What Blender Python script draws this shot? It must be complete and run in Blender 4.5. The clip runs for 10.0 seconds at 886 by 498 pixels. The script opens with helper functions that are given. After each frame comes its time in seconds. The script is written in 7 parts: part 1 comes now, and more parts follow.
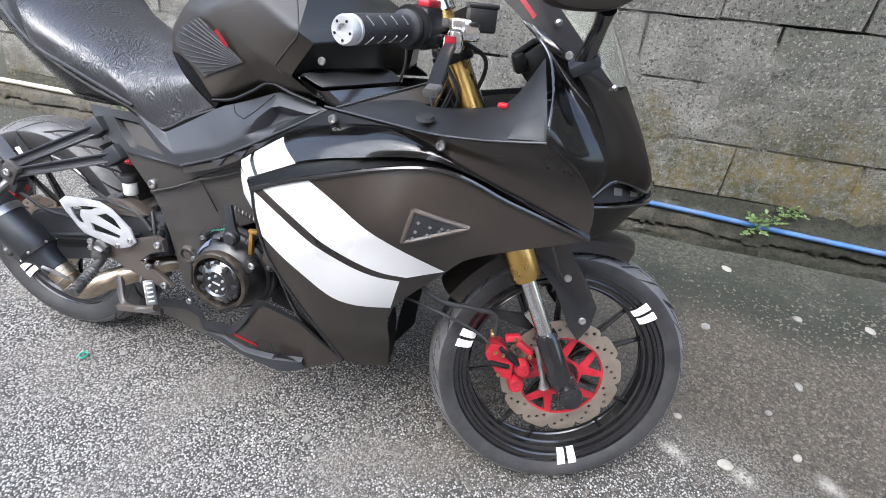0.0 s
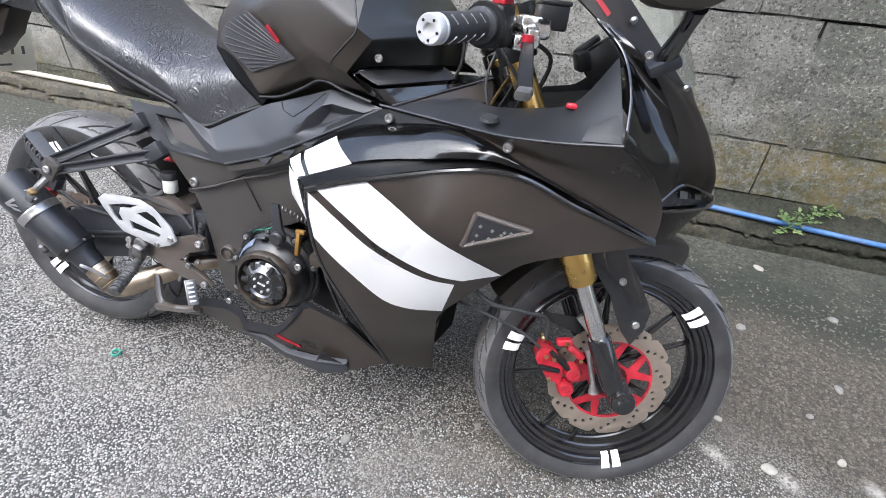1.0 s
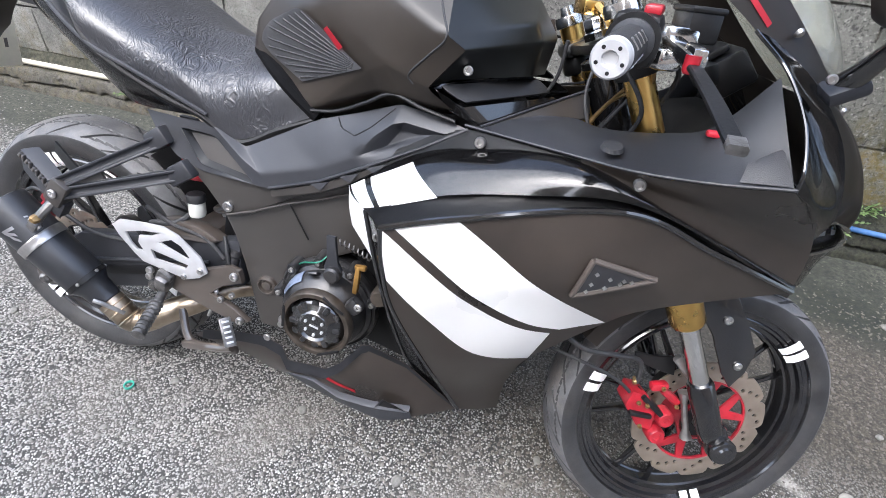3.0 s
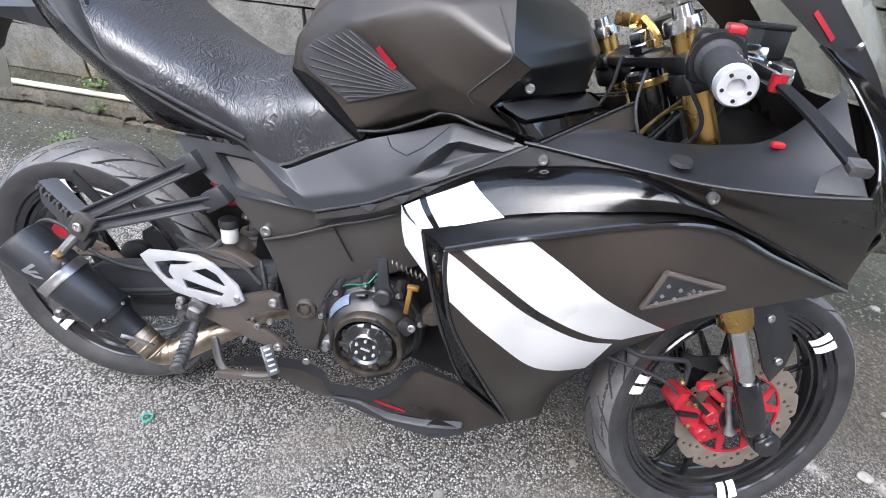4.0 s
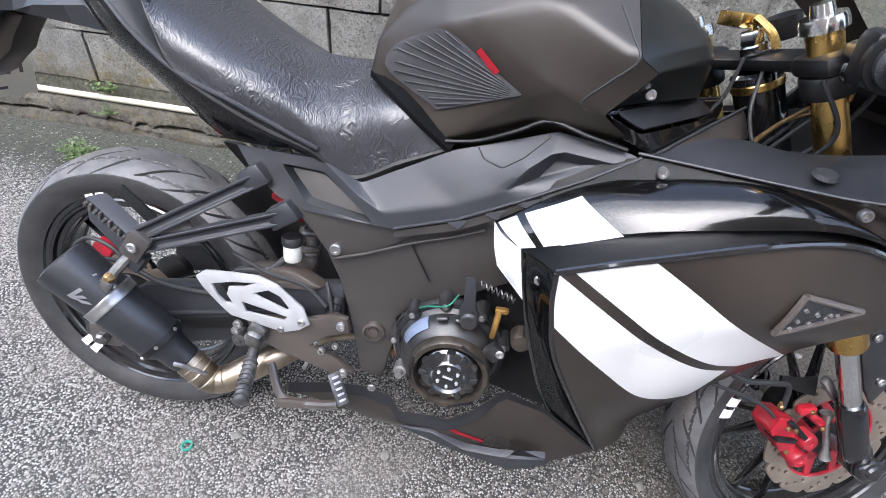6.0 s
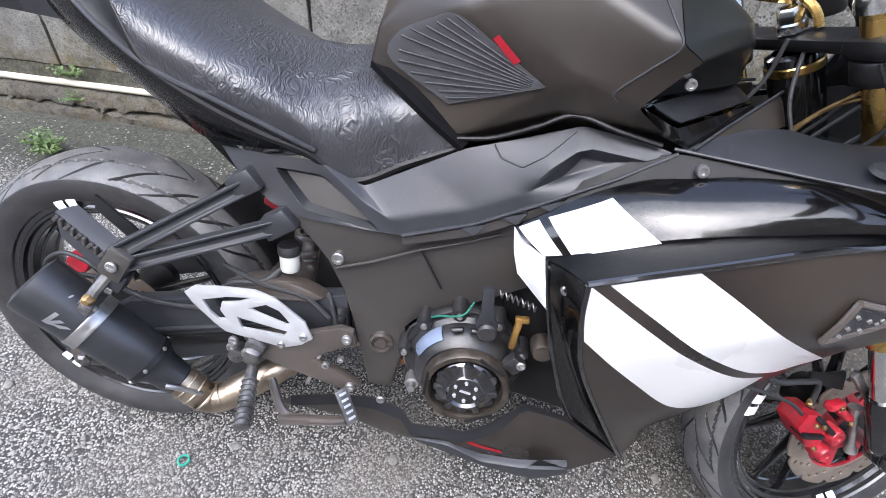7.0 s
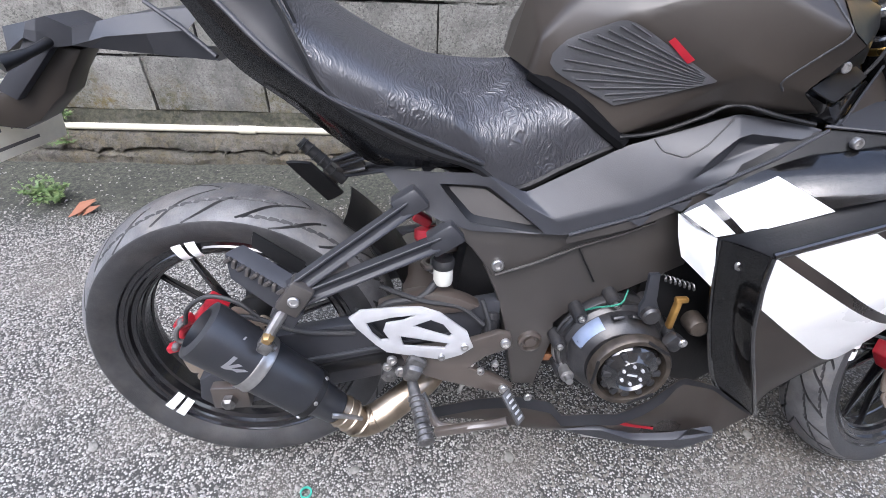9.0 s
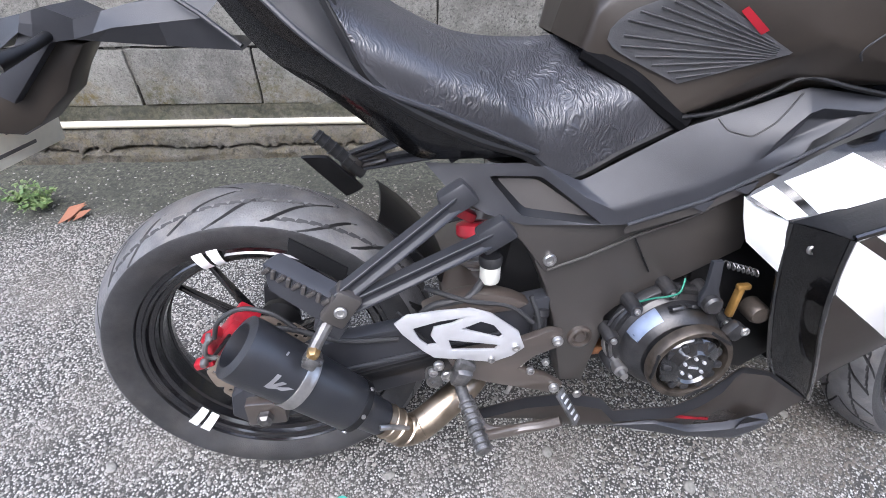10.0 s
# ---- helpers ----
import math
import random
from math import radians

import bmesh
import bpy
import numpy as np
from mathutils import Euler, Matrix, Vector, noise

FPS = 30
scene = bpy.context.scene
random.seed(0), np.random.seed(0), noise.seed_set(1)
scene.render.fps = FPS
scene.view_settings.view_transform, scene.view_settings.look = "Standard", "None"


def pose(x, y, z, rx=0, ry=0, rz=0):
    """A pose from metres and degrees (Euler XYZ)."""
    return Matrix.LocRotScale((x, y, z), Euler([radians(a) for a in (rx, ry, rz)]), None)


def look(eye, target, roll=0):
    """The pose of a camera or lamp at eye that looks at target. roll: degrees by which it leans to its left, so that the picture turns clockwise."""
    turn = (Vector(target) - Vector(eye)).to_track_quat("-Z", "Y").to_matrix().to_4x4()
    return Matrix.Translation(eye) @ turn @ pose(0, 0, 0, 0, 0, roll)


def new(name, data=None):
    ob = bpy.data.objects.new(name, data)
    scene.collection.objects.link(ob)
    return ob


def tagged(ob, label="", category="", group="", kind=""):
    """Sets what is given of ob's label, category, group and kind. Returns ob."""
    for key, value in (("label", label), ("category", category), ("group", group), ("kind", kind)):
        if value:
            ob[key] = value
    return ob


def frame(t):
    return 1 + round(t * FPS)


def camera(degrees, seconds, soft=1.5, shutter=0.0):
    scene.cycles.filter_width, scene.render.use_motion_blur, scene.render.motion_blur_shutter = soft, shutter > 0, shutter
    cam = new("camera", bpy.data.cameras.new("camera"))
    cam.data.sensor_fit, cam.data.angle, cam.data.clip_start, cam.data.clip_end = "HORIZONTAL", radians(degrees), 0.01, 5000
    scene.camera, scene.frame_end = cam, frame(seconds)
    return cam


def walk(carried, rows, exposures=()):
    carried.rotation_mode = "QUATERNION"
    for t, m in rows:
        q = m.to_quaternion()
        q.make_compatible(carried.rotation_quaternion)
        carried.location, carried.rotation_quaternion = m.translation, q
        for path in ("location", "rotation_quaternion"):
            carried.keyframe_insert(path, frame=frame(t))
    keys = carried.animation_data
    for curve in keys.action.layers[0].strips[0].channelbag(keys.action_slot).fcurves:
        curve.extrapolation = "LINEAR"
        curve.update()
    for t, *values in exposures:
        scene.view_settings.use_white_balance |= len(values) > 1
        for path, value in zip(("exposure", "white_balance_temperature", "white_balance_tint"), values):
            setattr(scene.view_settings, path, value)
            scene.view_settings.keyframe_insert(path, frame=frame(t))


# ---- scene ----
cam = camera(80.9, 10.0, soft=0.9)
PATH = [
    (0, (1.226, -0.766, 1.094), (0.832, 0.807, -0.077), 2.8),
    (0.5, (1.177, -0.776, 1.094), (0.807, 0.798, -0.082), 2.9),
    (1, (1.131, -0.764, 1.093), (0.735, 0.789, -0.104), 3.0),
    (1.5, (1.098, -0.72, 1.098), (0.654, 0.805, -0.117), 3.0),
    (2, (1.073, -0.675, 1.099), (0.612, 0.832, -0.132), 3.4),
    (2.5, (1.03, -0.657, 1.093), (0.619, 0.848, -0.159), 4.2),
    (2.7, (0.991, -0.653, 1.085), (0.62, 0.857, -0.172), 4.2),
    (3.8, (0.8, -0.653, 1.104), (0.628, 0.874, -0.176), 4.5),
    (4, (0.785, -0.657, 1.102), (0.618, 0.881, -0.166), 4.5),
    (4.5, (0.741, -0.655, 1.102), (0.595, 0.885, -0.166), 4.6),
    (5, (0.704, -0.647, 1.097), (0.561, 0.891, -0.175), 4.4),
    (5.5, (0.673, -0.629, 1.093), (0.53, 0.905, -0.182), 4.3),
    (5.7, (0.654, -0.623, 1.084), (0.514, 0.923, -0.178), 4.6),
    (6.8, (0.585, -0.552, 1.061), (0.514, 0.96, -0.246), 4.9),
    (7, (0.578, -0.536, 1.065), (0.528, 0.947, -0.276), 4.8),
    (7.5, (0.522, -0.531, 1.061), (0.567, 0.957, -0.275), 5.5),
    (8, (0.429, -0.535, 1.067), (0.562, 0.956, -0.259), 4.8),
    (8.5, (0.34, -0.554, 1.072), (0.505, 0.938, -0.25), 3.7),
    (9, (0.275, -0.557, 1.07), (0.429, 0.934, -0.254), 2.8),
    (9.5, (0.236, -0.538, 1.056), (0.386, 0.941, -0.282), 2.1),
    (10, (0.193, -0.497, 1.048), (0.405, 0.944, -0.322), 1.7),
]
walk(cam, [(t, look(eye, target, roll)) for t, eye, target, roll in PATH], exposures=[(0.0, 2.2, 5950, 9), (10.0, 2.1, 5800, 13)])

# ---- light ----
world = bpy.data.worlds.new("sky")
scene.world = world
world.use_nodes = True
sky_nodes = world.node_tree
sky_nodes.nodes.clear()
sky_out = sky_nodes.nodes.new("ShaderNodeOutputWorld")
sky_back = sky_nodes.nodes.new("ShaderNodeBackground")
sky_tex = sky_nodes.nodes.new("ShaderNodeTexSky")
sky_tex.sky_type, sky_tex.sun_disc = "NISHITA", False
sky_tex.sun_elevation, sky_tex.sun_rotation = radians(58), radians(200)
sky_tex.dust_density, sky_tex.air_density, sky_tex.ozone_density = 4.0, 1.0, 1.0
sky_grey = sky_nodes.nodes.new("ShaderNodeHueSaturation")
sky_grey.inputs["Saturation"].default_value = 0.72
sky_nodes.links.new(sky_tex.outputs[0], sky_grey.inputs["Color"])
sky_nodes.links.new(sky_grey.outputs[0], sky_back.inputs[0])
sky_back.inputs[1].default_value = 0.15
sky_nodes.links.new(sky_back.outputs[0], sky_out.inputs[0])
sun = new("sun", bpy.data.lights.new("sun", "SUN"))
sun.data.energy, sun.data.angle, sun.data.color = 0.9, radians(75), (1.0, 0.98, 0.95)
sun.matrix_world = look((-1.0, -2.6, 4.5), (0.5, 0, 0))


# ---- materials ----
def shader(name, color, rough=0.5, metal=0.0, coat=0.0, coat_rough=0.1, vary=0.12, scale=18.0,
           grain=0.0, grain_scale=400.0, rough_vary=0.1, spec=0.5, dust=0.0):
    """A surface with blotches at one scale, grain at another, and uneven gloss."""
    m = bpy.data.materials.new(name)
    m.use_nodes = True
    nt = m.node_tree
    b = nt.nodes["Principled BSDF"]
    b.inputs["Metallic"].default_value = metal
    b.inputs["Coat Weight"].default_value = coat
    b.inputs["Coat Roughness"].default_value = coat_rough
    b.inputs["Specular IOR Level"].default_value = spec
    co = nt.nodes.new("ShaderNodeTexCoord")
    n1 = nt.nodes.new("ShaderNodeTexNoise")
    n1.inputs["Scale"].default_value, n1.inputs["Detail"].default_value = scale, 6.0
    nt.links.new(co.outputs["Object"], n1.inputs["Vector"])
    ramp = nt.nodes.new("ShaderNodeMapRange")
    ramp.inputs["To Min"].default_value, ramp.inputs["To Max"].default_value = 1 - vary, 1 + vary
    ramp.inputs["From Min"].default_value, ramp.inputs["From Max"].default_value = 0.3, 0.7
    nt.links.new(n1.outputs["Fac"], ramp.inputs["Value"])
    mul = nt.nodes.new("ShaderNodeVectorMath")
    mul.operation = "SCALE"
    mul.inputs[0].default_value = color
    nt.links.new(ramp.outputs[0], mul.inputs["Scale"])
    last = mul.outputs[0]
    if dust:
        n3 = nt.nodes.new("ShaderNodeTexNoise")
        n3.inputs["Scale"].default_value, n3.inputs["Detail"].default_value = scale * 0.6, 9.0
        n3.inputs["Roughness"].default_value = 0.7
        nt.links.new(co.outputs["Object"], n3.inputs["Vector"])
        r3 = nt.nodes.new("ShaderNodeMapRange")
        r3.inputs["From Min"].default_value, r3.inputs["From Max"].default_value = 0.48, 0.75
        r3.inputs["To Max"].default_value = dust
        nt.links.new(n3.outputs["Fac"], r3.inputs["Value"])
        mx = nt.nodes.new("ShaderNodeMix")
        mx.data_type = "RGBA"
        mx.inputs["B"].default_value = (0.23, 0.2, 0.17, 1)
        nt.links.new(r3.outputs[0], mx.inputs["Factor"])
        nt.links.new(last, mx.inputs["A"])
        last = mx.outputs["Result"]
    nt.links.new(last, b.inputs["Base Color"])
    rr = nt.nodes.new("ShaderNodeMapRange")
    rr.inputs["To Min"].default_value = max(0.02, rough - rough_vary)
    rr.inputs["To Max"].default_value = min(1, rough + rough_vary)
    nt.links.new(n1.outputs["Fac"], rr.inputs["Value"])
    nt.links.new(rr.outputs[0], b.inputs["Roughness"])
    if grain:
        n2 = nt.nodes.new("ShaderNodeTexNoise")
        n2.inputs["Scale"].default_value, n2.inputs["Detail"].default_value = grain_scale, 3.0
        nt.links.new(co.outputs["Object"], n2.inputs["Vector"])
        bump = nt.nodes.new("ShaderNodeBump")
        bump.inputs["Strength"].default_value, bump.inputs["Distance"].default_value = grain, 0.002
        nt.links.new(n2.outputs["Fac"], bump.inputs["Height"])
        nt.links.new(bump.outputs[0], b.inputs["Normal"])
    return m


def leather():
    """Black vinyl with fine wavy wrinkles."""
    m = shader("seat_vinyl", (0.03, 0.03, 0.034), 0.37, vary=0.2, rough_vary=0.06, spec=0.8)
    nt = m.node_tree
    b = nt.nodes["Principled BSDF"]
    co = nt.nodes["Texture Coordinate"]
    warp = nt.nodes.new("ShaderNodeTexNoise")
    warp.inputs["Scale"].default_value = 22.0
    nt.links.new(co.outputs["Object"], warp.inputs["Vector"])
    add = nt.nodes.new("ShaderNodeVectorMath")
    add.operation = "MULTIPLY_ADD"
    add.inputs[1].default_value = (0.05, 0.05, 0.05)
    nt.links.new(warp.outputs["Color"], add.inputs[0])
    nt.links.new(co.outputs["Object"], add.inputs[2])
    mp = nt.nodes.new("ShaderNodeMapping")
    mp.inputs["Scale"].default_value = (290, 85, 85)
    mp.inputs["Rotation"].default_value = (0, radians(-25), 0)
    nt.links.new(add.outputs[0], mp.inputs["Vector"])
    wr = nt.nodes.new("ShaderNodeTexNoise")
    wr.inputs["Scale"].default_value, wr.inputs["Detail"].default_value = 1.0, 2.5
    nt.links.new(mp.outputs[0], wr.inputs["Vector"])
    rp = nt.nodes.new("ShaderNodeMapRange")
    rp.inputs["From Min"].default_value, rp.inputs["From Max"].default_value = 0.35, 0.7
    nt.links.new(wr.outputs["Fac"], rp.inputs["Value"])
    bump = nt.nodes.new("ShaderNodeBump")
    bump.inputs["Strength"].default_value, bump.inputs["Distance"].default_value = 0.65, 0.003
    # the wrinkles lie in patches
    spots = nt.nodes.new("ShaderNodeTexNoise")
    spots.inputs["Scale"].default_value, spots.inputs["Detail"].default_value = 9.0, 2.0
    nt.links.new(co.outputs["Object"], spots.inputs["Vector"])
    depth = nt.nodes.new("ShaderNodeMapRange")
    depth.inputs["From Min"].default_value, depth.inputs["From Max"].default_value = 0.4, 0.62
    depth.inputs["To Min"].default_value, depth.inputs["To Max"].default_value = 0.15, 0.75
    nt.links.new(spots.outputs["Fac"], depth.inputs["Value"])
    nt.links.new(depth.outputs[0], bump.inputs["Strength"])
    nt.links.new(rp.outputs[0], bump.inputs["Height"])
    nt.links.new(bump.outputs[0], b.inputs["Normal"])
    return m


GLOSS = shader("black_gloss_paint", (0.006, 0.0058, 0.006), 0.14, coat=1.0, coat_rough=0.05, vary=0.25, scale=9, rough_vary=0.06, grain=0.12, grain_scale=11, spec=0.6)
# the satin's brown tint and broad blotches also stand in for soft reflections
SATIN = shader("black_satin_paint", (0.05, 0.040, 0.033), 0.32, coat=0.9, coat_rough=0.14, vary=0.45, scale=5, rough_vary=0.14, grain=0.3, grain_scale=6, dust=0.05, spec=0.7)
TANKP = shader("tank_satin_paint", (0.024, 0.0195, 0.0155), 0.36, vary=0.35, scale=8, rough_vary=0.14, grain=0.15, grain_scale=10, spec=0.42)
NOSEP = shader("nose_semi_gloss", (0.008, 0.0086, 0.008), 0.32, coat=0.2, coat_rough=0.2, vary=0.3, scale=9, rough_vary=0.1, grain=0.12, grain_scale=12, spec=0.35)
# the charcoal plastic again, lightened for the bluish sheen on the inner panel
PLASTIC_LIT = shader("inner_panel_plastic_lit", (0.036, 0.038, 0.044), 0.46, vary=0.25, scale=9, grain=0.12, grain_scale=700, dust=0.06, spec=0.7)
GAPBLACK = shader("gap_black", (0.004, 0.004, 0.0045), 0.95, vary=0.3, grain=0.3, spec=0.1)
PAD = shader("grey_pad_rubber", (0.085, 0.085, 0.09), 0.45, vary=0.12, scale=14, grain=0.2, grain_scale=800)
PLASTIC = shader("charcoal_plastic", (0.024, 0.025, 0.029), 0.42, vary=0.25, scale=11, grain=0.1, grain_scale=900, dust=0.04, spec=0.42)
MATTE = shader("matte_black", (0.006, 0.006, 0.0065), 0.42, vary=0.3, grain=0.12, grain_scale=300, dust=0.03, spec=0.35)
VINYL = leather()
WHITE = shader("white_vinyl_stripe", (0.95, 0.945, 0.93), 0.3, coat=0.2, vary=0.02, scale=5)
RED = shader("red_paint", (0.30, 0.008, 0.018), 0.38, coat=0.2, vary=0.35, scale=40, grain=0.15, dust=0.1)
REDMARK = shader("red_badge", (0.42, 0.015, 0.03), 0.4, vary=0.15)
GOLD = shader("gold_anodised", (0.62, 0.4, 0.13), 0.28, metal=1.0, vary=0.15, scale=25)
CHROME = shader("chrome", (0.72, 0.71, 0.69), 0.14, metal=1.0, vary=0.1, rough_vary=0.06)
STEEL = shader("bare_steel", (0.42, 0.41, 0.4), 0.33, metal=0.9, vary=0.3, scale=40, grain=0.1, dust=0.1)
HEADER = shader("heat_stained_pipe", (0.40, 0.33, 0.25), 0.34, metal=1.0, vary=0.45, scale=22, rough_vary=0.15, dust=0.25)
DISC = shader("brake_disc_steel", (0.36, 0.3, 0.245), 0.36, metal=0.8, vary=0.12, scale=30, grain=0.2, grain_scale=300)
ALU = shader("brushed_aluminium", (0.53, 0.53, 0.54), 0.36, metal=0.5, vary=0.14, scale=20, grain=0.1)
RUBBER = shader("tyre_rubber", (0.085, 0.085, 0.088), 0.55, vary=0.4, scale=26, grain=0.6, grain_scale=350, dust=0.45, spec=0.6)
GRIP = shader("grip_rubber", (0.02, 0.02, 0.021), 0.62, vary=0.2, grain=0.3)
ENGINE = shader("black_engine_case", (0.014, 0.014, 0.015), 0.34, vary=0.35, scale=40, grain=0.15, dust=0.12)
MUFF = shader("muffler_black", (0.014, 0.015, 0.018), 0.36, vary=0.25, scale=14, grain=0.08, dust=0.06, spec=0.7)
BRASS = shader("tarnished_brass", (0.42, 0.24, 0.07), 0.35, metal=0.8, vary=0.3, scale=50)
BROWN = shader("rusty_steel", (0.18, 0.08, 0.035), 0.75, vary=0.5, scale=60, grain=0.4)
LAMP = shader("smoked_lens", (0.05, 0.05, 0.055), 0.12, coat=0.8, vary=0.15)
RESV = shader("milky_plastic", (0.5, 0.5, 0.45), 0.35, vary=0.1)
CREAM = shader("cream_pvc", (0.46, 0.43, 0.34), 0.45, vary=0.12, scale=9, grain=0.1, dust=0.25)
BLUE = shader("blue_hose", (0.035, 0.10, 0.24), 0.5, vary=0.25, scale=12, dust=0.35)
GREENWIRE = shader("green_wire", (0.015, 0.14, 0.09), 0.45)
PLATE = shader("number_plate", (0.8, 0.76, 0.62), 0.5, vary=0.12, scale=14, dust=0.25)
SIDEWALL = shader("tyre_sidewall", (0.024, 0.024, 0.025), 0.58, vary=0.4, scale=24, grain=0.35, grain_scale=500, dust=0.12)
RIMBLACK = shader("rim_black", (0.007, 0.007, 0.008), 0.16, coat=0.7, coat_rough=0.08, vary=0.2, scale=30, dust=0.06)
REFLECTED = shader("reflected_wall_paint", (0.52, 0.40, 0.30), 0.85, vary=0.35, scale=0.7, grain=0.2, grain_scale=30)
FRAMEP = shader("frame_satin", (0.038, 0.034, 0.031), 0.38, vary=0.15, scale=9, grain=0.06, grain_scale=500, dust=0.05, spec=0.7)
INK = shader("dark_ink", (0.12, 0.11, 0.1), 0.6)


def glass():
    m = bpy.data.materials.new("clear_screen")
    m.use_nodes = True
    nt = m.node_tree
    b = nt.nodes["Principled BSDF"]
    b.inputs["Base Color"].default_value = (0.86, 0.86, 0.78, 1)
    b.inputs["Transmission Weight"].default_value = 0.92
    b.inputs["Roughness"].default_value = 0.08
    b.inputs["IOR"].default_value = 1.2
    return m


SCREEN = glass()
IRON = shader("worn_black_metal", (0.13, 0.127, 0.124), 0.36, metal=0.7, vary=0.5, scale=60, grain=0.3, dust=0.12)
SLATE = shader("bluish_grey", (0.16, 0.19, 0.26), 0.3, metal=0.3, vary=0.25, scale=40)
DULLGOLD = shader("dull_brass_fitting", (0.3, 0.2, 0.09), 0.4, metal=0.8, vary=0.3, scale=60)
IRONDARK = shader("worn_clutch_ring", (0.075, 0.062, 0.05), 0.38, metal=0.7, vary=0.4, scale=50, grain=0.2, dust=0.1)


# ---- shaping ----
def spline(pts, n, smooth=True):
    """n + 1 points evenly spaced along a curve through pts."""
    p = np.array(pts, float)
    if smooth and len(p) > 2:
        ext = np.vstack([2 * p[0] - p[1], p, 2 * p[-1] - p[-2]])
        fine = []
        for k in range(1, len(ext) - 2):
            a, b, c, d = ext[k - 1:k + 3]
            for t in np.linspace(0, 1, 12, endpoint=False):
                fine.append(0.5 * (2 * b + (c - a) * t + (2 * a - 5 * b + 4 * c - d) * t * t + (3 * b - a - 3 * c + d) * t ** 3))
        p = np.array(fine + [p[-1]])
    s = np.r_[0, np.cumsum(np.linalg.norm(np.diff(p, axis=0), axis=1))]
    w = np.linspace(0, s[-1], n + 1)
    return np.stack([np.interp(w, s, p[:, k]) for k in range(p.shape[1])], 1)


def patch(low, high, rear, front, nu=16, nv=10, bulge=(0, 0, 0), smooth=True):
    """A skin between four edges: low and high run rear to front, rear and front run low to high."""
    c0, c1 = spline(low, nu, smooth), spline(high, nu, smooth)
    d0, d1 = spline(rear, nv, smooth), spline(front, nv, smooth)
    u, v = np.linspace(0, 1, nu + 1)[None, :, None], np.linspace(0, 1, nv + 1)[:, None, None]
    g = (1 - v) * c0[None] + v * c1[None] + (1 - u) * d0[:, None] + u * d1[:, None]
    g -= (1 - u) * (1 - v) * c0[0] + u * (1 - v) * c0[-1] + (1 - u) * v * c1[0] + u * v * c1[-1]
    return g + np.sin(np.pi * u) * np.sin(np.pi * v) * np.array(bulge)


def skin(g, thick=0.003, close=False):
    """A bmesh from a grid of points, thickened."""
    bm = bmesh.new()
    rows = [[bm.verts.new(p) for p in row] for row in np.asarray(g).tolist()]
    for a, b in zip(rows, rows[1:]):
        m = len(a)
        for k in range(m if close else m - 1):
            bm.faces.new((a[k], a[(k + 1) % m], b[(k + 1) % m], b[k]))
    if thick:
        bmesh.ops.solidify(bm, geom=bm.faces[:], thickness=thick)
    bmesh.ops.recalc_face_normals(bm, faces=bm.faces[:])
    return bm


def tube(pts, radius, segs=12, n=0, smooth=True, caps=True):
    """A round bar along a line; radius one number or one for each point."""
    p = spline(pts, n, smooth) if n else np.array(pts, float)
    r = np.interp(np.linspace(0, 1, len(p)), np.linspace(0, 1, np.size(radius)), np.atleast_1d(radius))
    bm = bmesh.new()
    rings, side = [], None
    for k in range(len(p)):
        d = Vector(p[min(k + 1, len(p) - 1)] - p[max(k - 1, 0)]).normalized()
        if side is None:
            side = d.orthogonal().normalized()
        side = (side - d * side.dot(d)).normalized()
        up = d.cross(side)
        rings.append([bm.verts.new(Vector(p[k]) + (side * math.cos(a) + up * math.sin(a)) * r[k])
                      for a in np.linspace(0, 2 * math.pi, segs, endpoint=False)])
    for a, b in zip(rings, rings[1:]):
        for k in range(segs):
            bm.faces.new((a[k], a[(k + 1) % segs], b[(k + 1) % segs], b[k]))
    if caps:
        bm.faces.new(rings[0][::-1])
        bm.faces.new(rings[-1])
    bmesh.ops.recalc_face_normals(bm, faces=bm.faces[:])
    return bm


def lathe(profile, segs=48, closed=False, arc=None):
    """A profile of (radius, y) turned about the y axis; arc: its first and last angle in degrees (0 forward, 90 up)."""
    bm = bmesh.new()
    a0, a1 = arc or (0, 360)
    angles = np.radians(np.linspace(a0, a1, segs, endpoint=arc is not None))
    rings = [[bm.verts.new((r * math.cos(a), y, r * math.sin(a))) for r, y in profile] for a in angles]
    m = len(profile)
    for k in range(segs if arc is None else segs - 1):
        a, b = rings[k], rings[(k + 1) % segs]
        for j in range(m if closed else m - 1):
            bm.faces.new((a[j], a[(j + 1) % m], b[(j + 1) % m], b[j]))
    bmesh.ops.remove_doubles(bm, verts=bm.verts[:], dist=1e-6)
    bmesh.ops.recalc_face_normals(bm, faces=bm.faces[:])
    return bm


def block(size, at=(0, 0, 0), turn=(0, 0, 0), bevel=0.002, taper=1.0, segs=2):
    """A bevelled block; taper narrows its +z end."""
    bm = bmesh.new()
    bmesh.ops.create_cube(bm, size=1)
    for v in bm.verts:
        if v.co.z > 0:
            v.co.x *= taper
            v.co.y *= taper
        v.co = Vector(a * b for a, b in zip(v.co, size))
    if bevel:
        bmesh.ops.bevel(bm, geom=bm.edges[:], offset=bevel, segments=segs, affect="EDGES", profile=0.5)
    bm.transform(pose(*at, *turn))
    return bm


def merged(*bms):
    """Several shapes as one."""
    out = bmesh.new()
    for b in bms:
        me = bpy.data.meshes.new("t")
        b.to_mesh(me)
        b.free()
        out.from_mesh(me)
        bpy.data.meshes.remove(me)
    return out


SIDE = Matrix(((1, 0, 0, 0), (0, 0, -1, 0), (0, 1, 0, 0), (0, 0, 0, 1)))  # flat drawing (x, z) set upright, facing right


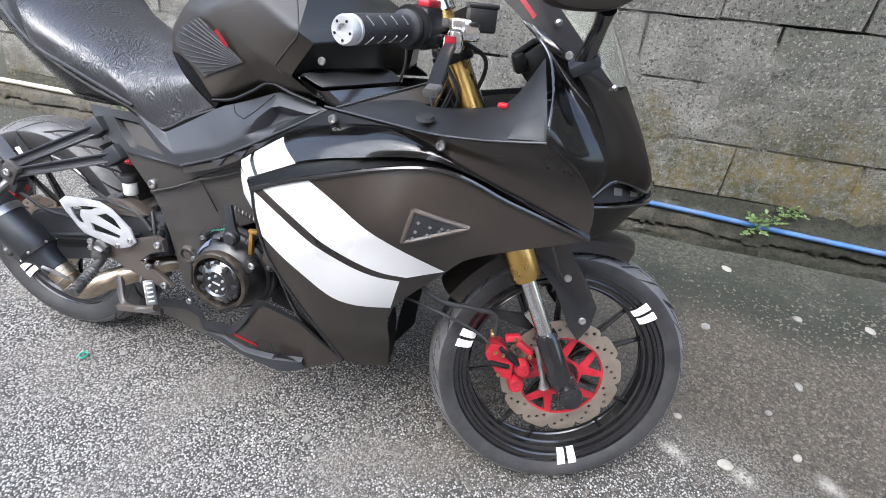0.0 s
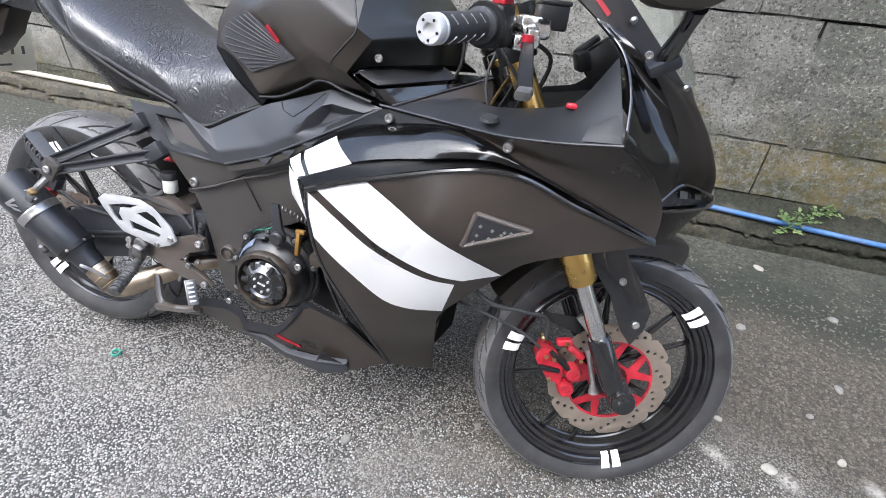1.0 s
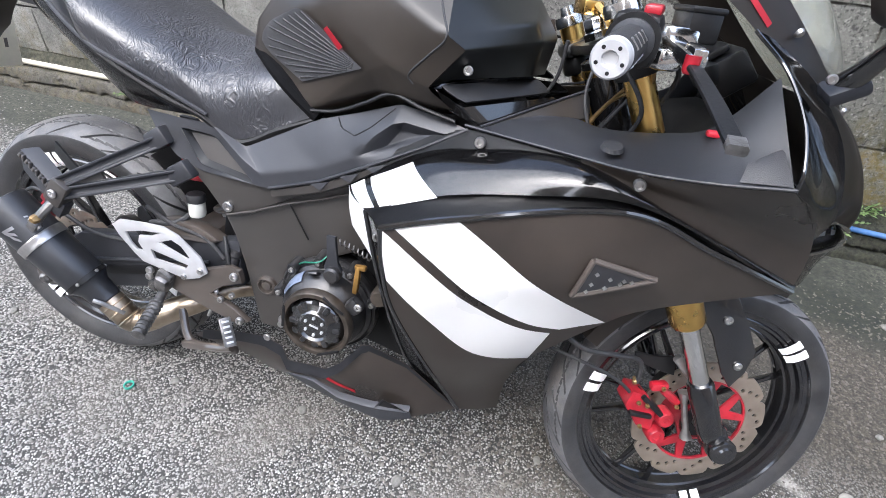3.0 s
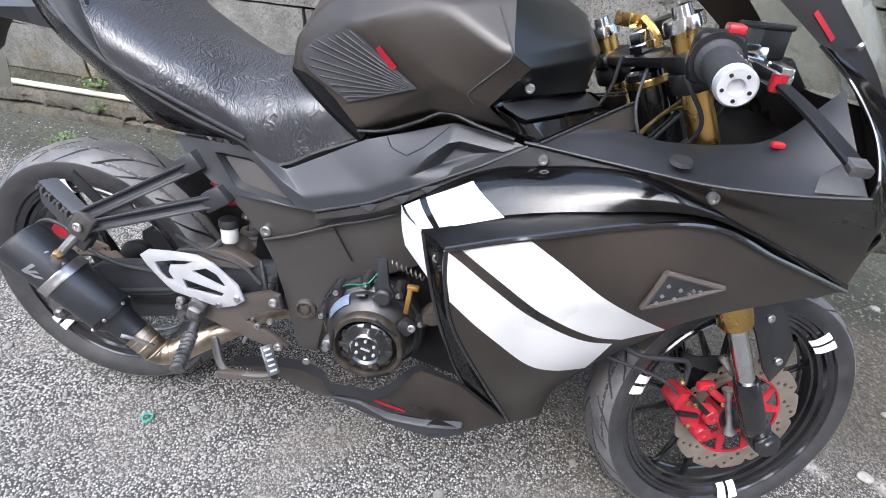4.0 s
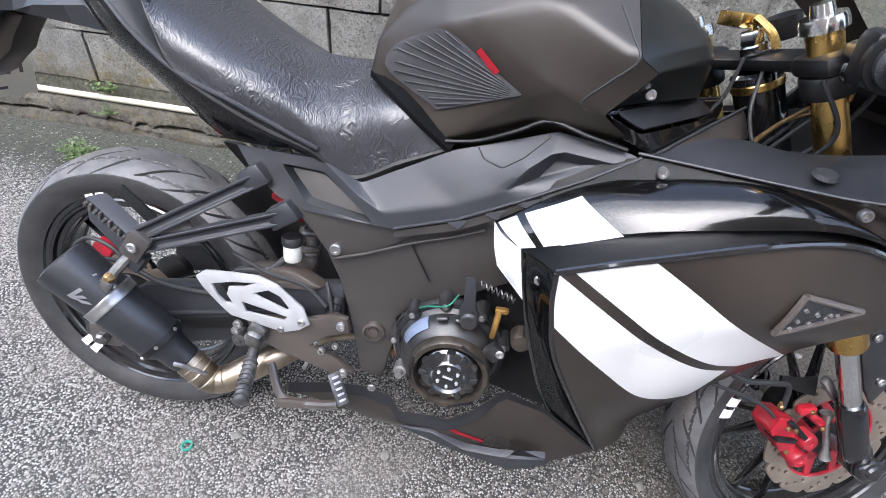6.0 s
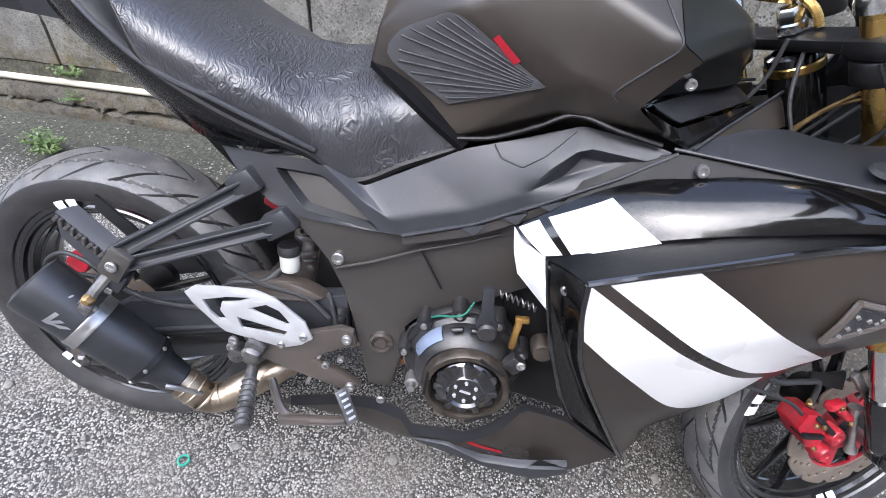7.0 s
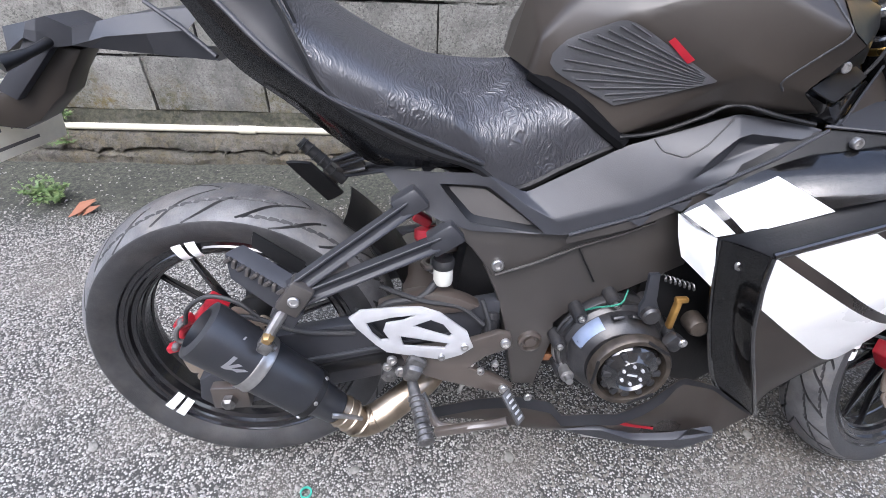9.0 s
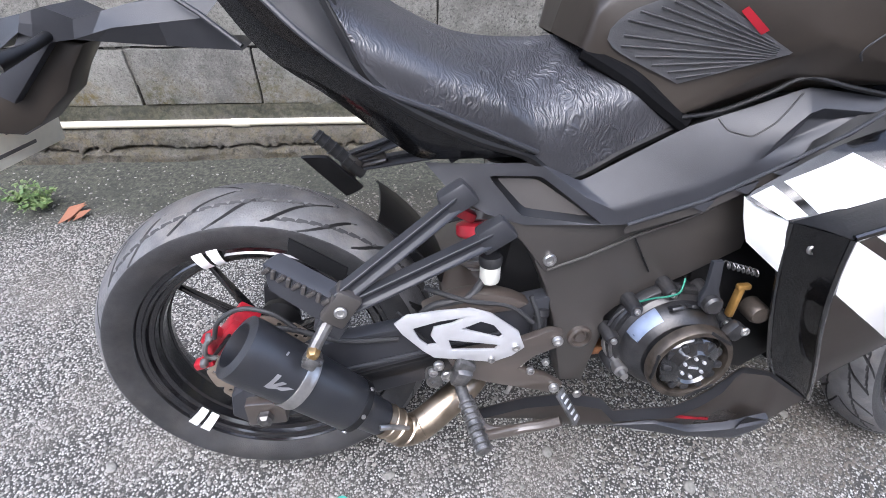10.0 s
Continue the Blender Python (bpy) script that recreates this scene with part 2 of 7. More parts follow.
def sheet(loops, thick=0.005, bevel=0.0008, at_y=0.0, smooth=()):
    """A flat plate cut from outlines in x and z (the first the rim, the others holes), its outer face towards -y at at_y."""
    cu = bpy.data.curves.new("outline", "CURVE")
    cu.dimensions, cu.fill_mode = "2D", "BOTH"
    cu.extrude, cu.bevel_depth, cu.bevel_resolution = max(thick / 2 - bevel, 1e-5), bevel, 1
    for k, loop in enumerate(loops):
        pts = spline(list(loop) + [loop[0]], len(loop) * 5)[:-1] if k in smooth else np.array(loop, float)
        sp = cu.splines.new("POLY")
        sp.points.add(len(pts) - 1)
        for q, (x, z) in zip(sp.points, pts):
            q.co = (x, z, 0, 1)
        sp.use_cyclic_u = True
    ob = bpy.data.objects.new("outline", cu)
    scene.collection.objects.link(ob)
    bpy.context.view_layer.update()
    me = bpy.data.meshes.new_from_object(ob.evaluated_get(bpy.context.evaluated_depsgraph_get()))
    bm = bmesh.new()
    bm.from_mesh(me)
    bpy.data.objects.remove(ob)
    bpy.data.curves.remove(cu)
    bpy.data.meshes.remove(me)
    bmesh.ops.remove_doubles(bm, verts=bm.verts[:], dist=1e-5)
    bm.transform(Matrix.Translation((0, at_y + thick / 2, 0)) @ SIDE)
    return bm


def circle(x, z, r, n=24, phase=0.0):
    return [(x + r * math.cos(a + phase), z + r * math.sin(a + phase)) for a in np.linspace(0, 2 * math.pi, n, endpoint=False)]


def part(name, bm, material, parent, label="", m=None, sharp=35, bevel=0.0):
    """One mesh object under a thing or a part."""
    if m is not None:
        bm.transform(m)
    me = bpy.data.meshes.new(name)
    bm.to_mesh(me)
    bm.free()
    me.materials.append(material)
    me.shade_smooth()
    me.set_sharp_from_angle(angle=radians(sharp))
    ob = new(name, me)
    ob.parent = parent
    if bevel:
        mod = ob.modifiers.new("edge", "BEVEL")
        mod.width, mod.segments, mod.limit_method, mod.angle_limit = bevel, 2, "ANGLE", radians(40)
    return tagged(ob, label)


def same_mesh(name, ob, parent, m):
    """A repeat of a part, on the same mesh."""
    o = new(name, ob.data)
    o.parent, o.matrix_basis = parent, m
    return o


def bvh(bm):
    from mathutils.bvhtree import BVHTree
    return BVHTree.FromBMesh(bm)


def laid(tree, flat, proud=0.0012, thick=0.0008):
    """A film laid on a panel: flat is a grid of (x, 0, z), dropped sideways on the panel's right face."""
    g = np.array(flat, float)
    for row in g:
        for p in row:
            hit = tree.ray_cast(Vector((p[0], -1, p[2])), Vector((0, 1, 0)))[0]
            if hit is None:
                hit = tree.find_nearest(Vector((p[0], -0.25, p[2])))[0]
            p[1] = hit.y - proud
    return skin(g, thick)


def facets(points, faces, crease=0.85, levels=3, thick=0.0):
    """A folded panel: named corners, faces as words, its folds slightly rounded."""
    bm = bmesh.new()
    vs = {k: bm.verts.new(p) for k, p in points.items()}
    for f in faces:
        bm.faces.new([vs[k] for k in f.split()])
    bmesh.ops.recalc_face_normals(bm, faces=bm.faces[:])
    if thick:
        bmesh.ops.solidify(bm, geom=bm.faces[:], thickness=thick)
        bmesh.ops.recalc_face_normals(bm, faces=bm.faces[:])
    layer = bm.edges.layers.float.new("crease_edge")
    for e in bm.edges:
        e[layer] = crease
    me = bpy.data.meshes.new("folded")
    bm.to_mesh(me)
    bm.free()
    ob = bpy.data.objects.new("folded", me)
    scene.collection.objects.link(ob)
    mod = ob.modifiers.new("round", "SUBSURF")
    mod.levels = mod.render_levels = levels
    bpy.context.view_layer.update()
    done = bpy.data.meshes.new_from_object(ob.evaluated_get(bpy.context.evaluated_depsgraph_get()))
    out = bmesh.new()
    out.from_mesh(done)
    bpy.data.objects.remove(ob)
    bpy.data.meshes.remove(me)
    bpy.data.meshes.remove(done)
    return out


def beam(a, b, width, depth, flange=0.004, web=0.4, up=(0, 0, 1)):
    """A forged bar from a to b with a groove down its outer side."""
    a, b = Vector(a), Vector(b)
    d = (b - a).normalized()
    out = Vector((0, -1, 0))
    out = (out - d * out.dot(d)).normalized()
    side = d.cross(out)
    h, q = width / 2, depth / 2
    prof = [(-h, -q), (h, -q), (h, q), (h - flange, q), (h - flange * 1.6, q * web), (-h + flange * 1.6, q * web), (-h + flange, q), (-h, q)]
    rows = [[p + side * x + out * y for x, y in prof] for p in (a, b)]
    bm = skin([[tuple(p) for p in r] for r in rows], 0, close=True)
    for r in rows:
        bm.faces.new([min(bm.verts, key=lambda v: (v.co - p).length) for p in r])
    bmesh.ops.recalc_face_normals(bm, faces=bm.faces[:])
    bmesh.ops.bevel(bm, geom=bm.edges[:], offset=0.0008, segments=1, affect="EDGES", profile=0.5)
    return bm


def xz(pts):
    return [(x, 0, z) for x, z in pts]


def mid(x):
    """The y of the bike's middle plane: it stands a little askew."""
    return 0.056 - 0.044 * x


def mirrored(bm):
    """A copy of a shape for the bike's other side."""
    out = bm.copy()
    for v in out.verts:
        v.co.y = 2 * mid(v.co.x) - v.co.y
    bmesh.ops.reverse_faces(out, faces=out.faces[:])
    return out


def bolt(name, at, radius, parent, material=None, label="", depth=0.006, m=None):
    """A screw head with a hexagon socket, facing right."""
    r, depth = radius * 0.8, depth * 0.65
    bm = lathe([(0, 0.0), (r, 0.0), (r, -depth * 0.7), (r * 0.85, -depth), (r * 0.55, -depth), (r * 0.45, -depth * 0.4), (0, -depth * 0.4)], 14)
    return part(name, bm, material or STEEL, parent, label, (m or Matrix()) @ Matrix.Translation(at))


# ---- ground and wall ----
def mixed(nt, a, b, fac):
    mx = nt.nodes.new("ShaderNodeMix")
    mx.data_type = "RGBA"
    for key, v in (("A", a), ("B", b)):
        if isinstance(v, tuple):
            mx.inputs[key].default_value = (*v, 1)
        else:
            nt.links.new(v, mx.inputs[key])
    if isinstance(fac, float):
        mx.inputs["Factor"].default_value = fac
    else:
        nt.links.new(fac, mx.inputs["Factor"])
    return mx.outputs["Result"]


def noise_of(nt, co, scale, detail=5.0, rough=0.55):
    n = nt.nodes.new("ShaderNodeTexNoise")
    n.inputs["Scale"].default_value, n.inputs["Detail"].default_value, n.inputs["Roughness"].default_value = scale, detail, rough
    nt.links.new(co, n.inputs["Vector"])
    return n.outputs["Fac"]


def ranged(nt, v, a, b, lo=0.0, hi=1.0):
    r = nt.nodes.new("ShaderNodeMapRange")
    for key, val in (("From Min", a), ("From Max", b), ("To Min", lo), ("To Max", hi)):
        r.inputs[key].default_value = val
    nt.links.new(v, r.inputs["Value"])
    return r.outputs[0]


def summed(nt, a, b, k, op="MULTIPLY_ADD"):
    m = nt.nodes.new("ShaderNodeMath")
    m.operation = op
    nt.links.new(a, m.inputs[0])
    if isinstance(k, float):
        m.inputs[1].default_value = k
    else:
        nt.links.new(k, m.inputs[1])
    if b is not None:
        nt.links.new(b, m.inputs[2])
    return m.outputs[0]


LIME = (((1.6, 0.093, 0), (0.07, 0.03, 1)), ((1.755, 0.068, 0), (0.05, 0.035, 1)), ((1.945, 0.103, 0), (0.05, 0.035, 1)))


def ground_material():
    """Worn asphalt with bare aggregate, silted and mossy towards the wall's foot."""
    m = bpy.data.materials.new("worn_aggregate")
    m.use_nodes = True
    nt = m.node_tree
    b = nt.nodes["Principled BSDF"]
    co = nt.nodes.new("ShaderNodeTexCoord").outputs["Object"]
    sep = nt.nodes.new("ShaderNodeSeparateXYZ")
    nt.links.new(co, sep.inputs[0])
    vo = nt.nodes.new("ShaderNodeTexVoronoi")
    vo.inputs["Scale"].default_value = 185.0
    vo.distance = "MANHATTAN"
    nt.links.new(co, vo.inputs["Vector"])
    v2 = nt.nodes.new("ShaderNodeTexVoronoi")
    v2.inputs["Scale"].default_value = 300.0
    v2.distance = "MANHATTAN"
    nt.links.new(co, v2.inputs["Vector"])
    grey = nt.nodes.new("ShaderNodeSeparateColor")
    nt.links.new(vo.outputs["Color"], grey.inputs[0])
    tint = ranged(nt, grey.outputs[0], 0, 1, 0.21, 0.45)
    comb = nt.nodes.new("ShaderNodeCombineColor")
    nt.links.new(tint, comb.inputs[0])
    nt.links.new(summed(nt, tint, None, 0.98, "MULTIPLY"), comb.inputs[1])
    nt.links.new(summed(nt, tint, None, 0.92, "MULTIPLY"), comb.inputs[2])
    gap = ranged(nt, vo.outputs["Distance"], 0.5, 0.72)
    stones = mixed(nt, comb.outputs[0], (0.03, 0.029, 0.027), gap)
    fine = mixed(nt, (0.40, 0.377, 0.342), (0.08, 0.073, 0.063), ranged(nt, v2.outputs["Distance"], 0.3, 0.62))
    col = mixed(nt, stones, fine, ranged(nt, noise_of(nt, co, 3.2, 7, 0.6), 0.5, 0.66, 0.0, 0.7))
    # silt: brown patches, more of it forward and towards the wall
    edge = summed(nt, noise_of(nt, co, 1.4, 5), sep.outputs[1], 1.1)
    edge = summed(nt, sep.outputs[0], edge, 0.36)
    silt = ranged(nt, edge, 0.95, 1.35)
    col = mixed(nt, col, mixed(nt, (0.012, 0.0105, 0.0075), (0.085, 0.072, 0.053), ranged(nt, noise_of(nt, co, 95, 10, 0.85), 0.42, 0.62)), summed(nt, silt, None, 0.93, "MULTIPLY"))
    # damp green strip along the wall, its colour also darkened for the shade there
    damp_shade = ranged(nt, summed(nt, ranged(nt, sep.outputs[0], 1.0, 1.9, 0.0, 0.24), summed(nt, noise_of(nt, co, 2.6, 6), sep.outputs[1], 0.35), 1.0), 0.95, 1.1)
    col = mixed(nt, col, mixed(nt, (0.007, 0.0095, 0.0085), (0.026, 0.028, 0.016), ranged(nt, noise_of(nt, co, 50, 9, 0.75), 0.38, 0.66)), summed(nt, damp_shade, None, 0.95, "MULTIPLY"))
    foot = summed(nt, noise_of(nt, co, 5.5, 7, 0.7), sep.outputs[1], 1.0)
    col = mixed(nt, col, mixed(nt, (0.014, 0.016, 0.012), (0.09, 0.088, 0.065), ranged(nt, noise_of(nt, co, 80, 8, 0.75), 0.42, 0.66)), ranged(nt, foot, 1.28, 1.5, 0, 0.85))
    # pale lime smears trodden into the asphalt
    for at, size in LIME:
        mp = nt.nodes.new("ShaderNodeMapping")
        mp.vector_type = "TEXTURE"
        mp.inputs["Location"].default_value, mp.inputs["Scale"].default_value = at, size
        mp.inputs["Rotation"].default_value = (0, 0, radians(-35))
        nt.links.new(co, mp.inputs["Vector"])
        ln = nt.nodes.new("ShaderNodeVectorMath")
        ln.operation = "LENGTH"
        nt.links.new(mp.outputs[0], ln.inputs[0])
        spot = ranged(nt, summed(nt, noise_of(nt, co, 110, 6, 0.8), ln.outputs["Value"], 1.3), 1.4, 0.7, 0.0, 0.55)
        col = mixed(nt, col, (0.42, 0.4, 0.36), spot)
    nt.links.new(col, b.inputs["Base Color"])
    b.inputs["Roughness"].default_value = 0.85
    h = summed(nt, ranged(nt, vo.outputs["Distance"], 0.0, 0.6, 1, 0), noise_of(nt, co, 60, 6), 0.7)
    bump = nt.nodes.new("ShaderNodeBump")
    bump.inputs["Strength"].default_value, bump.inputs["Distance"].default_value = 0.7, 0.0022
    nt.links.new(h, bump.inputs["Height"])
    nt.links.new(bump.outputs[0], b.inputs["Normal"])
    return m


def stone_material():
    m = bpy.data.materials.new("loose_aggregate")
    m.use_nodes = True
    nt = m.node_tree
    b = nt.nodes["Principled BSDF"]
    geo = nt.nodes.new("ShaderNodeNewGeometry")
    ramp = nt.nodes.new("ShaderNodeValToRGB")
    ramp.color_ramp.elements[0].color = (0.08, 0.076, 0.068, 1)
    ramp.color_ramp.elements[1].color = (0.3, 0.288, 0.265, 1)
    for at, c in ((0.35, (0.17, 0.163, 0.15)), (0.7, (0.24, 0.23, 0.21)), (0.92, (0.28, 0.268, 0.246))):
        ramp.color_ramp.elements.new(at).color = (*c, 1)
    nt.links.new(geo.outputs["Random Per Island"], ramp.inputs[0])
    co = nt.nodes.new("ShaderNodeTexCoord").outputs["Object"]
    sep = nt.nodes.new("ShaderNodeSeparateXYZ")
    nt.links.new(co, sep.inputs[0])
    silt = ranged(nt, summed(nt, noise_of(nt, co, 2.5, 4), summed(nt, sep.outputs[1], sep.outputs[0], 0.7), 0.9), 0.75, 1.45, 0.0, 0.8)
    chip = mixed(nt, ramp.outputs[0], (0.07, 0.066, 0.058), ranged(nt, noise_of(nt, co, 160, 4), 0.5, 0.8, 0, 0.6))
    nt.links.new(mixed(nt, chip, (0.075, 0.065, 0.05), silt), b.inputs["Base Color"])
    b.inputs["Roughness"].default_value = 0.8
    return m


def wall_material(name, tone, green=0.5, ledge=False):
    """Rough cast concrete: grey blotches, pits, algae low down and dark runs."""
    m = bpy.data.materials.new(name)
    m.use_nodes = True
    nt = m.node_tree
    b = nt.nodes["Principled BSDF"]
    geo = nt.nodes.new("ShaderNodeNewGeometry").outputs["Position"]
    sep = nt.nodes.new("ShaderNodeSeparateXYZ")
    nt.links.new(geo, sep.inputs[0])
    info = nt.nodes.new("ShaderNodeObjectInfo")
    t = tone
    # smooth cast faces, cloudy at a hand's width, with fine grain
    col = mixed(nt, tuple(c * 0.62 for c in t), tuple(c * 1.32 for c in t), ranged(nt, noise_of(nt, geo, 8, 9, 0.68), 0.35, 0.65))
    col = mixed(nt, col, tuple(c * 0.6 for c in t), ranged(nt, noise_of(nt, geo, 190, 5, 0.7), 0.46, 0.64, 0, 0.75))
    bri = nt.nodes.new("ShaderNodeHueSaturation")
    nt.links.new(ranged(nt, info.outputs["Random"], 0, 1, 0.82, 1.14), bri.inputs["Value"])
    nt.links.new(col, bri.inputs["Color"])
    # old damp: dark stretches further along the wall
    wet = summed(nt, noise_of(nt, geo, 1.7, 7, 0.65), ranged(nt, sep.outputs[0], 0.2, 2.0, -0.12, 0.1), 1.0)
    col = mixed(nt, bri.outputs[0], tuple(c * 0.36 for c in (t[0] * 0.92, t[1], t[2] * 0.86)), ranged(nt, wet, 0.4, 0.7, 0, 0.8))
    # open pits in patches, fewer where the face is sound
    patch_at = ranged(nt, summed(nt, noise_of(nt, geo, 3.4, 6, 0.6), ranged(nt, sep.outputs[0], -0.3, 1.4, -0.1, 0.1), 1.0), 0.40, 0.58, 0.35, 1.0)
    pits = ranged(nt, noise_of(nt, geo, 95, 6, 0.68), 0.53, 0.6)
    col = mixed(nt, col, tuple(c * 0.22 for c in t), summed(nt, pits, None, summed(nt, patch_at, None, 0.95, "MULTIPLY"), "MULTIPLY"))
    lumps = ranged(nt, noise_of(nt, geo, 110, 5, 0.65), 0.55, 0.64)
    col = mixed(nt, col, tuple(min(c * 1.5, 0.8) for c in t), summed(nt, lumps, None, summed(nt, patch_at, None, 0.65, "MULTIPLY"), "MULTIPLY"))
    low = ranged(nt, sep.outputs[2], 0.1, 0.75, 1, 0)
    alg = summed(nt, summed(nt, noise_of(nt, geo, 3.5, 8, 0.7), ranged(nt, sep.outputs[0], 0.6, 1.4, -0.16, 0.04), 1.0), low, 1.4)
    tuft = summed(nt, ranged(nt, noise_of(nt, geo, 40, 6, 0.7), 0.36, 0.6), None, green, "MULTIPLY")
    col = mixed(nt, col, mixed(nt, (0.04, 0.05, 0.012), (0.2, 0.145, 0.04), ranged(nt, noise_of(nt, geo, 9, 6), 0.35, 0.65)), summed(nt, ranged(nt, alg, 1.17, 1.46), None, tuft, "MULTIPLY"))
    if ledge:
        # moss and dirt lying on the ledge behind the pipe
        shelf_at = summed(nt, noise_of(nt, geo, 14, 8, 0.7), ranged(nt, sep.outputs[2], 0.095, 0.125, -0.2, 0.16), 1.0)
        col = mixed(nt, col, mixed(nt, (0.03, 0.032, 0.018), (0.1, 0.095, 0.06), ranged(nt, noise_of(nt, geo, 60, 6, 0.7), 0.4, 0.62)), ranged(nt, shelf_at, 0.4, 0.62, 0, 0.9))
        col = mixed(nt, col, (0.04, 0.038, 0.03), ranged(nt, noise_of(nt, geo, 34, 8, 0.75), 0.52, 0.62, 0, 0.75))
        # the stretch beyond the parking place is wet and mossy
        far = summed(nt, noise_of(nt, geo, 7, 8, 0.7), ranged(nt, sep.outputs[0], 0.7, 2.2, -0.25, 0.22), 1.0)
        col = mixed(nt, col, mixed(nt, (0.012, 0.014, 0.009), (0.05, 0.05, 0.028), ranged(nt, noise_of(nt, geo, 70, 7, 0.75), 0.4, 0.64)), ranged(nt, far, 0.4, 0.58, 0, 0.92))
    nt.links.new(col, b.inputs["Base Color"])
    b.inputs["Roughness"].default_value = 0.9
    h = summed(nt, noise_of(nt, geo, 120, 9, 0.78), noise_of(nt, geo, 22, 5), 1.0)
    bump = nt.nodes.new("ShaderNodeBump")
    bump.inputs["Strength"].default_value, bump.inputs["Distance"].default_value = 1.0, 0.02
    nt.links.new(h, bump.inputs["Height"])
    nt.links.new(bump.outputs[0], b.inputs["Normal"])
    return m


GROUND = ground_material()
STONE = stone_material()
BLOCKM = wall_material("hollow_block", (0.315, 0.304, 0.272), 0.9)
MORTAR = wall_material("mortar", (0.03, 0.029, 0.025), 0.4)
SMEAR = wall_material("mortar_smear", (0.31, 0.297, 0.263), 0.9)
FOOT = wall_material("footing_concrete", (0.165, 0.15, 0.128), 0.4, ledge=True)


def ground_height(x, y):
    return 0.004 * noise.noise((x * 1.3, y * 1.3, 0)) + 0.002 * noise.noise((x * 5, y * 5, 3)) - 0.004


def ground_sheet():
    xs = np.r_[-300, -60, -15, -5, np.linspace(-2.5, 3.5, 121), 6, 16, 60, 300]
    ys = np.r_[-300, -60, -15, -4, np.linspace(-1.5, 1.35, 58), 3, 10, 60, 300]
    g = [[(x, y, ground_height(x, y)) for x in xs] for y in ys]
    bm = skin(g, 0)
    for f in bm.faces:
        if f.normal.z < 0:
            f.normal_flip()
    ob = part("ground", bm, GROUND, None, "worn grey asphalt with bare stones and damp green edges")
    return tagged(ob, category="ground", kind="structure")


ground_sheet()

WALL = pose(0, 1.24, 0, 0, 0, -2.75)  # the wall's foot line; local x runs along it, local -y faces the road


def wall_body():
    bm = block((14, 0.14, 2.25), (1, 0.078, 1.1), bevel=0)
    ob = part("wall_north", bm, MORTAR, None, "grey hollow-block wall with mossy mortar joints")
    ob.matrix_basis = WALL
    return tagged(ob, category="wall", kind="structure")


wall_north = wall_body()


def footing():
    """The rough ledge of the footing, its top worn and sloping out."""
    xs = np.r_[np.linspace(-6, -2, 40), np.linspace(-1.98, 3.48, 900), np.linspace(3.5, 8, 40)]
    prof = [(-0.0, 0.155), (-0.008, 0.142), (-0.012, 0.128), (-0.022, 0.112), (-0.04, 0.102), (-0.07, 0.094), (-0.084, 0.082), (-0.09, 0.066), (-0.094, 0.052), (-0.09, 0.044), (-0.066, 0.036), (-0.068, 0.032), (-0.1, 0.031), (-0.108, 0.022), (-0.11, 0.004), (-0.112, -0.02)]
    rows = []
    for x in xs:
        row = []
        for k, (y, z) in enumerate(prof):
            a = 0.004 * noise.noise((x * 120, k * 1.9, 4)) + 0.011 * noise.noise((x * 6, y * 40, z * 30)) + 0.007 * noise.noise((x * 22, k * 0.7, 5)) + 0.005 * noise.noise((x * 60, k * 1.3, 9)) + ((0.02 * noise.noise((x * 9, 3, 2)) + 0.014 * noise.noise((x * 37, 3, 2)) + 0.01 * noise.noise((x * 90, 3, 8))) if 8 < k < 13 else 0)
            row.append((x, y + a * (k > 0), z + a * 0.7 * (k > 0)))
        rows.append(row)
    ob = part("footing", skin(rows, 0), FOOT, None, "rough concrete footing ledge along the wall", sharp=60)
    ob.matrix_basis = WALL
    return tagged(ob, category="footing", kind="structure")


footing()


def pipe(name, pts, r, material, label, joints=()):
    ob = part(name, tube(pts, r, 14, 60), material, None, label)
    ob.matrix_basis = WALL
    for x in joints:
        part("coupling", lathe([(r, -0.03), (r * 1.25, -0.03), (r * 1.25, 0.03), (r, 0.03)], 20), material, ob, "", pose(x, -0.055, 0.112, 0, 0, 90))
    return tagged(ob, category="pipe")


pipe("water_pipe", [(-6, -0.052, 0.118), (-2, -0.055, 0.116), (-0.6, -0.055, 0.114), (0.2, -0.056, 0.112), (0.95, -0.06, 0.106)], 0.0125, CREAM,
     "cream plastic water pipe lying along the wall's footing", joints=(-0.28,))
pipe("garden_hose", [(0.9, -0.07, 0.112), (1.3, -0.066, 0.116), (1.7, -0.075, 0.112), (2.1, -0.085, 0.1), (2.5, -0.09, 0.094), (3.4, -0.09, 0.1), (7, -0.08, 0.1)], 0.0098, BLUE,
     "blue plastic hose lying along the wall's footing")


def reflected_surroundings():
    """Unseen plain walls behind the camera, added so that the panels reflect dark brown."""
    shapes = [block((w, 0.3, h), (x, y, h / 2), bevel=0) for x, y, w, h in ((-13, -7.5, 14, 7.5), (-3.0, -6.6, 5.0, 6.0), (2.2, -6.2, 4.4, 7.6), (7.5, -7.0, 5.0, 5.0), (17, -7.5, 12, 7))]
    ob = part("reflected_walls", merged(*shapes), REFLECTED, None, "unseen plain brown walls added across the road for reflections")
    return tagged(ob, category="wall", kind="structure")


reflected_surroundings()


# ---- the motorcycle ----
moto = tagged(new("motorcycle"), "black sport motorcycle with white stripes leaning on its stand", "motorcycle")
moto.matrix_basis = pose(0, 0, 0, -12.4, 0, 0) @ Matrix.Translation((0, -0.01, 0))


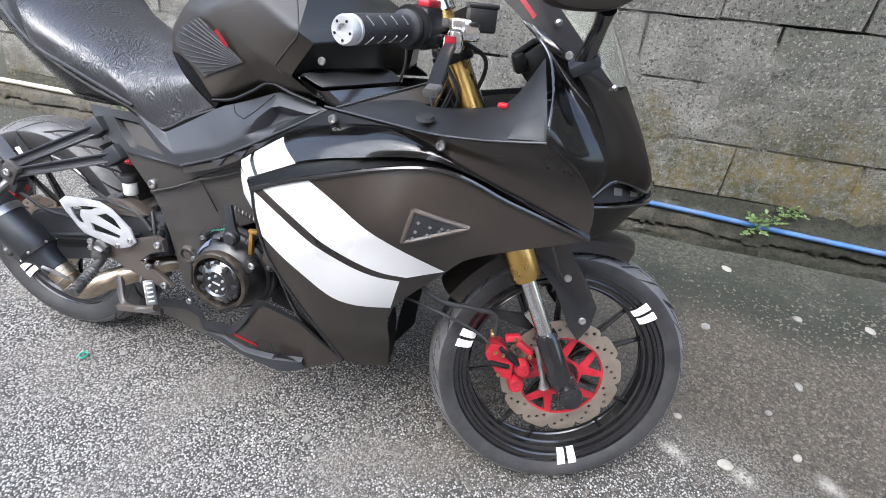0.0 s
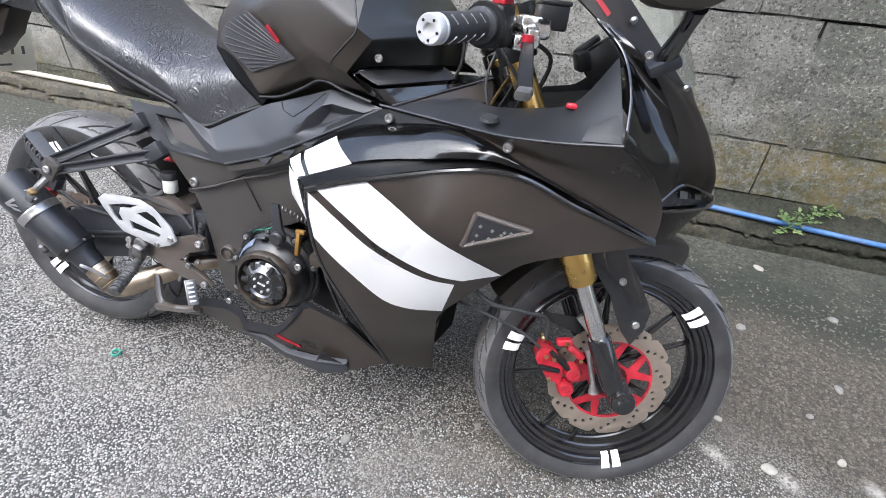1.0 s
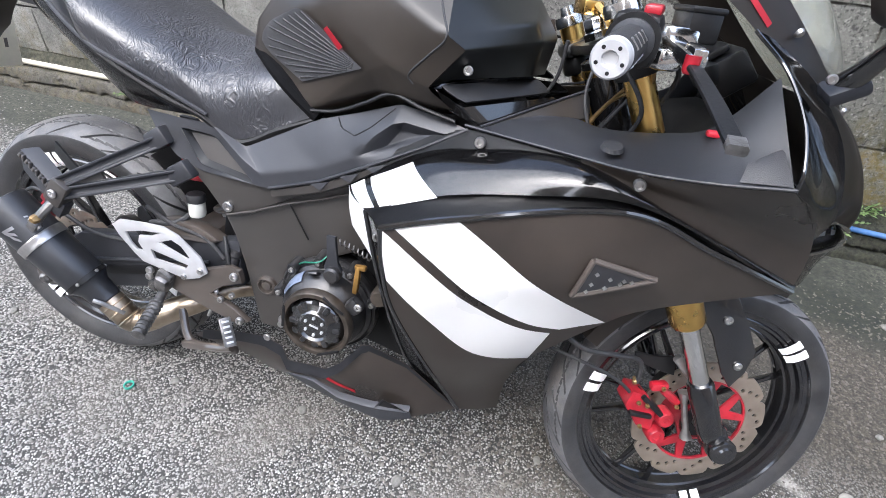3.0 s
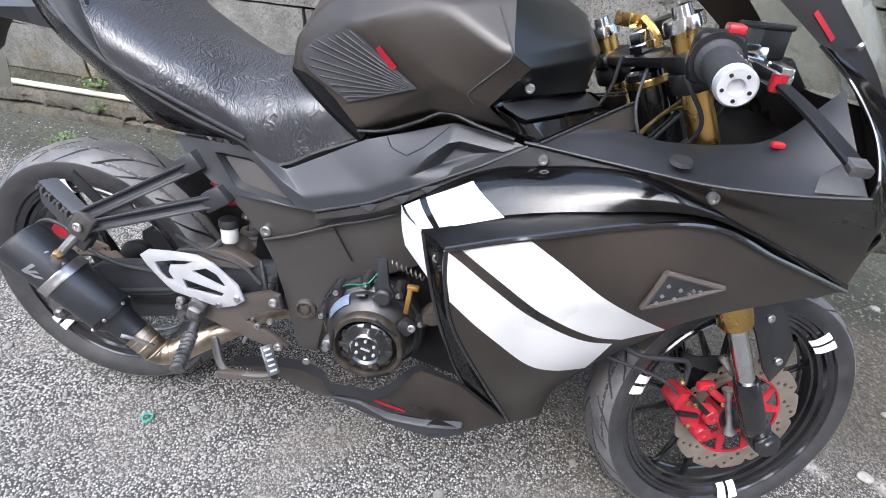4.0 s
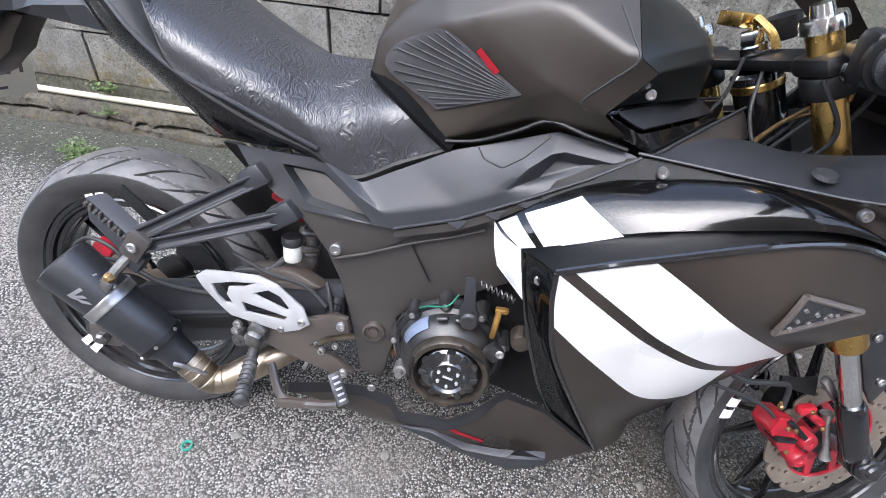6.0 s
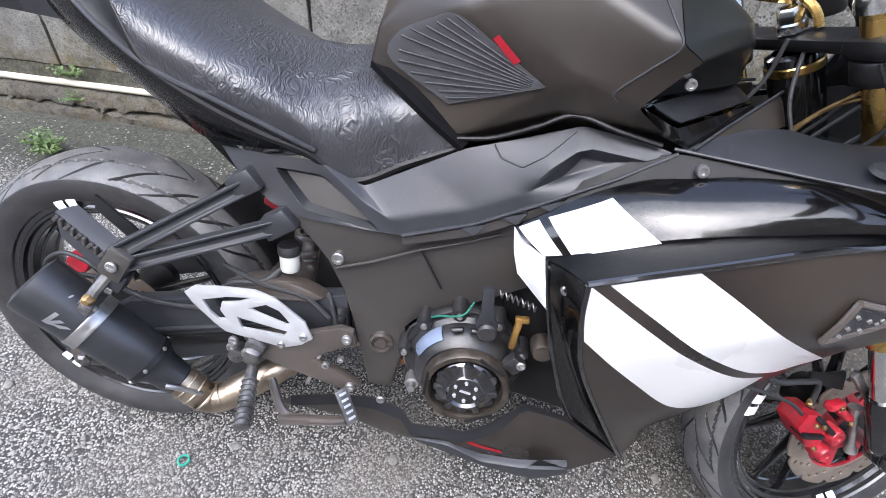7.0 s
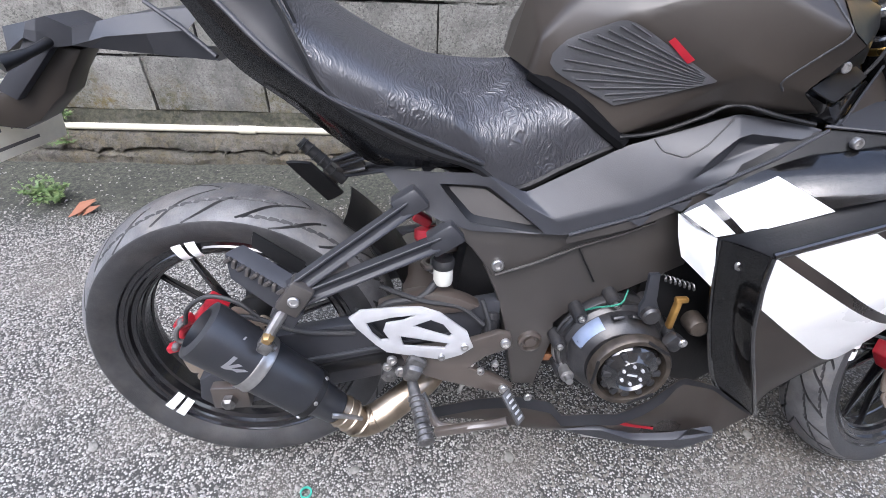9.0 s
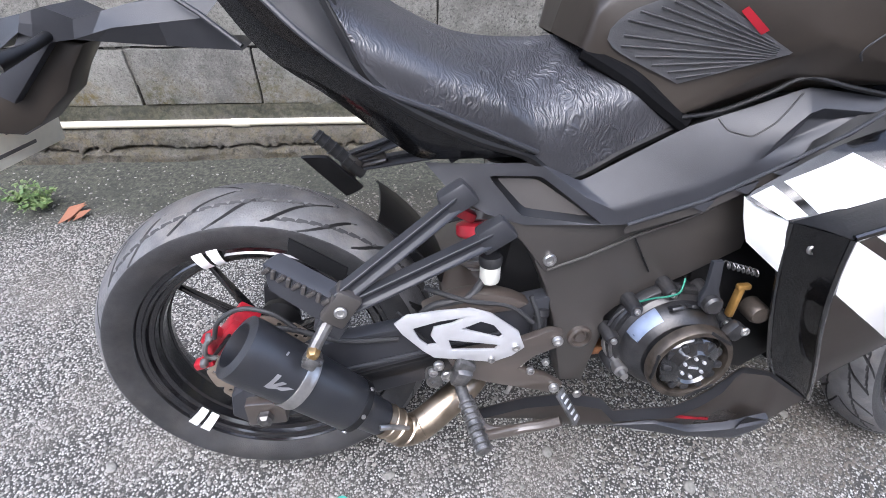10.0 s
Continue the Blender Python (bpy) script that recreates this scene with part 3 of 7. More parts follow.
def both(name, bm, material, label=""):
    """A panel on the right and its twin on the left."""
    twin = mirrored(bm)
    part(name, twin, material, moto, label)
    return part(name, bm, material, moto, label)


# wheels
def tyre(outer, half, bead, bead_half, grooves, depth=0.006, ang=760, cols=84):
    """A tyre about the y axis with slanted tread grooves pressed into its crown."""
    bm = bmesh.new()
    prof = []
    for s in np.linspace(-1, 1, cols):
        a = abs(s)
        if a < 0.72:
            k = a / 0.72
            prof.append((outer - (outer - bead) * 0.40 * k ** 2.1, math.copysign(half * (1.0 - (1 - k) ** 1.25), s), k))
        else:
            k = (a - 0.72) / 0.28
            w = half * (1 + 0.03 * math.sin(k * math.pi)) - (half - bead_half) * k ** 1.5
            prof.append((outer - (outer - bead) * (0.40 + 0.60 * k), math.copysign(w, s), 2.0))
    rings = []
    step = ang // max(grooves, 1)
    for i in range(ang):
        ring = []
        for r, y, k in prof:
            lean = 1.0 * min(k, 1.0) ** 1.3 + 0.1 * math.sin(5 * k)
            th = 2 * math.pi * (i / ang + lean / max(grooves, 1))
            q = i % step
            cut = (q < 3 and 0.04 < k < 0.86) or (step // 2 <= q < step // 2 + 3 and 0.3 < k < 0.97)
            # thin lines that run slantwise across the main grooves
            cross = 0.1 < k < 0.95 and abs(k - 0.25 - 0.55 * ((i % (2 * step)) / (2 * step))) < 0.032
            rr = r - depth if cut else r - depth * 0.5 if cross else r
            cut = cut or cross
            ring.append((bm.verts.new((rr * math.cos(th), y, rr * math.sin(th))), cut))
        rings.append(ring)
    for i in range(ang):
        a, b = rings[i], rings[(i + 1) % ang]
        for j in range(cols - 1):
            quad = (a[j], a[j + 1], b[j + 1], b[j])
            f = bm.faces.new([v for v, _ in quad])
            # groove faces take a darker rubber: dirt, and shade put into the colour
            f.material_index = 2 if sum(c for _, c in quad) > 1 else int(prof[j][2] > 1 or prof[j + 1][2] > 1)
    bmesh.ops.recalc_face_normals(bm, faces=bm.faces[:])
    return bm


def rim(lip, half):
    out = [(lip, half), (lip + 0.001, half - 0.004), (lip - 0.012, half - 0.007), (lip - 0.02, half * 0.4), (lip - 0.02, -half * 0.4), (lip - 0.012, -half + 0.007), (lip + 0.001, -half + 0.004), (lip, -half)]
    face = [(lip - 0.004, -half - 0.0015), (lip - 0.007, -half - 0.001), (lip - 0.009, -half + 0.003), (lip - 0.016, -half + 0.0045), (lip - 0.019, -half + 0.002), (lip - 0.023, -half + 0.004),
            (lip - 0.026, -half + 0.011), (lip - 0.033, -half + 0.014), (lip - 0.035, -half + 0.013), (lip - 0.037, -half * 0.5), (lip - 0.041, -half * 0.45), (lip - 0.041, -half * 0.2), (lip - 0.038, -half * 0.15), (lip - 0.038, half * 0.15), (lip - 0.041, half * 0.2)]
    p = out + face + [(lip - 0.037, half * 0.5), (lip - 0.03, half * 0.6), (lip - 0.026, half - 0.011), (lip - 0.012, half - 0.004), (lip - 0.004, half + 0.001)]
    return lathe(p, 96, closed=True)


def spoke(length, w0, w1, d):
    """A tapered spoke along +x with softened edges."""
    bm = block((d, w0, length), (0, 0, length / 2), bevel=0.0025, taper=w1 / w0)
    bm.transform(Matrix.Rotation(radians(90), 4, "Y"))
    return bm


def rim_mark(lip, half, a):
    """A pair of white bars stuck across the rim's lip."""
    out = []
    for k in (-1, 1):
        a0, a1 = a + k * 0.9, a + k * 5.4
        prof = [(lip + 0.0016, -half - 0.0024), (lip - 0.007, -half - 0.0028), (lip - 0.019, -half - 0.0002), (lip - 0.027, -half + 0.003), (lip - 0.034, -half + 0.0095)]
        bm = lathe(prof, 8, arc=(min(a0, a1), max(a0, a1)))
        bmesh.ops.solidify(bm, geom=bm.faces[:], thickness=-0.0012)
        out.append(bm)
    return out


def wave_disc(outer, inner, thick, lobes, holes=True):
    rimline = []
    for a in np.linspace(0, 2 * math.pi, lobes * 12, endpoint=False):
        k = (a * lobes / (2 * math.pi)) % 1
        rimline.append((outer - 0.0105 * (1 - min(1, 2.6 * math.sin(k * math.pi))) , a))
    loops = [[(r * math.cos(a), r * math.sin(a)) for r, a in rimline], circle(0, 0, inner, 48)]
    if holes:
        for k in range(lobes):
            for j, q in enumerate((0.25, 0.5, 0.75)):
                a = (k + q) / lobes * 2 * math.pi
                r = outer - 0.011 - j * 0.0085
                loops.append(circle(r * math.cos(a), r * math.sin(a), 0.0046, 8))
    return sheet(loops, thick, 0.0006)


def carrier(inner, outer, arms):
    """The spider that holds a brake disc: V arms between a hub ring and an outer ring, cut from one plate."""
    def at(a, r):
        return (r * math.cos(a), r * math.sin(a))
    loops = [circle(0, 0, outer, 60), circle(0, 0, inner, 32)]
    for k in range(arms):
        a, b = 2 * math.pi * k / arms, 2 * math.pi * (k + 1) / arms
        top = outer - 0.0065
        loops.append([at(a, inner + 0.024)] + [at(a + q, top) for q in (-0.25, -0.12, 0.0, 0.12, 0.25)])
        loops.append([at(a + 0.24, inner + 0.011), at(a + 0.38, top), at((a + b) / 2, top), at(b - 0.38, top), at(b - 0.24, inner + 0.011)])
    return sheet(loops, 0.005, 0.0008)


def wheel(name, m, outer, half, lip, rim_half, grooves, marks, disc_y, disc_r, pairs, label, red=True):
    w = new(name)
    w.parent, w.matrix_basis = moto, m
    tagged(w, label)
    ty = part("tyre", tyre(outer, half, lip - 0.006, rim_half + 0.001, grooves), RUBBER, w, "worn black rubber tyre with slanted tread grooves", sharp=40)
    ty.data.materials.append(SIDEWALL)
    ty.data.materials.append(GRIP)
    part("rim", rim(lip, rim_half), RIMBLACK, w, "glossy black wheel rim")
    hub = lathe([(0.012, -0.06), (0.036, -0.06), (0.04, -0.04), (0.03, -0.02), (0.03, 0.02), (0.04, 0.04), (0.036, 0.06), (0.012, 0.06)], 32)
    part("hub", hub, MATTE, w)
    length = lip - 0.04 - 0.03
    first = None
    for k in range(pairs):
        for lean in (-13, 13):
            a = 360 / pairs * k + 9
            mat = pose(0, 0, 0, 0, -(a + lean * 0.35), 0) @ Matrix.Translation((0.03, 0, 0)) @ pose(0, 0, 0, 0, -lean * 0.65, 0)
            if first is None:
                first = part("spoke", spoke(length + 0.004, 0.022, 0.011, 0.014), RIMBLACK, w)
                first.matrix_basis = mat
            else:
                same_mesh("spoke", first, w, mat)
    for a in marks:
        for bm in rim_mark(lip, rim_half, a):
            part("rim_stripe", bm, WHITE, w, "white stripe on the rim")
    d = part("brake_disc", wave_disc(disc_r, disc_r - 0.036, 0.0042, 12), DISC, w, "drilled wave-edged steel brake disc", Matrix.Translation((0, disc_y, 0)))
    part("disc_carrier", carrier(0.032, disc_r - 0.033, 5), RED if red else MATTE, w, "red disc carrier" if red else "black disc carrier", Matrix.Translation((0, disc_y + 0.001, 0)))
    return w


REAR_AT = (-0.018, 0.058, 0.304)
wheel("rear_wheel", pose(*REAR_AT, 0, 0, -2.5), 0.2855, 0.069, 0.222, 0.056, 12, (105.6, 225.6, 345.6), -0.078, 0.1, 3, "black rear wheel with wide grooved tyre", False)

# the steered front end: x forward, z up along the steering axis
A = Vector((0.9595, 0, 0.90))
RAKE, STEER = 26.0, 17.0
up_axis = Vector((-math.sin(radians(RAKE)), 0, math.cos(radians(RAKE))))
FK = Matrix.Translation(A) @ Matrix.Rotation(radians(STEER), 4, up_axis) @ pose(0, 0, 0, 0, -RAKE, 0)
WHEEL_AT = (0.0065, 0, -0.723)
wheel("front_wheel", FK @ Matrix.Translation(WHEEL_AT), 0.270, 0.050, 0.226, 0.043, 14, (18.3, 138.3, 258.3), -0.061, 0.1235, 5, "black front wheel with drilled disc and white rim marks")


def forks():
    for y in (-0.12, 0.12):
        leg = part("fork_tube", lathe([(0, 0), (0.0195, 0), (0.0195, 0.36), (0.024, 0.39), (0.0275, 0.406), (0.0275, 0.46), (0.025, 0.465), (0, 0.465)], 28), GOLD, moto, "gold anodised fork tube",
                   FK @ pose(0, y, -0.005, -90, 0, 0))
        part("fork_slider", lathe([(0.0155, 0), (0.0155, 0.15)], 24), CHROME, moto, "polished steel fork slider", FK @ pose(0, y, -0.46, -90, 0, 0))
        low = lathe([(0.0155, 0), (0.019, 0.0), (0.0215, 0.006), (0.0215, 0.10), (0.02, 0.115), (0.0, 0.15)], 28)
        part("fork_lower", low, RIMBLACK, moto, "black lower fork leg", FK @ pose(0, y, -0.585, -90, 0, 0))
        part("axle_lug", block((0.042, 0.036, 0.05), (0.0065, y * 0.96, -0.708), bevel=0.01), RIMBLACK, moto, "", FK)
        part("fork_collar", lathe([(0.0195, 0.0), (0.028, 0.0), (0.03, 0.003), (0.03, 0.025), (0.028, 0.028), (0.0195, 0.028)], 28), MATTE, moto, "black handlebar clamp round the fork", FK @ pose(0, y, -0.054, -90, 0, 0))
        part("fork_cap", lathe([(0, -0.014), (0.012, -0.014), (0.0135, 0), (0.024, 0), (0.0255, 0.006), (0.0255, 0.016), (0, 0.016)], 24), CHROME, moto, "silver fork cap", FK @ pose(0, y, 0.012, -90, 0, 0))
    part("axle", tube([(0.0065, -0.12, -0.723), (0.0065, 0.12, -0.723)], 0.011, 16), STEEL, moto, "", FK)
    knob = lathe([(0, -0.168), (0.012, -0.168), (0.014, -0.164), (0.021, -0.163), (0.0235, -0.158), (0.0235, -0.15), (0.021, -0.148), (0.0235, -0.146), (0.0235, -0.136), (0.021, -0.134), (0.0225, -0.132), (0.0225, -0.118), (0, -0.118)], 30)
    part("axle_slider", knob, RIMBLACK, moto, "black nylon axle slider", FK @ Matrix.Translation((0.0065, 0.017, -0.723)))
    for z, n in ((-0.042, "top_clamp"), (-0.19, "bottom_clamp")):
        bm = merged(block((0.045, 0.24, 0.018), (0.004, 0, z), bevel=0.006), block((0.062, 0.062, 0.028), (0.004, -0.12, z), bevel=0.012), block((0.062, 0.062, 0.028), (0.004, 0.12, z), bevel=0.012))
        part(n, bm, MATTE, moto, "black fork clamp", FK)
    part("stem_nut", lathe([(0, -0.03), (0.013, -0.03), (0.016, -0.026), (0.016, -0.012), (0.02, -0.01), (0.02, 0.0), (0, 0.0)], 6), CHROME, moto, "chrome steering nut", FK @ pose(0, 0, -0.03, -90, 0, 0))
    part("steering_head", lathe([(0.024, 0), (0.033, 0.004), (0.033, 0.127), (0.024, 0.132)], 28), GLOSS, moto, "black steering head", Matrix.Translation(A) @ pose(0, 0, 0, 0, -RAKE, 0) @ pose(0, 0, -0.054, -90, 0, 0))
    part("bearing_ring", lathe([(0.0335, 0), (0.035, 0.002), (0.035, 0.010), (0.0335, 0.012)], 28), GOLD, moto, "", Matrix.Translation(A) @ pose(0, 0, 0, 0, -RAKE, 0) @ pose(0, 0, -0.068, -90, 0, 0))


forks()


def front_mudguard():
    prof = [(0.268, -0.068), (0.292, -0.064), (0.305, -0.045), (0.311, 0), (0.305, 0.045), (0.292, 0.064), (0.268, 0.068)]
    bm = lathe(prof, 26, arc=(44, 122))
    for v in bm.verts:
        a = math.degrees(math.atan2(v.co.z, v.co.x))
        if a < 70:
            v.co.y *= 0.72 + 0.28 * (a - 44) / 26
    bmesh.ops.solidify(bm, geom=bm.faces[:], thickness=0.003)
    m = FK @ Matrix.Translation(WHEEL_AT)
    part("front_mudguard", bm, TANKP, moto, "black plastic front mudguard", m)
    for s in (-1, 1):
        brk = sheet([[(0.018, 0.315), (0.078, 0.31), (0.096, 0.20), (0.10, 0.14), (0.078, 0.108), (0.05, 0.09), (0.042, 0.12), (0.04, 0.20), (0.024, 0.262)]], 0.006, 0.002, at_y=-0.003)
        part("mudguard_bracket", brk, RIMBLACK, moto, "black bracket bolted to the fork", m @ Matrix.Translation((0.0, s * 0.095, 0)))
    for x, z in ((0.066, 0.218), (0.068, 0.125)):
        bolt("bracket_bolt", (x, -0.0985, z), 0.009, moto, STEEL, m=m)


front_mudguard()


def front_caliper():
    m = FK @ Matrix.Translation(WHEEL_AT)
    body = facets({"a": (-0.128, -0.096, 0.117), "b": (-0.109, -0.098, 0.139), "c": (-0.086, -0.098, 0.125), "d": (-0.078, -0.098, 0.088), "e": (-0.098, -0.098, 0.047), "f": (-0.119, -0.096, 0.068),
                   "g": (-0.125, -0.045, 0.113), "h": (-0.107, -0.045, 0.133), "i": (-0.087, -0.045, 0.120), "j": (-0.079, -0.045, 0.088), "k": (-0.098, -0.045, 0.050), "l": (-0.117, -0.045, 0.070)},
                  ["a b c d e f", "g l k j i h", "a g h b", "b h i c", "c i j d", "d j k e", "e k l f", "f l g a"], 0.75)
    cal = part("front_caliper", body, RED, moto, "red brake caliper", m)
    part("caliper_bridge", merged(block((0.014, 0.024, 0.044), (-0.052, -0.096, 0.11), (0, -28, 0), bevel=0.006), block((0.03, 0.016, 0.014), (-0.066, -0.1, 0.138), (0, 18, 0), bevel=0.004)), RED, cal, "", m)
    part("caliper_gap", merged(block((0.009, 0.034, 0.062), (-0.083, -0.088, 0.098), (0, -24, 0), bevel=0.002), block((0.04, 0.03, 0.008), (-0.108, -0.09, 0.092), (0, 34, 0), bevel=0.002)), MATTE, cal, "", m)
    for x, z in ((-0.091, 0.038), (-0.069, 0.066)):
        part("piston_cap", lathe([(0, -0.012), (0.005, -0.012), (0.006, -0.0145), (0.0125, -0.0145), (0.0155, -0.010), (0.0155, 0.012), (0, 0.012)], 24), RED, cal, "", m @ pose(x, -0.092, z))
    for x, z in ((-0.116, 0.077), (-0.107, 0.124), (-0.062, 0.136), (-0.048, 0.092), (-0.095, 0.113)):
        bolt("caliper_bolt", (x, -0.108, z), 0.005, cal, DULLGOLD, m=m)
    part("bleed_nipple", lathe([(0, -0.008), (0.0025, -0.008), (0.003, -0.002), (0.005, 0), (0.005, 0.006), (0, 0.006)], 10), DULLGOLD, cal, "", m @ pose(-0.1, -0.09, 0.156, -80, 0, 0))
    part("caliper_stay", merged(tube([(-0.041, -0.098, 0.012), (-0.038, -0.098, 0.03), (-0.03, -0.096, 0.085), (-0.025, -0.094, 0.104)], (0.011, 0.0055, 0.0055, 0.011), 10), block((0.016, 0.012, 0.075), (-0.012, -0.094, 0.142), (0, -20, 0), bevel=0.004)), STEEL, moto, "steel caliper stay", m)
    part("hose_guide", facets({"a": (-0.018, -0.075, 0.162), "b": (-0.03, -0.078, 0.128), "c": (-0.062, -0.08, 0.158), "d": (-0.088, -0.08, 0.186), "e": (-0.084, -0.08, 0.202), "f": (-0.055, -0.078, 0.18)}, ["a b c f", "f c d e"], 0.9, 2, 0.006), MATTE, moto, "black hose guide on the fork", m)
    part("brake_hose", tube([(-0.098, -0.09, 0.15), (-0.084, -0.092, 0.19), (-0.12, -0.105, 0.225), (-0.18, -0.11, 0.275), (-0.22, -0.08, 0.38)], 0.0045, 10, 30), GRIP, moto, "black rubber brake hose", m)
    part("sensor_cable", tube([(-0.10, -0.085, 0.10), (-0.13, -0.09, 0.17), (-0.19, -0.09, 0.24), (-0.27, -0.05, 0.30)], 0.003, 8, 30), GRIP, moto, "", m)


front_caliper()

# fairing skins, right side
U = [(0.730, -0.243, 0.613), (0.836, -0.252, 0.652), (1.035, -0.24, 0.697), (1.16, -0.212, 0.655), (1.283, -0.175, 0.606)]
REAR_EDGE = [(0.868, -0.170, 0.258), (0.813, -0.202, 0.36), (0.753, -0.232, 0.48), (0.734, -0.2405, 0.56), (0.730, -0.243, 0.613)]
ARCH = [(0.935, -0.078, 0.198), (0.94, -0.10, 0.277), (0.95, -0.15, 0.35), (0.968, -0.182, 0.41), (1.06, -0.192, 0.507), (1.115, -0.205, 0.555), (1.283, -0.175, 0.606)]
main_bm = skin(patch([(0.868, -0.170, 0.258), (0.90, -0.125, 0.225), (0.935, -0.078, 0.198)], U, REAR_EDGE, ARCH, 40, 28, (0, -0.018, 0)), 0.004)
main_tree = bvh(main_bm)
main_fairing = both("side_fairing", main_bm, SATIN, "black side fairing panel")

BAND_LOW = [(0.690, -0.193, 0.613), (0.803, -0.224, 0.669), (0.92, -0.24, 0.698), (1.04, -0.244, 0.712), (1.16, -0.225, 0.672), (1.284, -0.179, 0.611)]
BAND_HIGH = [(0.648, -0.152, 0.633), (0.75, -0.162, 0.70), (0.842, -0.172, 0.728), (0.975, -0.205, 0.742), (1.1, -0.226, 0.70), (1.284, -0.176, 0.617)]
band_bm = skin(patch(BAND_LOW, BAND_HIGH, [BAND_LOW[0], (0.660, -0.172, 0.625), BAND_HIGH[0]], [BAND_LOW[-1], BAND_HIGH[-1]], 40, 8, (0, -0.008, 0.004)), 0.004)
band_tree = bvh(band_bm)
band = both("upper_fairing_band", band_bm, GLOSS, "glossy black fairing band")
lip_bm = skin(patch([(0.660, -0.166, 0.572), (0.702, -0.188, 0.535)], [(0.648, -0.152, 0.632), (0.690, -0.193, 0.612)],
                    [(0.660, -0.166, 0.572), (0.652, -0.160, 0.60), (0.648, -0.152, 0.632)], [(0.702, -0.188, 0.535), (0.694, -0.192, 0.575), (0.690, -0.193, 0.612)], 8, 12, (-0.003, -0.003, 0)), 0.003)
both("fairing_cheek", lip_bm, WHITE, "white painted rear corner of the fairing")
slot_bm = skin(patch(U, BAND_LOW, [U[0], (0.710, -0.218, 0.615), BAND_LOW[0]], [U[-1], BAND_LOW[-1]], 40, 6, (0, 0.014, 0.004)), 0.003)
both("air_slot", slot_bm, MATTE, "dull black air slot")
ridge_bm = tube([(x, y - 0.001, z + 0.002) for x, y, z in U], 0.0045, 8, 50)
both("panel_ridge", ridge_bm, GLOSS, "rounded glossy upper edge of the side panel")
INNER = [(0.862, -0.162, 0.248), (0.777, -0.171, 0.33), (0.729, -0.181, 0.445), (0.702, -0.187, 0.548), (0.690, -0.193, 0.613)]
duct_bm = skin(patch([INNER[0], REAR_EDGE[0]], [INNER[-1], REAR_EDGE[-1]], INNER, REAR_EDGE, 10, 30, (0.008, 0.010, 0)), 0.003)
both("duct_edge", merged(tube(INNER, 0.0035, 8, 40), tube(REAR_EDGE, 0.0035, 8, 40)), GLOSS, "rounded glossy edges of the air duct")
both("duct_throat", skin(patch([(0.872, -0.12, 0.255), INNER[0]], [(0.75, -0.10, 0.60), INNER[-1]], [(0.872, -0.12, 0.255), (0.80, -0.11, 0.40), (0.75, -0.10, 0.60)], INNER, 6, 20), 0.003), MATTE, "dark throat of the air duct")
both("duct_rim", duct_bm, GLOSS, "glossy black edge of the air duct")
bolt("fairing_bolt", (0.716, -0.209, 0.582), 0.009, moto, STEEL)

nose_low = [(0.975, -0.207, 0.742), (1.1, -0.229, 0.701), (1.284, -0.178, 0.617)]
nose_high = [(0.975, -0.208, 0.745), (1.04, -0.238, 0.747), (1.12, -0.258, 0.754), (1.196, -0.268, 0.764)]
NOSE_EDGE = [(1.281, -0.176, 0.606), (1.282, -0.18, 0.65), (1.272, -0.193, 0.685), (1.238, -0.24, 0.736), (1.196, -0.268, 0.764)]
nose_bm = skin(patch(nose_low, nose_high, [nose_low[0], nose_high[0]], NOSE_EDGE, 28, 12, (0, -0.006, 0)), 0.004)
both("nose_side_panel", nose_bm, SATIN, "black side panel of the nose")
both("panel_lip", tube([(x, y - 0.001, z + 0.003) for x, y, z in [(0.815, -0.148, 0.747)] + nose_high], 0.0022, 8, 40), PLASTIC, "thin raised lip between two panels")
wedge_bm = skin(patch([(0.70, -0.157, 0.668), (0.80, -0.167, 0.718), (0.975, -0.203, 0.743)], [(0.72, -0.148, 0.70), (0.815, -0.15, 0.744), (0.975, -0.203, 0.746)],
                      [(0.70, -0.157, 0.668), (0.72, -0.148, 0.70)], [(0.975, -0.203, 0.743), (0.975, -0.203, 0.746)], 20, 4), 0.003)
both("corner_panel", wedge_bm, MATTE, "dull black corner panel")
shelf_bm = skin(patch([(0.815, -0.146, 0.747), (0.97, -0.207, 0.748), (1.08, -0.248, 0.752), (1.194, -0.266, 0.767)], [(0.912, -0.105, 0.770), (0.96, -0.098, 0.772), (1.0, -0.135, 0.772), (1.07, -0.155, 0.782), (1.125, -0.16, 0.80), (1.17, -0.182, 0.868)],
                      [(0.815, -0.146, 0.747), (0.912, -0.105, 0.770)], [(1.194, -0.266, 0.767), (1.188, -0.232, 0.80), (1.17, -0.182, 0.868)], 36, 10, (0, 0, 0.004)), 0.003)
facet_low, facet_high = [(1.142, -0.258, 0.763), (1.192, -0.267, 0.769)], [(1.149, -0.242, 0.781), (1.184, -0.228, 0.801)]
facet_bm = skin(patch(facet_low, facet_high, [facet_low[0], facet_high[0]], [facet_low[-1], facet_high[-1]], 6, 4, (0, -0.001, 0.003)), 0.003)
both("panel_facet", facet_bm, PAD, "pale grey facet at the corner of the inner panel")
both("inner_panel", shelf_bm, PLASTIC_LIT, "satin black inner fairing panel")
RIDGE = [(1.196, -0.268, 0.764), (1.195, -0.266, 0.79), (1.191, -0.232, 0.832), (1.172, -0.186, 0.876), (1.131, -0.170, 0.912)]
CREASE = [(1.273, -0.177, 0.677), (1.284, -0.190, 0.715), (1.276, -0.193, 0.760), (1.248, -0.200, 0.814), (1.205, -0.192, 0.866), (1.160, -0.168, 0.902)]
FOLD = [(1.196, -0.268, 0.764), (1.222, -0.250, 0.742), (1.256, -0.212, 0.707), (1.273, -0.177, 0.677)]
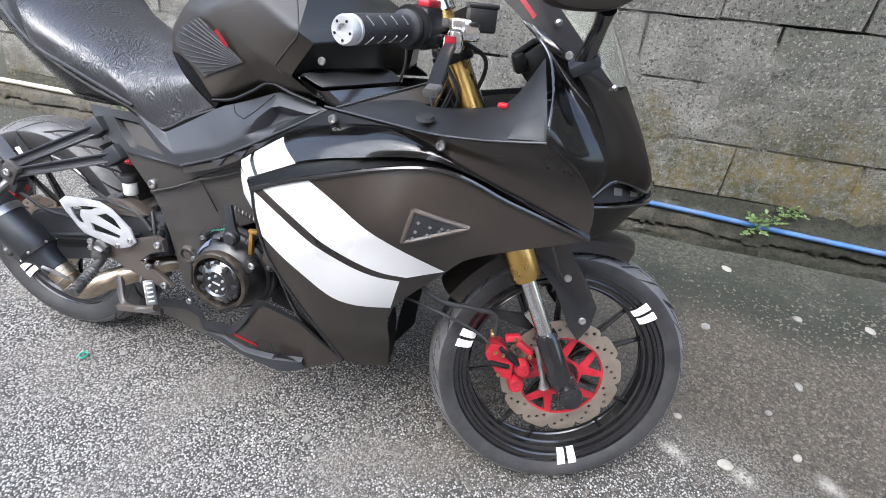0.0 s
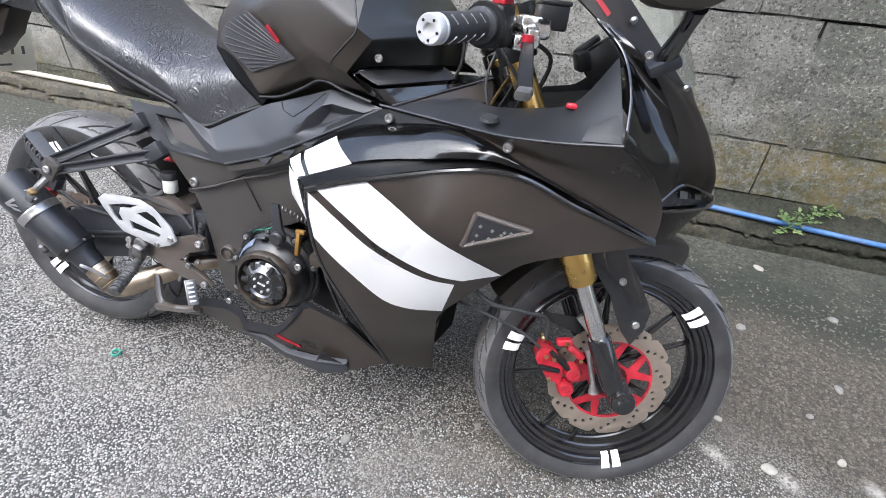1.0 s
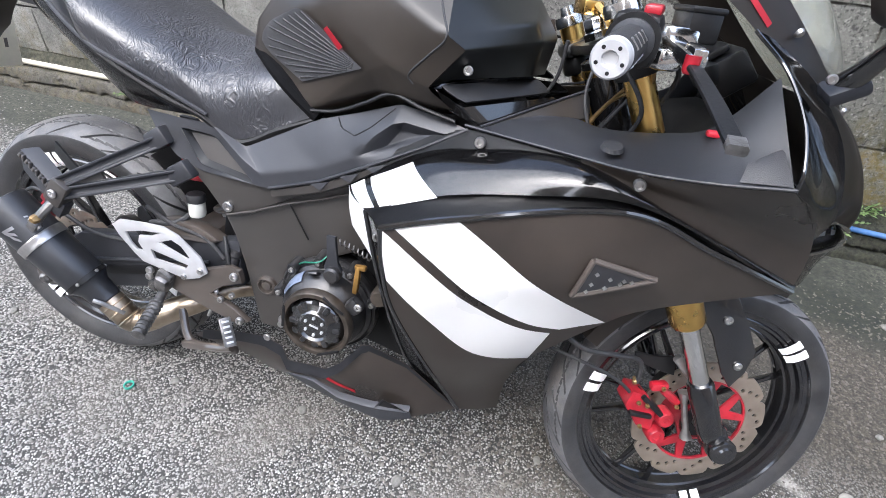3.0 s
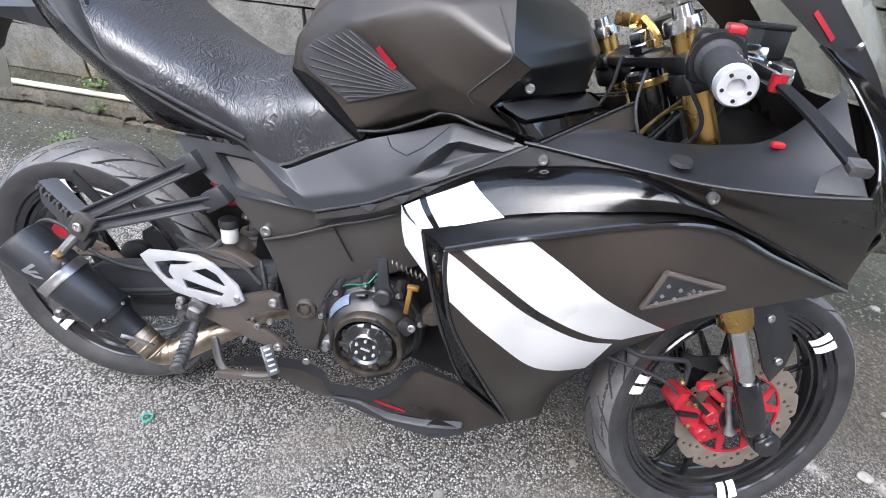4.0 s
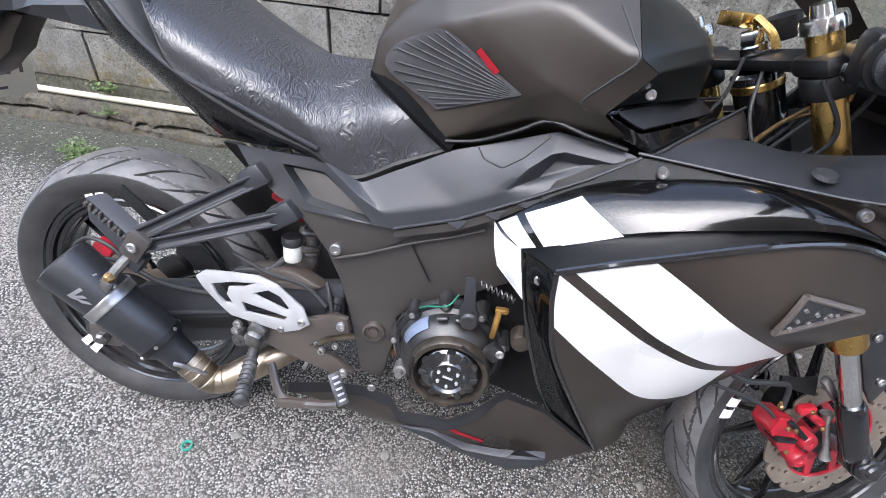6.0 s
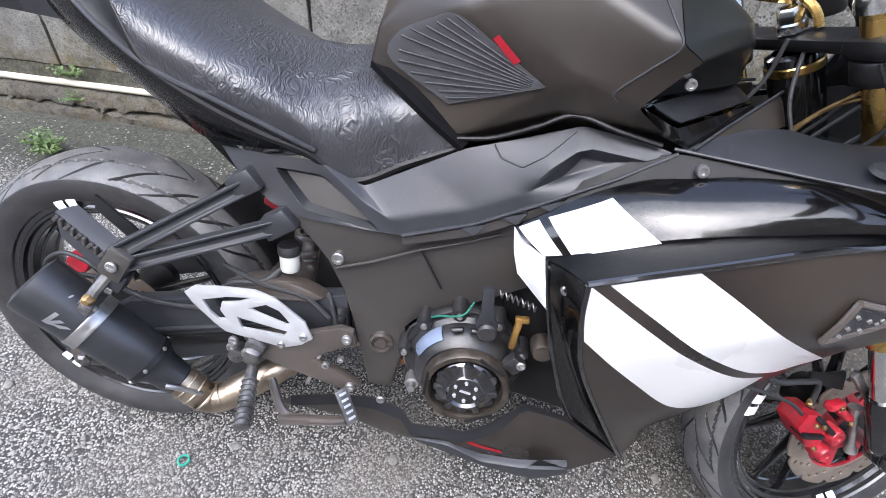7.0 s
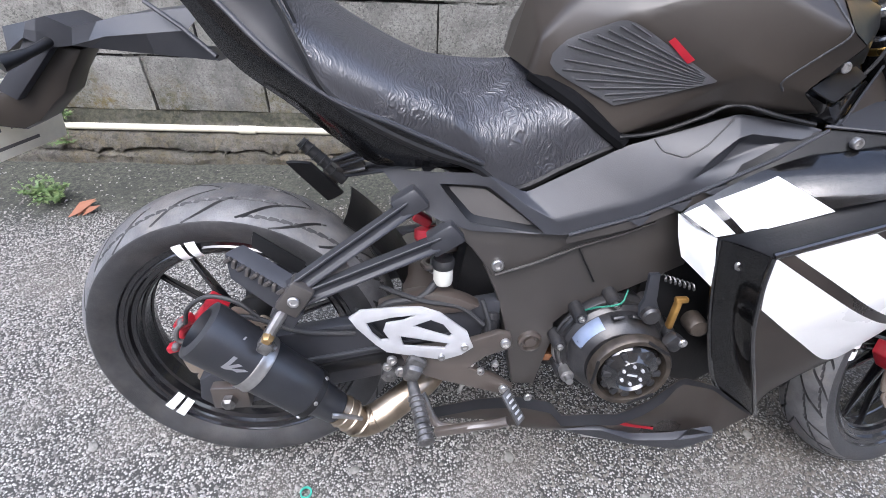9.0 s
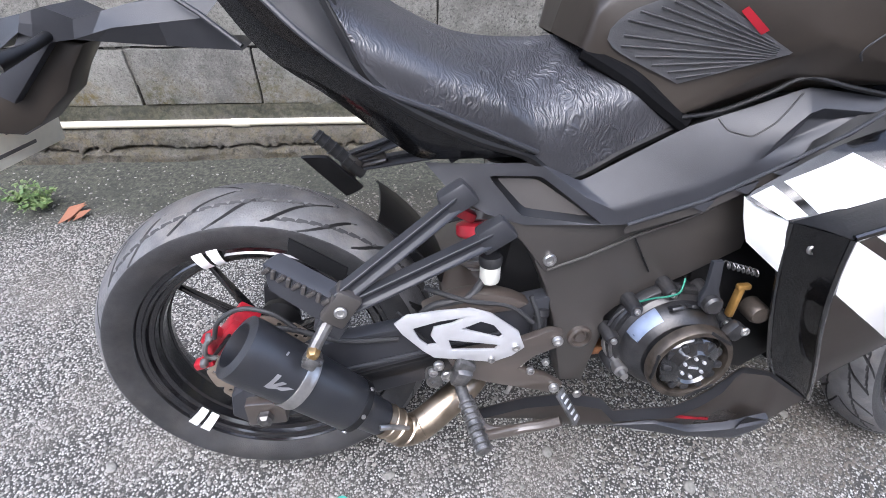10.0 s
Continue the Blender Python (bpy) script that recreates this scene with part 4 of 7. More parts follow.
flute_bm = skin(patch(FOLD, [RIDGE[-1], (1.146, -0.171, 0.908), CREASE[-1]], RIDGE, CREASE, 20, 30, (-0.012, 0.012, -0.006)), 0.004)
both("cowl_flute", flute_bm, GLOSS, "glossy black hollow cheek of the front cowl")
both("cowl_edge", tube(RIDGE, 0.0022, 8, 40), GLOSS, "sharp glossy edge of the cowl")
COWL_MID = [(1.380, 0, 0.675), (1.366, 0, 0.71), (1.338, 0, 0.765), (1.30, 0, 0.83)]
FACE_LOW = [(1.273, -0.177, 0.677), (1.301, -0.150, 0.700), (1.335, -0.115, 0.690), (1.362, -0.084, 0.675), (1.380, 0, 0.675)]
FACE_HIGH = [(1.160, -0.168, 0.902), (1.225, -0.142, 0.860), (1.276, -0.110, 0.832), (1.30, 0, 0.83)]
face_grid = patch(FACE_LOW, FACE_HIGH, CREASE, COWL_MID, 30, 30, (-0.004, 0.002, 0))
face_bm = skin(face_grid, 0.004)
part("nose_cowl", merged(mirrored(face_bm), face_bm), TANKP, moto, "satin black front cowl")
JAW = [(1.275, -0.177, 0.662), (1.318, -0.136, 0.658), (1.366, -0.080, 0.657), (1.386, 0, 0.660)]
fender_in = [(x - 0.02, y + 0.10, z) for x, y, z in ARCH[:4]]
fender_bm = skin(patch(ARCH[:4], fender_in, [ARCH[0], fender_in[0]], [ARCH[3], fender_in[3]], 14, 4), 0.003)
both("inner_fender", fender_bm, MATTE, "dull black inner fender behind the wheel")
chin_bm = skin(patch([(1.281, -0.175, 0.606), (1.318, -0.125, 0.610), (1.345, -0.06, 0.620), (1.355, 0, 0.622)], JAW, [(1.281, -0.175, 0.606), JAW[0]], [(1.355, 0, 0.622), JAW[-1]], 20, 6, (0, 0, 0)), 0.003)
part("chin", merged(mirrored(chin_bm), chin_bm), GLOSS, moto, "glossy lower jaw of the nose")
under_bm = skin(patch([(1.15, -0.12, 0.60), (1.2, 0, 0.59)], [(1.281, -0.173, 0.607), (1.318, -0.123, 0.611), (1.345, -0.058, 0.621), (1.355, 0, 0.623)], [(1.15, -0.12, 0.60), (1.281, -0.173, 0.607)], [(1.2, 0, 0.59), (1.355, 0, 0.623)], 14, 8, (0, 0, 0.03)), 0.003)
part("nose_underside", merged(mirrored(under_bm), under_bm), MATTE, moto, "dark underside of the nose")
# the headlight sits back in the mouth between the cowl and the jaw
for s in (1, -1):
    lens_low = [(x - 0.010, y + 0.010 * (y < 0), z + 0.002) for x, y, z in JAW]
    lens_high = [(x - 0.012, y + 0.012 * (y < 0), z) for x, y, z in FACE_LOW]
    lens_grid = patch(lens_low, lens_high, [lens_low[0], lens_high[0]], [lens_low[-1], lens_high[-1]], 20, 6)
    lens = skin(lens_grid, 0.004)
    lips = [tube(JAW, (0.003, 0.0035, 0.0035), 8, 24), tube(FACE_LOW, (0.003, 0.0032, 0.0032), 8, 24)]
    bits = [skin(lens_grid[2:5, c:c + 3] + np.array((0.002, -0.002, 0)), 0.002) for c in (6, 10, 14)]
    if s < 0:
        lens, lips, bits = mirrored(lens), [mirrored(q) for q in lips], [mirrored(q) for q in bits]
    lamp_ob = part("headlight", lens, LAMP, moto, "narrow smoked headlight")
    for q in lips:
        part("headlight_lip", q, GLOSS, lamp_ob, "glossy black lip round the headlight")
    for q in bits:
        part("reflector", q, STEEL, lamp_ob, "dull silver reflector")
stay_low = [(1.19, -0.186, 0.86), (1.131, -0.169, 0.912), (1.05, -0.157, 0.972), (0.97, -0.142, 1.04)]
stay_high = [(1.276, -0.110, 0.834), (1.218, -0.138, 0.892), (1.135, -0.135, 0.975), (1.05, -0.125, 1.05)]
stay_bm = skin(patch(stay_low, stay_high, [stay_low[0], stay_high[0]], [stay_low[-1], stay_high[-1]], 20, 6, (0.006, -0.006, 0)), 0.004)
stay_tree = bvh(stay_bm)
both("screen_surround", stay_bm, TANKP, "black surround of the windscreen")
glass_bm = skin(patch(stay_high, [(1.307, 0, 0.834), (1.26, 0, 0.915), (1.19, 0, 1.0), (1.1, 0, 1.08)], [stay_high[0], (1.298, -0.06, 0.835), (1.307, 0, 0.834)], [stay_high[-1], (1.085, -0.06, 1.07), (1.1, 0, 1.08)], 16, 10, (0.012, -0.01, 0.01)), 0.003)
screen = part("windscreen", merged(mirrored(glass_bm), glass_bm), SCREEN, moto, "clear plastic windscreen")

# white stripes, laid on the panels
def stripe(tree, low, high, rear, fore, name="white_stripe", material=None, label="white racing stripe film", nu=24, nv=8, parent=None, proud=0.0012):
    g = patch(xz(low), xz(high), xz(rear), xz(fore), nu, nv)
    return part(name, laid(tree, g, proud), material or WHITE, parent or moto, label)


lowA, highA = [(0.747, 0.622), (0.810, 0.584), (0.888, 0.537), (0.954, 0.505), (1.0, 0.494)], [(0.839, 0.651), (0.900, 0.615), (0.962, 0.576), (1.017, 0.542), (1.062, 0.512)]
stripe(main_tree, lowA, highA, [lowA[0], highA[0]], [lowA[-1], highA[-1]], parent=main_fairing)
lowB, highB = [(0.743, 0.532), (0.815, 0.477), (0.886, 0.428), (0.966, 0.412)], [(0.734, 0.612), (0.803, 0.570), (0.880, 0.525), (0.942, 0.496), (0.988, 0.485)]
stripe(main_tree, lowB, highB, [lowB[0], (0.736, 0.57), highB[0]], [lowB[-1], highB[-1]], parent=main_fairing)
lowC, highC = [(0.714, 0.627), (0.802, 0.667)], [(0.686, 0.655), (0.752, 0.694)]
stripe(band_tree, lowC, highC, [lowC[0], highC[0]], [lowC[-1], highC[-1]], nu=24, nv=14, parent=band, proud=0.002)
stripe(band_tree, [(0.685, 0.615), (0.705, 0.623)], [(0.653, 0.634), (0.676, 0.649)], [(0.685, 0.615), (0.653, 0.634)], [(0.705, 0.623), (0.676, 0.649)], nu=6, parent=band)


def indicator():
    """A triangular lamp let into the fairing."""
    tri = [(1.002, 0.578), (1.017, 0.632), (1.096, 0.612)]
    lamp = stripe(main_tree, [tri[0], tri[2]], [tri[1], (1.094, 0.614)], [tri[0], tri[1]], [tri[2], (1.094, 0.614)], "turn_signal", LAMP, "smoked triangular turn signal with small diodes", 12, 8, proud=0.007)
    c = np.mean(tri, 0)
    for a, b in zip(tri, tri[1:] + tri[:1]):
        pts = []
        for k in np.linspace(0, 1, 9):
            q = np.array(a) * (1 - k) + np.array(b) * k
            q = c + (q - c) * 1.07
            pts.append((q[0], main_tree.ray_cast(Vector((q[0], -1, q[1])), Vector((0, 1, 0)))[0].y - 0.006, q[1]))
        part("lamp_rim", tube(pts, 0.0042, 8), SATIN, lamp, "black lamp rim")
    for x, z in ((1.024, 0.614), (1.042, 0.608), (1.06, 0.607), (1.02, 0.598), (1.038, 0.594), (1.056, 0.602), (1.07, 0.606), (1.016, 0.586)):
        y = main_tree.ray_cast(Vector((x, -1, z)), Vector((0, 1, 0)))[0].y
        part("diode", lathe([(0, -0.0095), (0.0028, -0.009), (0.0034, -0.007), (0, -0.007)], 4), STEEL, lamp, "", Matrix.Translation((x, y, z)))


indicator()
bolt("fairing_bolt", (1.045, -0.236, 0.735), 0.0095, moto, STEEL, depth=0.012)
bolt("fairing_bolt", (0.842, -0.172, 0.736), 0.0095, moto, STEEL, depth=0.012)
for at in ((1.274, -0.117, 0.834), (1.178, -0.16, 0.915)):
    part("screen_screw", lathe([(0, -0.005), (0.0045, -0.004), (0.006, 0.0), (0, 0.0)], 14), STEEL, moto, "", Matrix.Translation(at) @ pose(0, 0, 0, 30, 0, 35))
stripe(stay_tree, [(1.115, 0.943), (1.143, 0.916)], [(1.119, 0.948), (1.147, 0.921)], [(1.115, 0.943), (1.119, 0.948)], [(1.143, 0.916), (1.147, 0.921)], "red_mark", REDMARK, "small red mark on the screen surround", 6, 3)
part("rubber_plug", lathe([(0, -0.006), (0.012, -0.005), (0.0145, 0), (0, 0)], 20), GRIP, moto, "round rubber plug", pose(1.008, -0.205, 0.764, -75, 0, 0))


# tank, seat, tail
def centre(x, z):
    return (x, mid(x), z)


TANK = {"A": (0.445, -0.062, 0.800), "T0": (0.455, -0.065, 0.839), "T1": (0.487, -0.068, 0.879), "T2": (0.545, -0.07, 0.93), "B": (0.566, -0.110, 0.729), "E": (0.664, -0.142, 0.803),
        "D": (0.555, -0.110, 0.874), "H": (0.580, -0.116, 0.884), "G": (0.676, -0.128, 0.774), "G2": (0.714, -0.135, 0.773), "I": (0.694, -0.152, 0.818), "J": (0.731, -0.159, 0.806),
        "K": (0.759, -0.162, 0.794), "M": (0.807, -0.173, 0.849), "N": (0.783, -0.177, 0.863), "O": (0.682, -0.138, 0.914), "R": (0.798, -0.152, 0.766), "Bl": (0.575, -0.06, 0.70), "Gl": (0.69, -0.08, 0.74), "Rl": (0.80, -0.09, 0.75),
        "C0": centre(0.435, 0.805), "C1": centre(0.462, 0.90), "C2": centre(0.56, 0.968), "C3": centre(0.68, 0.982), "C5": centre(0.775, 0.968), "N2": (0.775, -0.115, 0.935)}
tank_bm = facets(TANK, ["A B E D", "A D T1 T0", "T1 D T2", "B G E", "D E I H", "E G G2 I", "I G2 J", "J G2 R K", "H I J N O", "J K M N", "B Bl Gl G", "G Gl G2", "G2 Gl Rl R",
                        "T2 D H O", "T2 O C3 C2", "T1 T2 C2 C1", "A T0 C1 C0", "T0 T1 C1", "O N N2", "O N2 C5 C3"], 0.8)
tank_bm = merged(mirrored(tank_bm), tank_bm)
tank_tree = bvh(tank_bm)
tank_ob = part("fuel_tank", tank_bm, TANKP, moto, "black painted fuel tank", sharp=50)
NOSE = {"N": (0.783, -0.178, 0.864), "M": (0.808, -0.174, 0.849), "N2": (0.775, -0.116, 0.936), "C5": centre(0.775, 0.969), "Q1": (0.884, -0.088, 0.886), "Q2": (0.897, -0.082, 0.863), "Q3": (0.889, -0.09, 0.818), "K": (0.76, -0.158, 0.794), "K2": (0.79, -0.14, 0.806), "C4": centre(0.88, 0.915), "Cn": centre(0.915, 0.865), "Cb": centre(0.905, 0.81)}
cover_bm = facets(NOSE, ["N M Q2 Q1", "N Q1 C4 N2", "N2 C4 C5", "M K K2", "M K2 Q3 Q2", "Q1 Q2 Cn C4", "Q2 Q3 Cb Cn"], 0.85)
part("tank_cover", merged(mirrored(cover_bm), cover_bm), NOSEP, tank_ob, "glossy black front cover of the tank", sharp=50)
pad_edge = [(0.472, 0.806), (0.482, 0.836), (0.518, 0.857), (0.552, 0.866), (0.658, 0.803), (0.55, 0.764)]
pad = stripe(tank_tree, [(0.55, 0.765), (0.656, 0.802)], [(0.518, 0.857), (0.552, 0.866), (0.610, 0.833), (0.658, 0.804)], [(0.55, 0.765), (0.472, 0.806), (0.482, 0.838), (0.518, 0.857)], [(0.656, 0.802), (0.657, 0.803), (0.658, 0.804)],
             "knee_pad", PAD, "ribbed grey rubber knee pad", 20, 14, tank_ob, 0.004)


def inside(q, ring):
    """Whether a point lies well within an outline, shrunk a little towards its middle."""
    c = np.mean(ring, 0)
    odd = False
    for a, b in zip(ring, ring[1:] + ring[:1]):
        (x0, z0), (x1, z1) = c + (np.array(a) - c) * 0.97, c + (np.array(b) - c) * 0.97
        if (z0 > q[1]) != (z1 > q[1]) and q[0] < (x1 - x0) * (q[1] - z0) / (z1 - z0) + x0:
            odd = not odd
    return odd


def pad_grooves():
    """Thin dark tubes for the shaded grooves that fan out from the pad's fore corner."""
    c = np.array((0.672, 0.797))
    for a in (np.linspace(148, 202, 16)):
        d = np.array((math.cos(radians(a)), math.sin(radians(a))))
        pts = []
        reach = 0.25
        for t in np.linspace(0.03, reach, 26):
            q = c + d * t + np.array((0, 0.10)) * (t ** 2) * (0.9 if a < 172 else -0.6)
            hit = tank_tree.ray_cast(Vector((q[0], -1, q[1])), Vector((0, 1, 0)))[0]
            if hit and inside(q, pad_edge):
                pts.append((q[0], hit.y - 0.0045, q[1]))
        if len(pts) > 3:
            part("pad_groove", tube(pts, (0.0008, 0.0015, 0.0015), 6), GRIP, pad)


pad_grooves()
stripe(tank_tree, [(0.594, 0.846), (0.620, 0.822)], [(0.600, 0.851), (0.627, 0.827)], [(0.594, 0.846), (0.600, 0.851)], [(0.620, 0.822), (0.627, 0.827)], "red_mark", REDMARK, "small red mark on the knee pad", 6, 3, tank_ob, 0.0065)


def seam(tree, pts, r=0.0016, parent=None, name="panel_seam", material=None, n=40):
    line = []
    for p in spline([(x, 0, z) for x, z in pts], n):
        hit = tree.ray_cast(Vector((p[0], -1, p[2])), Vector((0, 1, 0)))[0]
        if hit:
            line.append((p[0], hit.y - r * 0.3, p[2]))
    return part(name, tube(line, r, 8), material or MATTE, parent or moto)


seam(tank_tree, [(0.757, 0.915), (0.772, 0.885), (0.781, 0.861), (0.758, 0.836), (0.731, 0.808), (0.737, 0.795)], 0.0014, tank_ob, "tank_seam", GRIP)
SCOOP = {"L1": (0.768, -0.154, 0.793), "L2": (0.809, -0.154, 0.774), "L3": (0.925, -0.062, 0.79), "L4": (0.898, -0.055, 0.808), "R2": (0.79, -0.146, 0.765), "S0": (0.836, -0.143, 0.748), "S1": (0.950, -0.045, 0.78), "K": (0.757, -0.154, 0.796), "Q3": (0.889, -0.085, 0.82), "S2": (0.84, -0.08, 0.74)}
both("tank_scoop", facets(SCOOP, ["L1 R2 S0 L2", "L2 S0 S1 L3", "K L1 L4 Q3", "S0 S2 S1"], 0.9), GLOSS, "glossy black scoop below the tank")
both("tank_ledge", facets({"a": (0.772, -0.152, 0.796), "b": (0.810, -0.152, 0.778), "c": (0.922, -0.063, 0.794), "d": (0.896, -0.056, 0.811)}, ["a b c d"], 0.95, 2, 0.004), MATTE, "flat black ledge below the tank cover")
both("scoop_line", tube([(0.836, -0.149, 0.751), (0.905, -0.088, 0.777), (0.977, -0.026, 0.803)], 0.002, 8), PLASTIC, "thin raised edge below the scoop")
both("scoop_panel", facets({"a": (0.836, -0.148, 0.750), "b": (0.977, -0.025, 0.801), "c": (0.985, -0.05, 0.765), "d": (0.912, -0.106, 0.762)}, ["a b c d"], 0.95, 2, 0.003), TANKP, "dark slanting panel between scoop and inner panel")
part("tank_lip", tube([(0.565, -0.108, 0.724), (0.61, -0.112, 0.731), (0.66, -0.122, 0.753), (0.70, -0.128, 0.772), (0.75, -0.142, 0.762), (0.80, -0.149, 0.752)], 0.0032, 8, 30), MATTE, moto, "thin black lower lip of the tank")
bolt("tank_bolt", (0.81, -0.150, 0.822), 0.0085, moto, STEEL)

seat_low = [(0.085, -0.082, 0.972), (0.14, -0.108, 0.886), (0.164, -0.122, 0.838), (0.197, -0.13, 0.780), (0.30, -0.118, 0.72), (0.37, -0.11, 0.692), (0.428, -0.105, 0.655), (0.50, -0.10, 0.684), (0.564, -0.098, 0.712)]
seat_top = [(x, mid(x), z) for x, z in ((0.03, 0.99), (0.11, 0.925), (0.183, 0.868), (0.26, 0.824), (0.318, 0.806), (0.39, 0.80), (0.457, 0.803))]
seat_bm = skin(patch(seat_low, seat_top, [seat_low[0], (0.06, -0.05, 0.99), seat_top[0]], [seat_low[-1], (0.505, -0.085, 0.765), seat_top[-1]], 44, 22, (0, -0.035, 0.018)), 0)
seat_bm = merged(mirrored(seat_bm), seat_bm)
bmesh.ops.remove_doubles(seat_bm, verts=seat_bm.verts[:], dist=0.0005)
bmesh.ops.recalc_face_normals(seat_bm, faces=seat_bm.faces[:])
part("seat", seat_bm, VINYL, moto, "black wrinkled vinyl seat", sharp=70)
part("seat_base", tube([(0.095, -0.078, 0.955), (0.142, -0.102, 0.876), (0.165, -0.116, 0.83), (0.2, -0.124, 0.773), (0.30, -0.113, 0.714), (0.37, -0.104, 0.686), (0.43, -0.098, 0.649), (0.50, -0.094, 0.679), (0.565, -0.09, 0.706)], 0.008, 8, 40), MATTE, moto)
# near-black tubes stand in for the shaded gap between seat and tank
for s in (-1, 1):
    part("tank_gap_shade", tube([(0.452, s * 0.05, 0.796), (0.50, s * 0.085, 0.768), (0.535, s * 0.095, 0.742), (0.575, s * 0.1, 0.714)], 0.012, 8, 20), GAPBLACK, moto)

tail_low = [(-0.055, -0.055, 0.975), (0.024, -0.078, 0.878), (0.074, -0.09, 0.812), (0.141, -0.098, 0.762), (0.218, -0.10, 0.70), (0.253, -0.098, 0.683), (0.382, -0.108, 0.684)]
tail_high = [(-0.02, -0.075, 0.965), (0.069, -0.097, 0.879), (0.128, -0.118, 0.824), (0.195, -0.129, 0.776), (0.266, -0.126, 0.745), (0.33, -0.118, 0.714), (0.384, -0.112, 0.688)]
tail_bm = skin(patch(tail_low, tail_high, [tail_low[0], tail_high[0]], [tail_low[-1], tail_high[-1]], 36, 8, (0, -0.006, 0)), 0.004)
both("tail_panel", tail_bm, GLOSS, "black tail panel below the seat")
for s in (-1, 1):
    part("tail_trim", tube([(x, 2 * mid(x) - y if s > 0 else y, z + 0.002) for x, y, z in tail_high], 0.0036, 8, 50), PLASTIC, moto, "raised edge of the tail panel")

trim_low, trim_high = [(-0.01, -0.08, 0.958), (0.072, -0.098, 0.881), (0.13, -0.119, 0.826), (0.192, -0.128, 0.780)], [(0.09, -0.082, 0.97), (0.14, -0.106, 0.884), (0.163, -0.121, 0.838), (0.194, -0.128, 0.782)]
both("tail_trim_panel", skin(patch(trim_low, trim_high, [trim_low[0], trim_high[0]], [trim_low[-1], trim_high[-1]], 20, 4, (0, 0.004, -0.004)), 0.003), PLASTIC, "satin grey panel between tail and seat")

COVER = {"b1": (0.447, -0.106, 0.645), "u0": (0.52, -0.106, 0.682), "u1": (0.577, -0.108, 0.712), "u2": (0.648, -0.114, 0.735), "pk": (0.715, -0.121, 0.759), "tip": (0.818, -0.147, 0.745),
         "b2": (0.487, -0.135, 0.614), "l1": (0.593, -0.142, 0.645), "l2": (0.654, -0.148, 0.676), "l3": (0.682, -0.148, 0.711), "l4": (0.708, -0.144, 0.733), "m": (0.726, -0.142, 0.738), "r": (0.789, -0.152, 0.733),
         "t0": (0.504, -0.137, 0.593), "t1": (0.596, -0.145, 0.626), "t2": (0.672, -0.150, 0.664), "t3": (0.758, -0.153, 0.709), "i1": (0.698, -0.134, 0.696), "i2": (0.718, -0.130, 0.722), "i3": (0.75, -0.136, 0.722),
         "P1": (0.247, -0.082, 0.673), "P2": (0.32, -0.100, 0.674), "P3": (0.388, -0.108, 0.675), "P4": (0.449, -0.124, 0.631), "w1": (0.274, -0.098, 0.643), "w2": (0.321, -0.115, 0.611), "w3": (0.37, -0.122, 0.595),
         "I1": (0.325, -0.104, 0.659), "I2": (0.368, -0.119, 0.606), "I3": (0.477, -0.133, 0.592), "I4": (0.393, -0.110, 0.657)}
cov_bm = facets(COVER, ["b1 b2 l1 u0", "u0 l1 l2 u1", "u1 l2 l3 u2", "u2 l3 l4 pk", "pk l4 m", "pk m r tip", "b2 t0 t1 l1", "l1 t1 t2 l2", "l2 i1 l3", "l3 i1 i2 l4", "l4 i2 m", "m i2 i3 r", "i1 i3 i2", "l2 t2 t3 i3 i1", "i3 t3 tip r",
                        "P1 w1 I1 P2", "w1 w2 I2 I1", "w2 w3 I2", "w3 t0 I3 I2", "P2 I1 I4 P3", "P3 I4 I3 P4", "P4 I3 t0 b2", "P3 P4 b1", "P4 b2 b1"], 0.9)
both("side_cover", cov_bm, PLASTIC, "satin black folded side cover below the seat")
DISH = {"a": (0.325, -0.103, 0.659), "b": (0.368, -0.118, 0.606), "c": (0.477, -0.132, 0.592), "d": (0.393, -0.109, 0.657), "e": (0.338, -0.095, 0.652), "f": (0.374, -0.108, 0.613), "g": (0.462, -0.120, 0.600), "h": (0.391, -0.099, 0.649)}
# the step is blacker than the cover: shade of the recess in its colour
both("inset_wall", facets(DISH, ["a b f e", "b c g f", "c d h g", "d a e h"], 0.95), MATTE, "dark step round the inset")
both("cover_inset", facets({k: DISH[k] for k in "efgh"}, ["e f g h"], 0.95), FRAMEP, "dull black inset of the side cover")
part("cover_crease", tube([(0.505, -0.140, 0.595), (0.598, -0.148, 0.627), (0.673, -0.153, 0.665), (0.759, -0.156, 0.71), (0.82, -0.151, 0.745)], 0.0026, 8), PLASTIC, moto)
under = {"a": (0.505, -0.137, 0.590), "b": (0.60, -0.146, 0.622), "c": (0.675, -0.150, 0.660), "d": (0.80, -0.150, 0.732), "e": (0.80, -0.148, 0.722), "f": (0.69, -0.150, 0.654), "g": (0.60, -0.145, 0.608), "h": (0.505, -0.134, 0.577)}
part("cover_skirt", facets(under, ["a b g h", "b c f g", "c d e f"], 0.95, 2, 0.003), FRAMEP, moto, "dull black lower strip of the side cover")
for x, y, z, a in ((0.598, -0.149, 0.624, -19), (0.648, -0.153, 0.647, -24), (0.69, -0.155, 0.669, -30)):
    part("cover_fin", facets({"a": (-0.018, 0.0, -0.002), "b": (0.016, 0.0, 0.003), "c": (0.0, -0.003, -0.012), "d": (-0.018, 0.006, -0.002), "e": (0.016, 0.006, 0.003), "f": (0.0, 0.004, -0.012)}, ["a c b", "d e f", "a b e d", "b c f e", "c a d f"], 0.95, 1), PLASTIC, moto, "", pose(x, y, z, 0, a * 0.4, 0))
groove = []
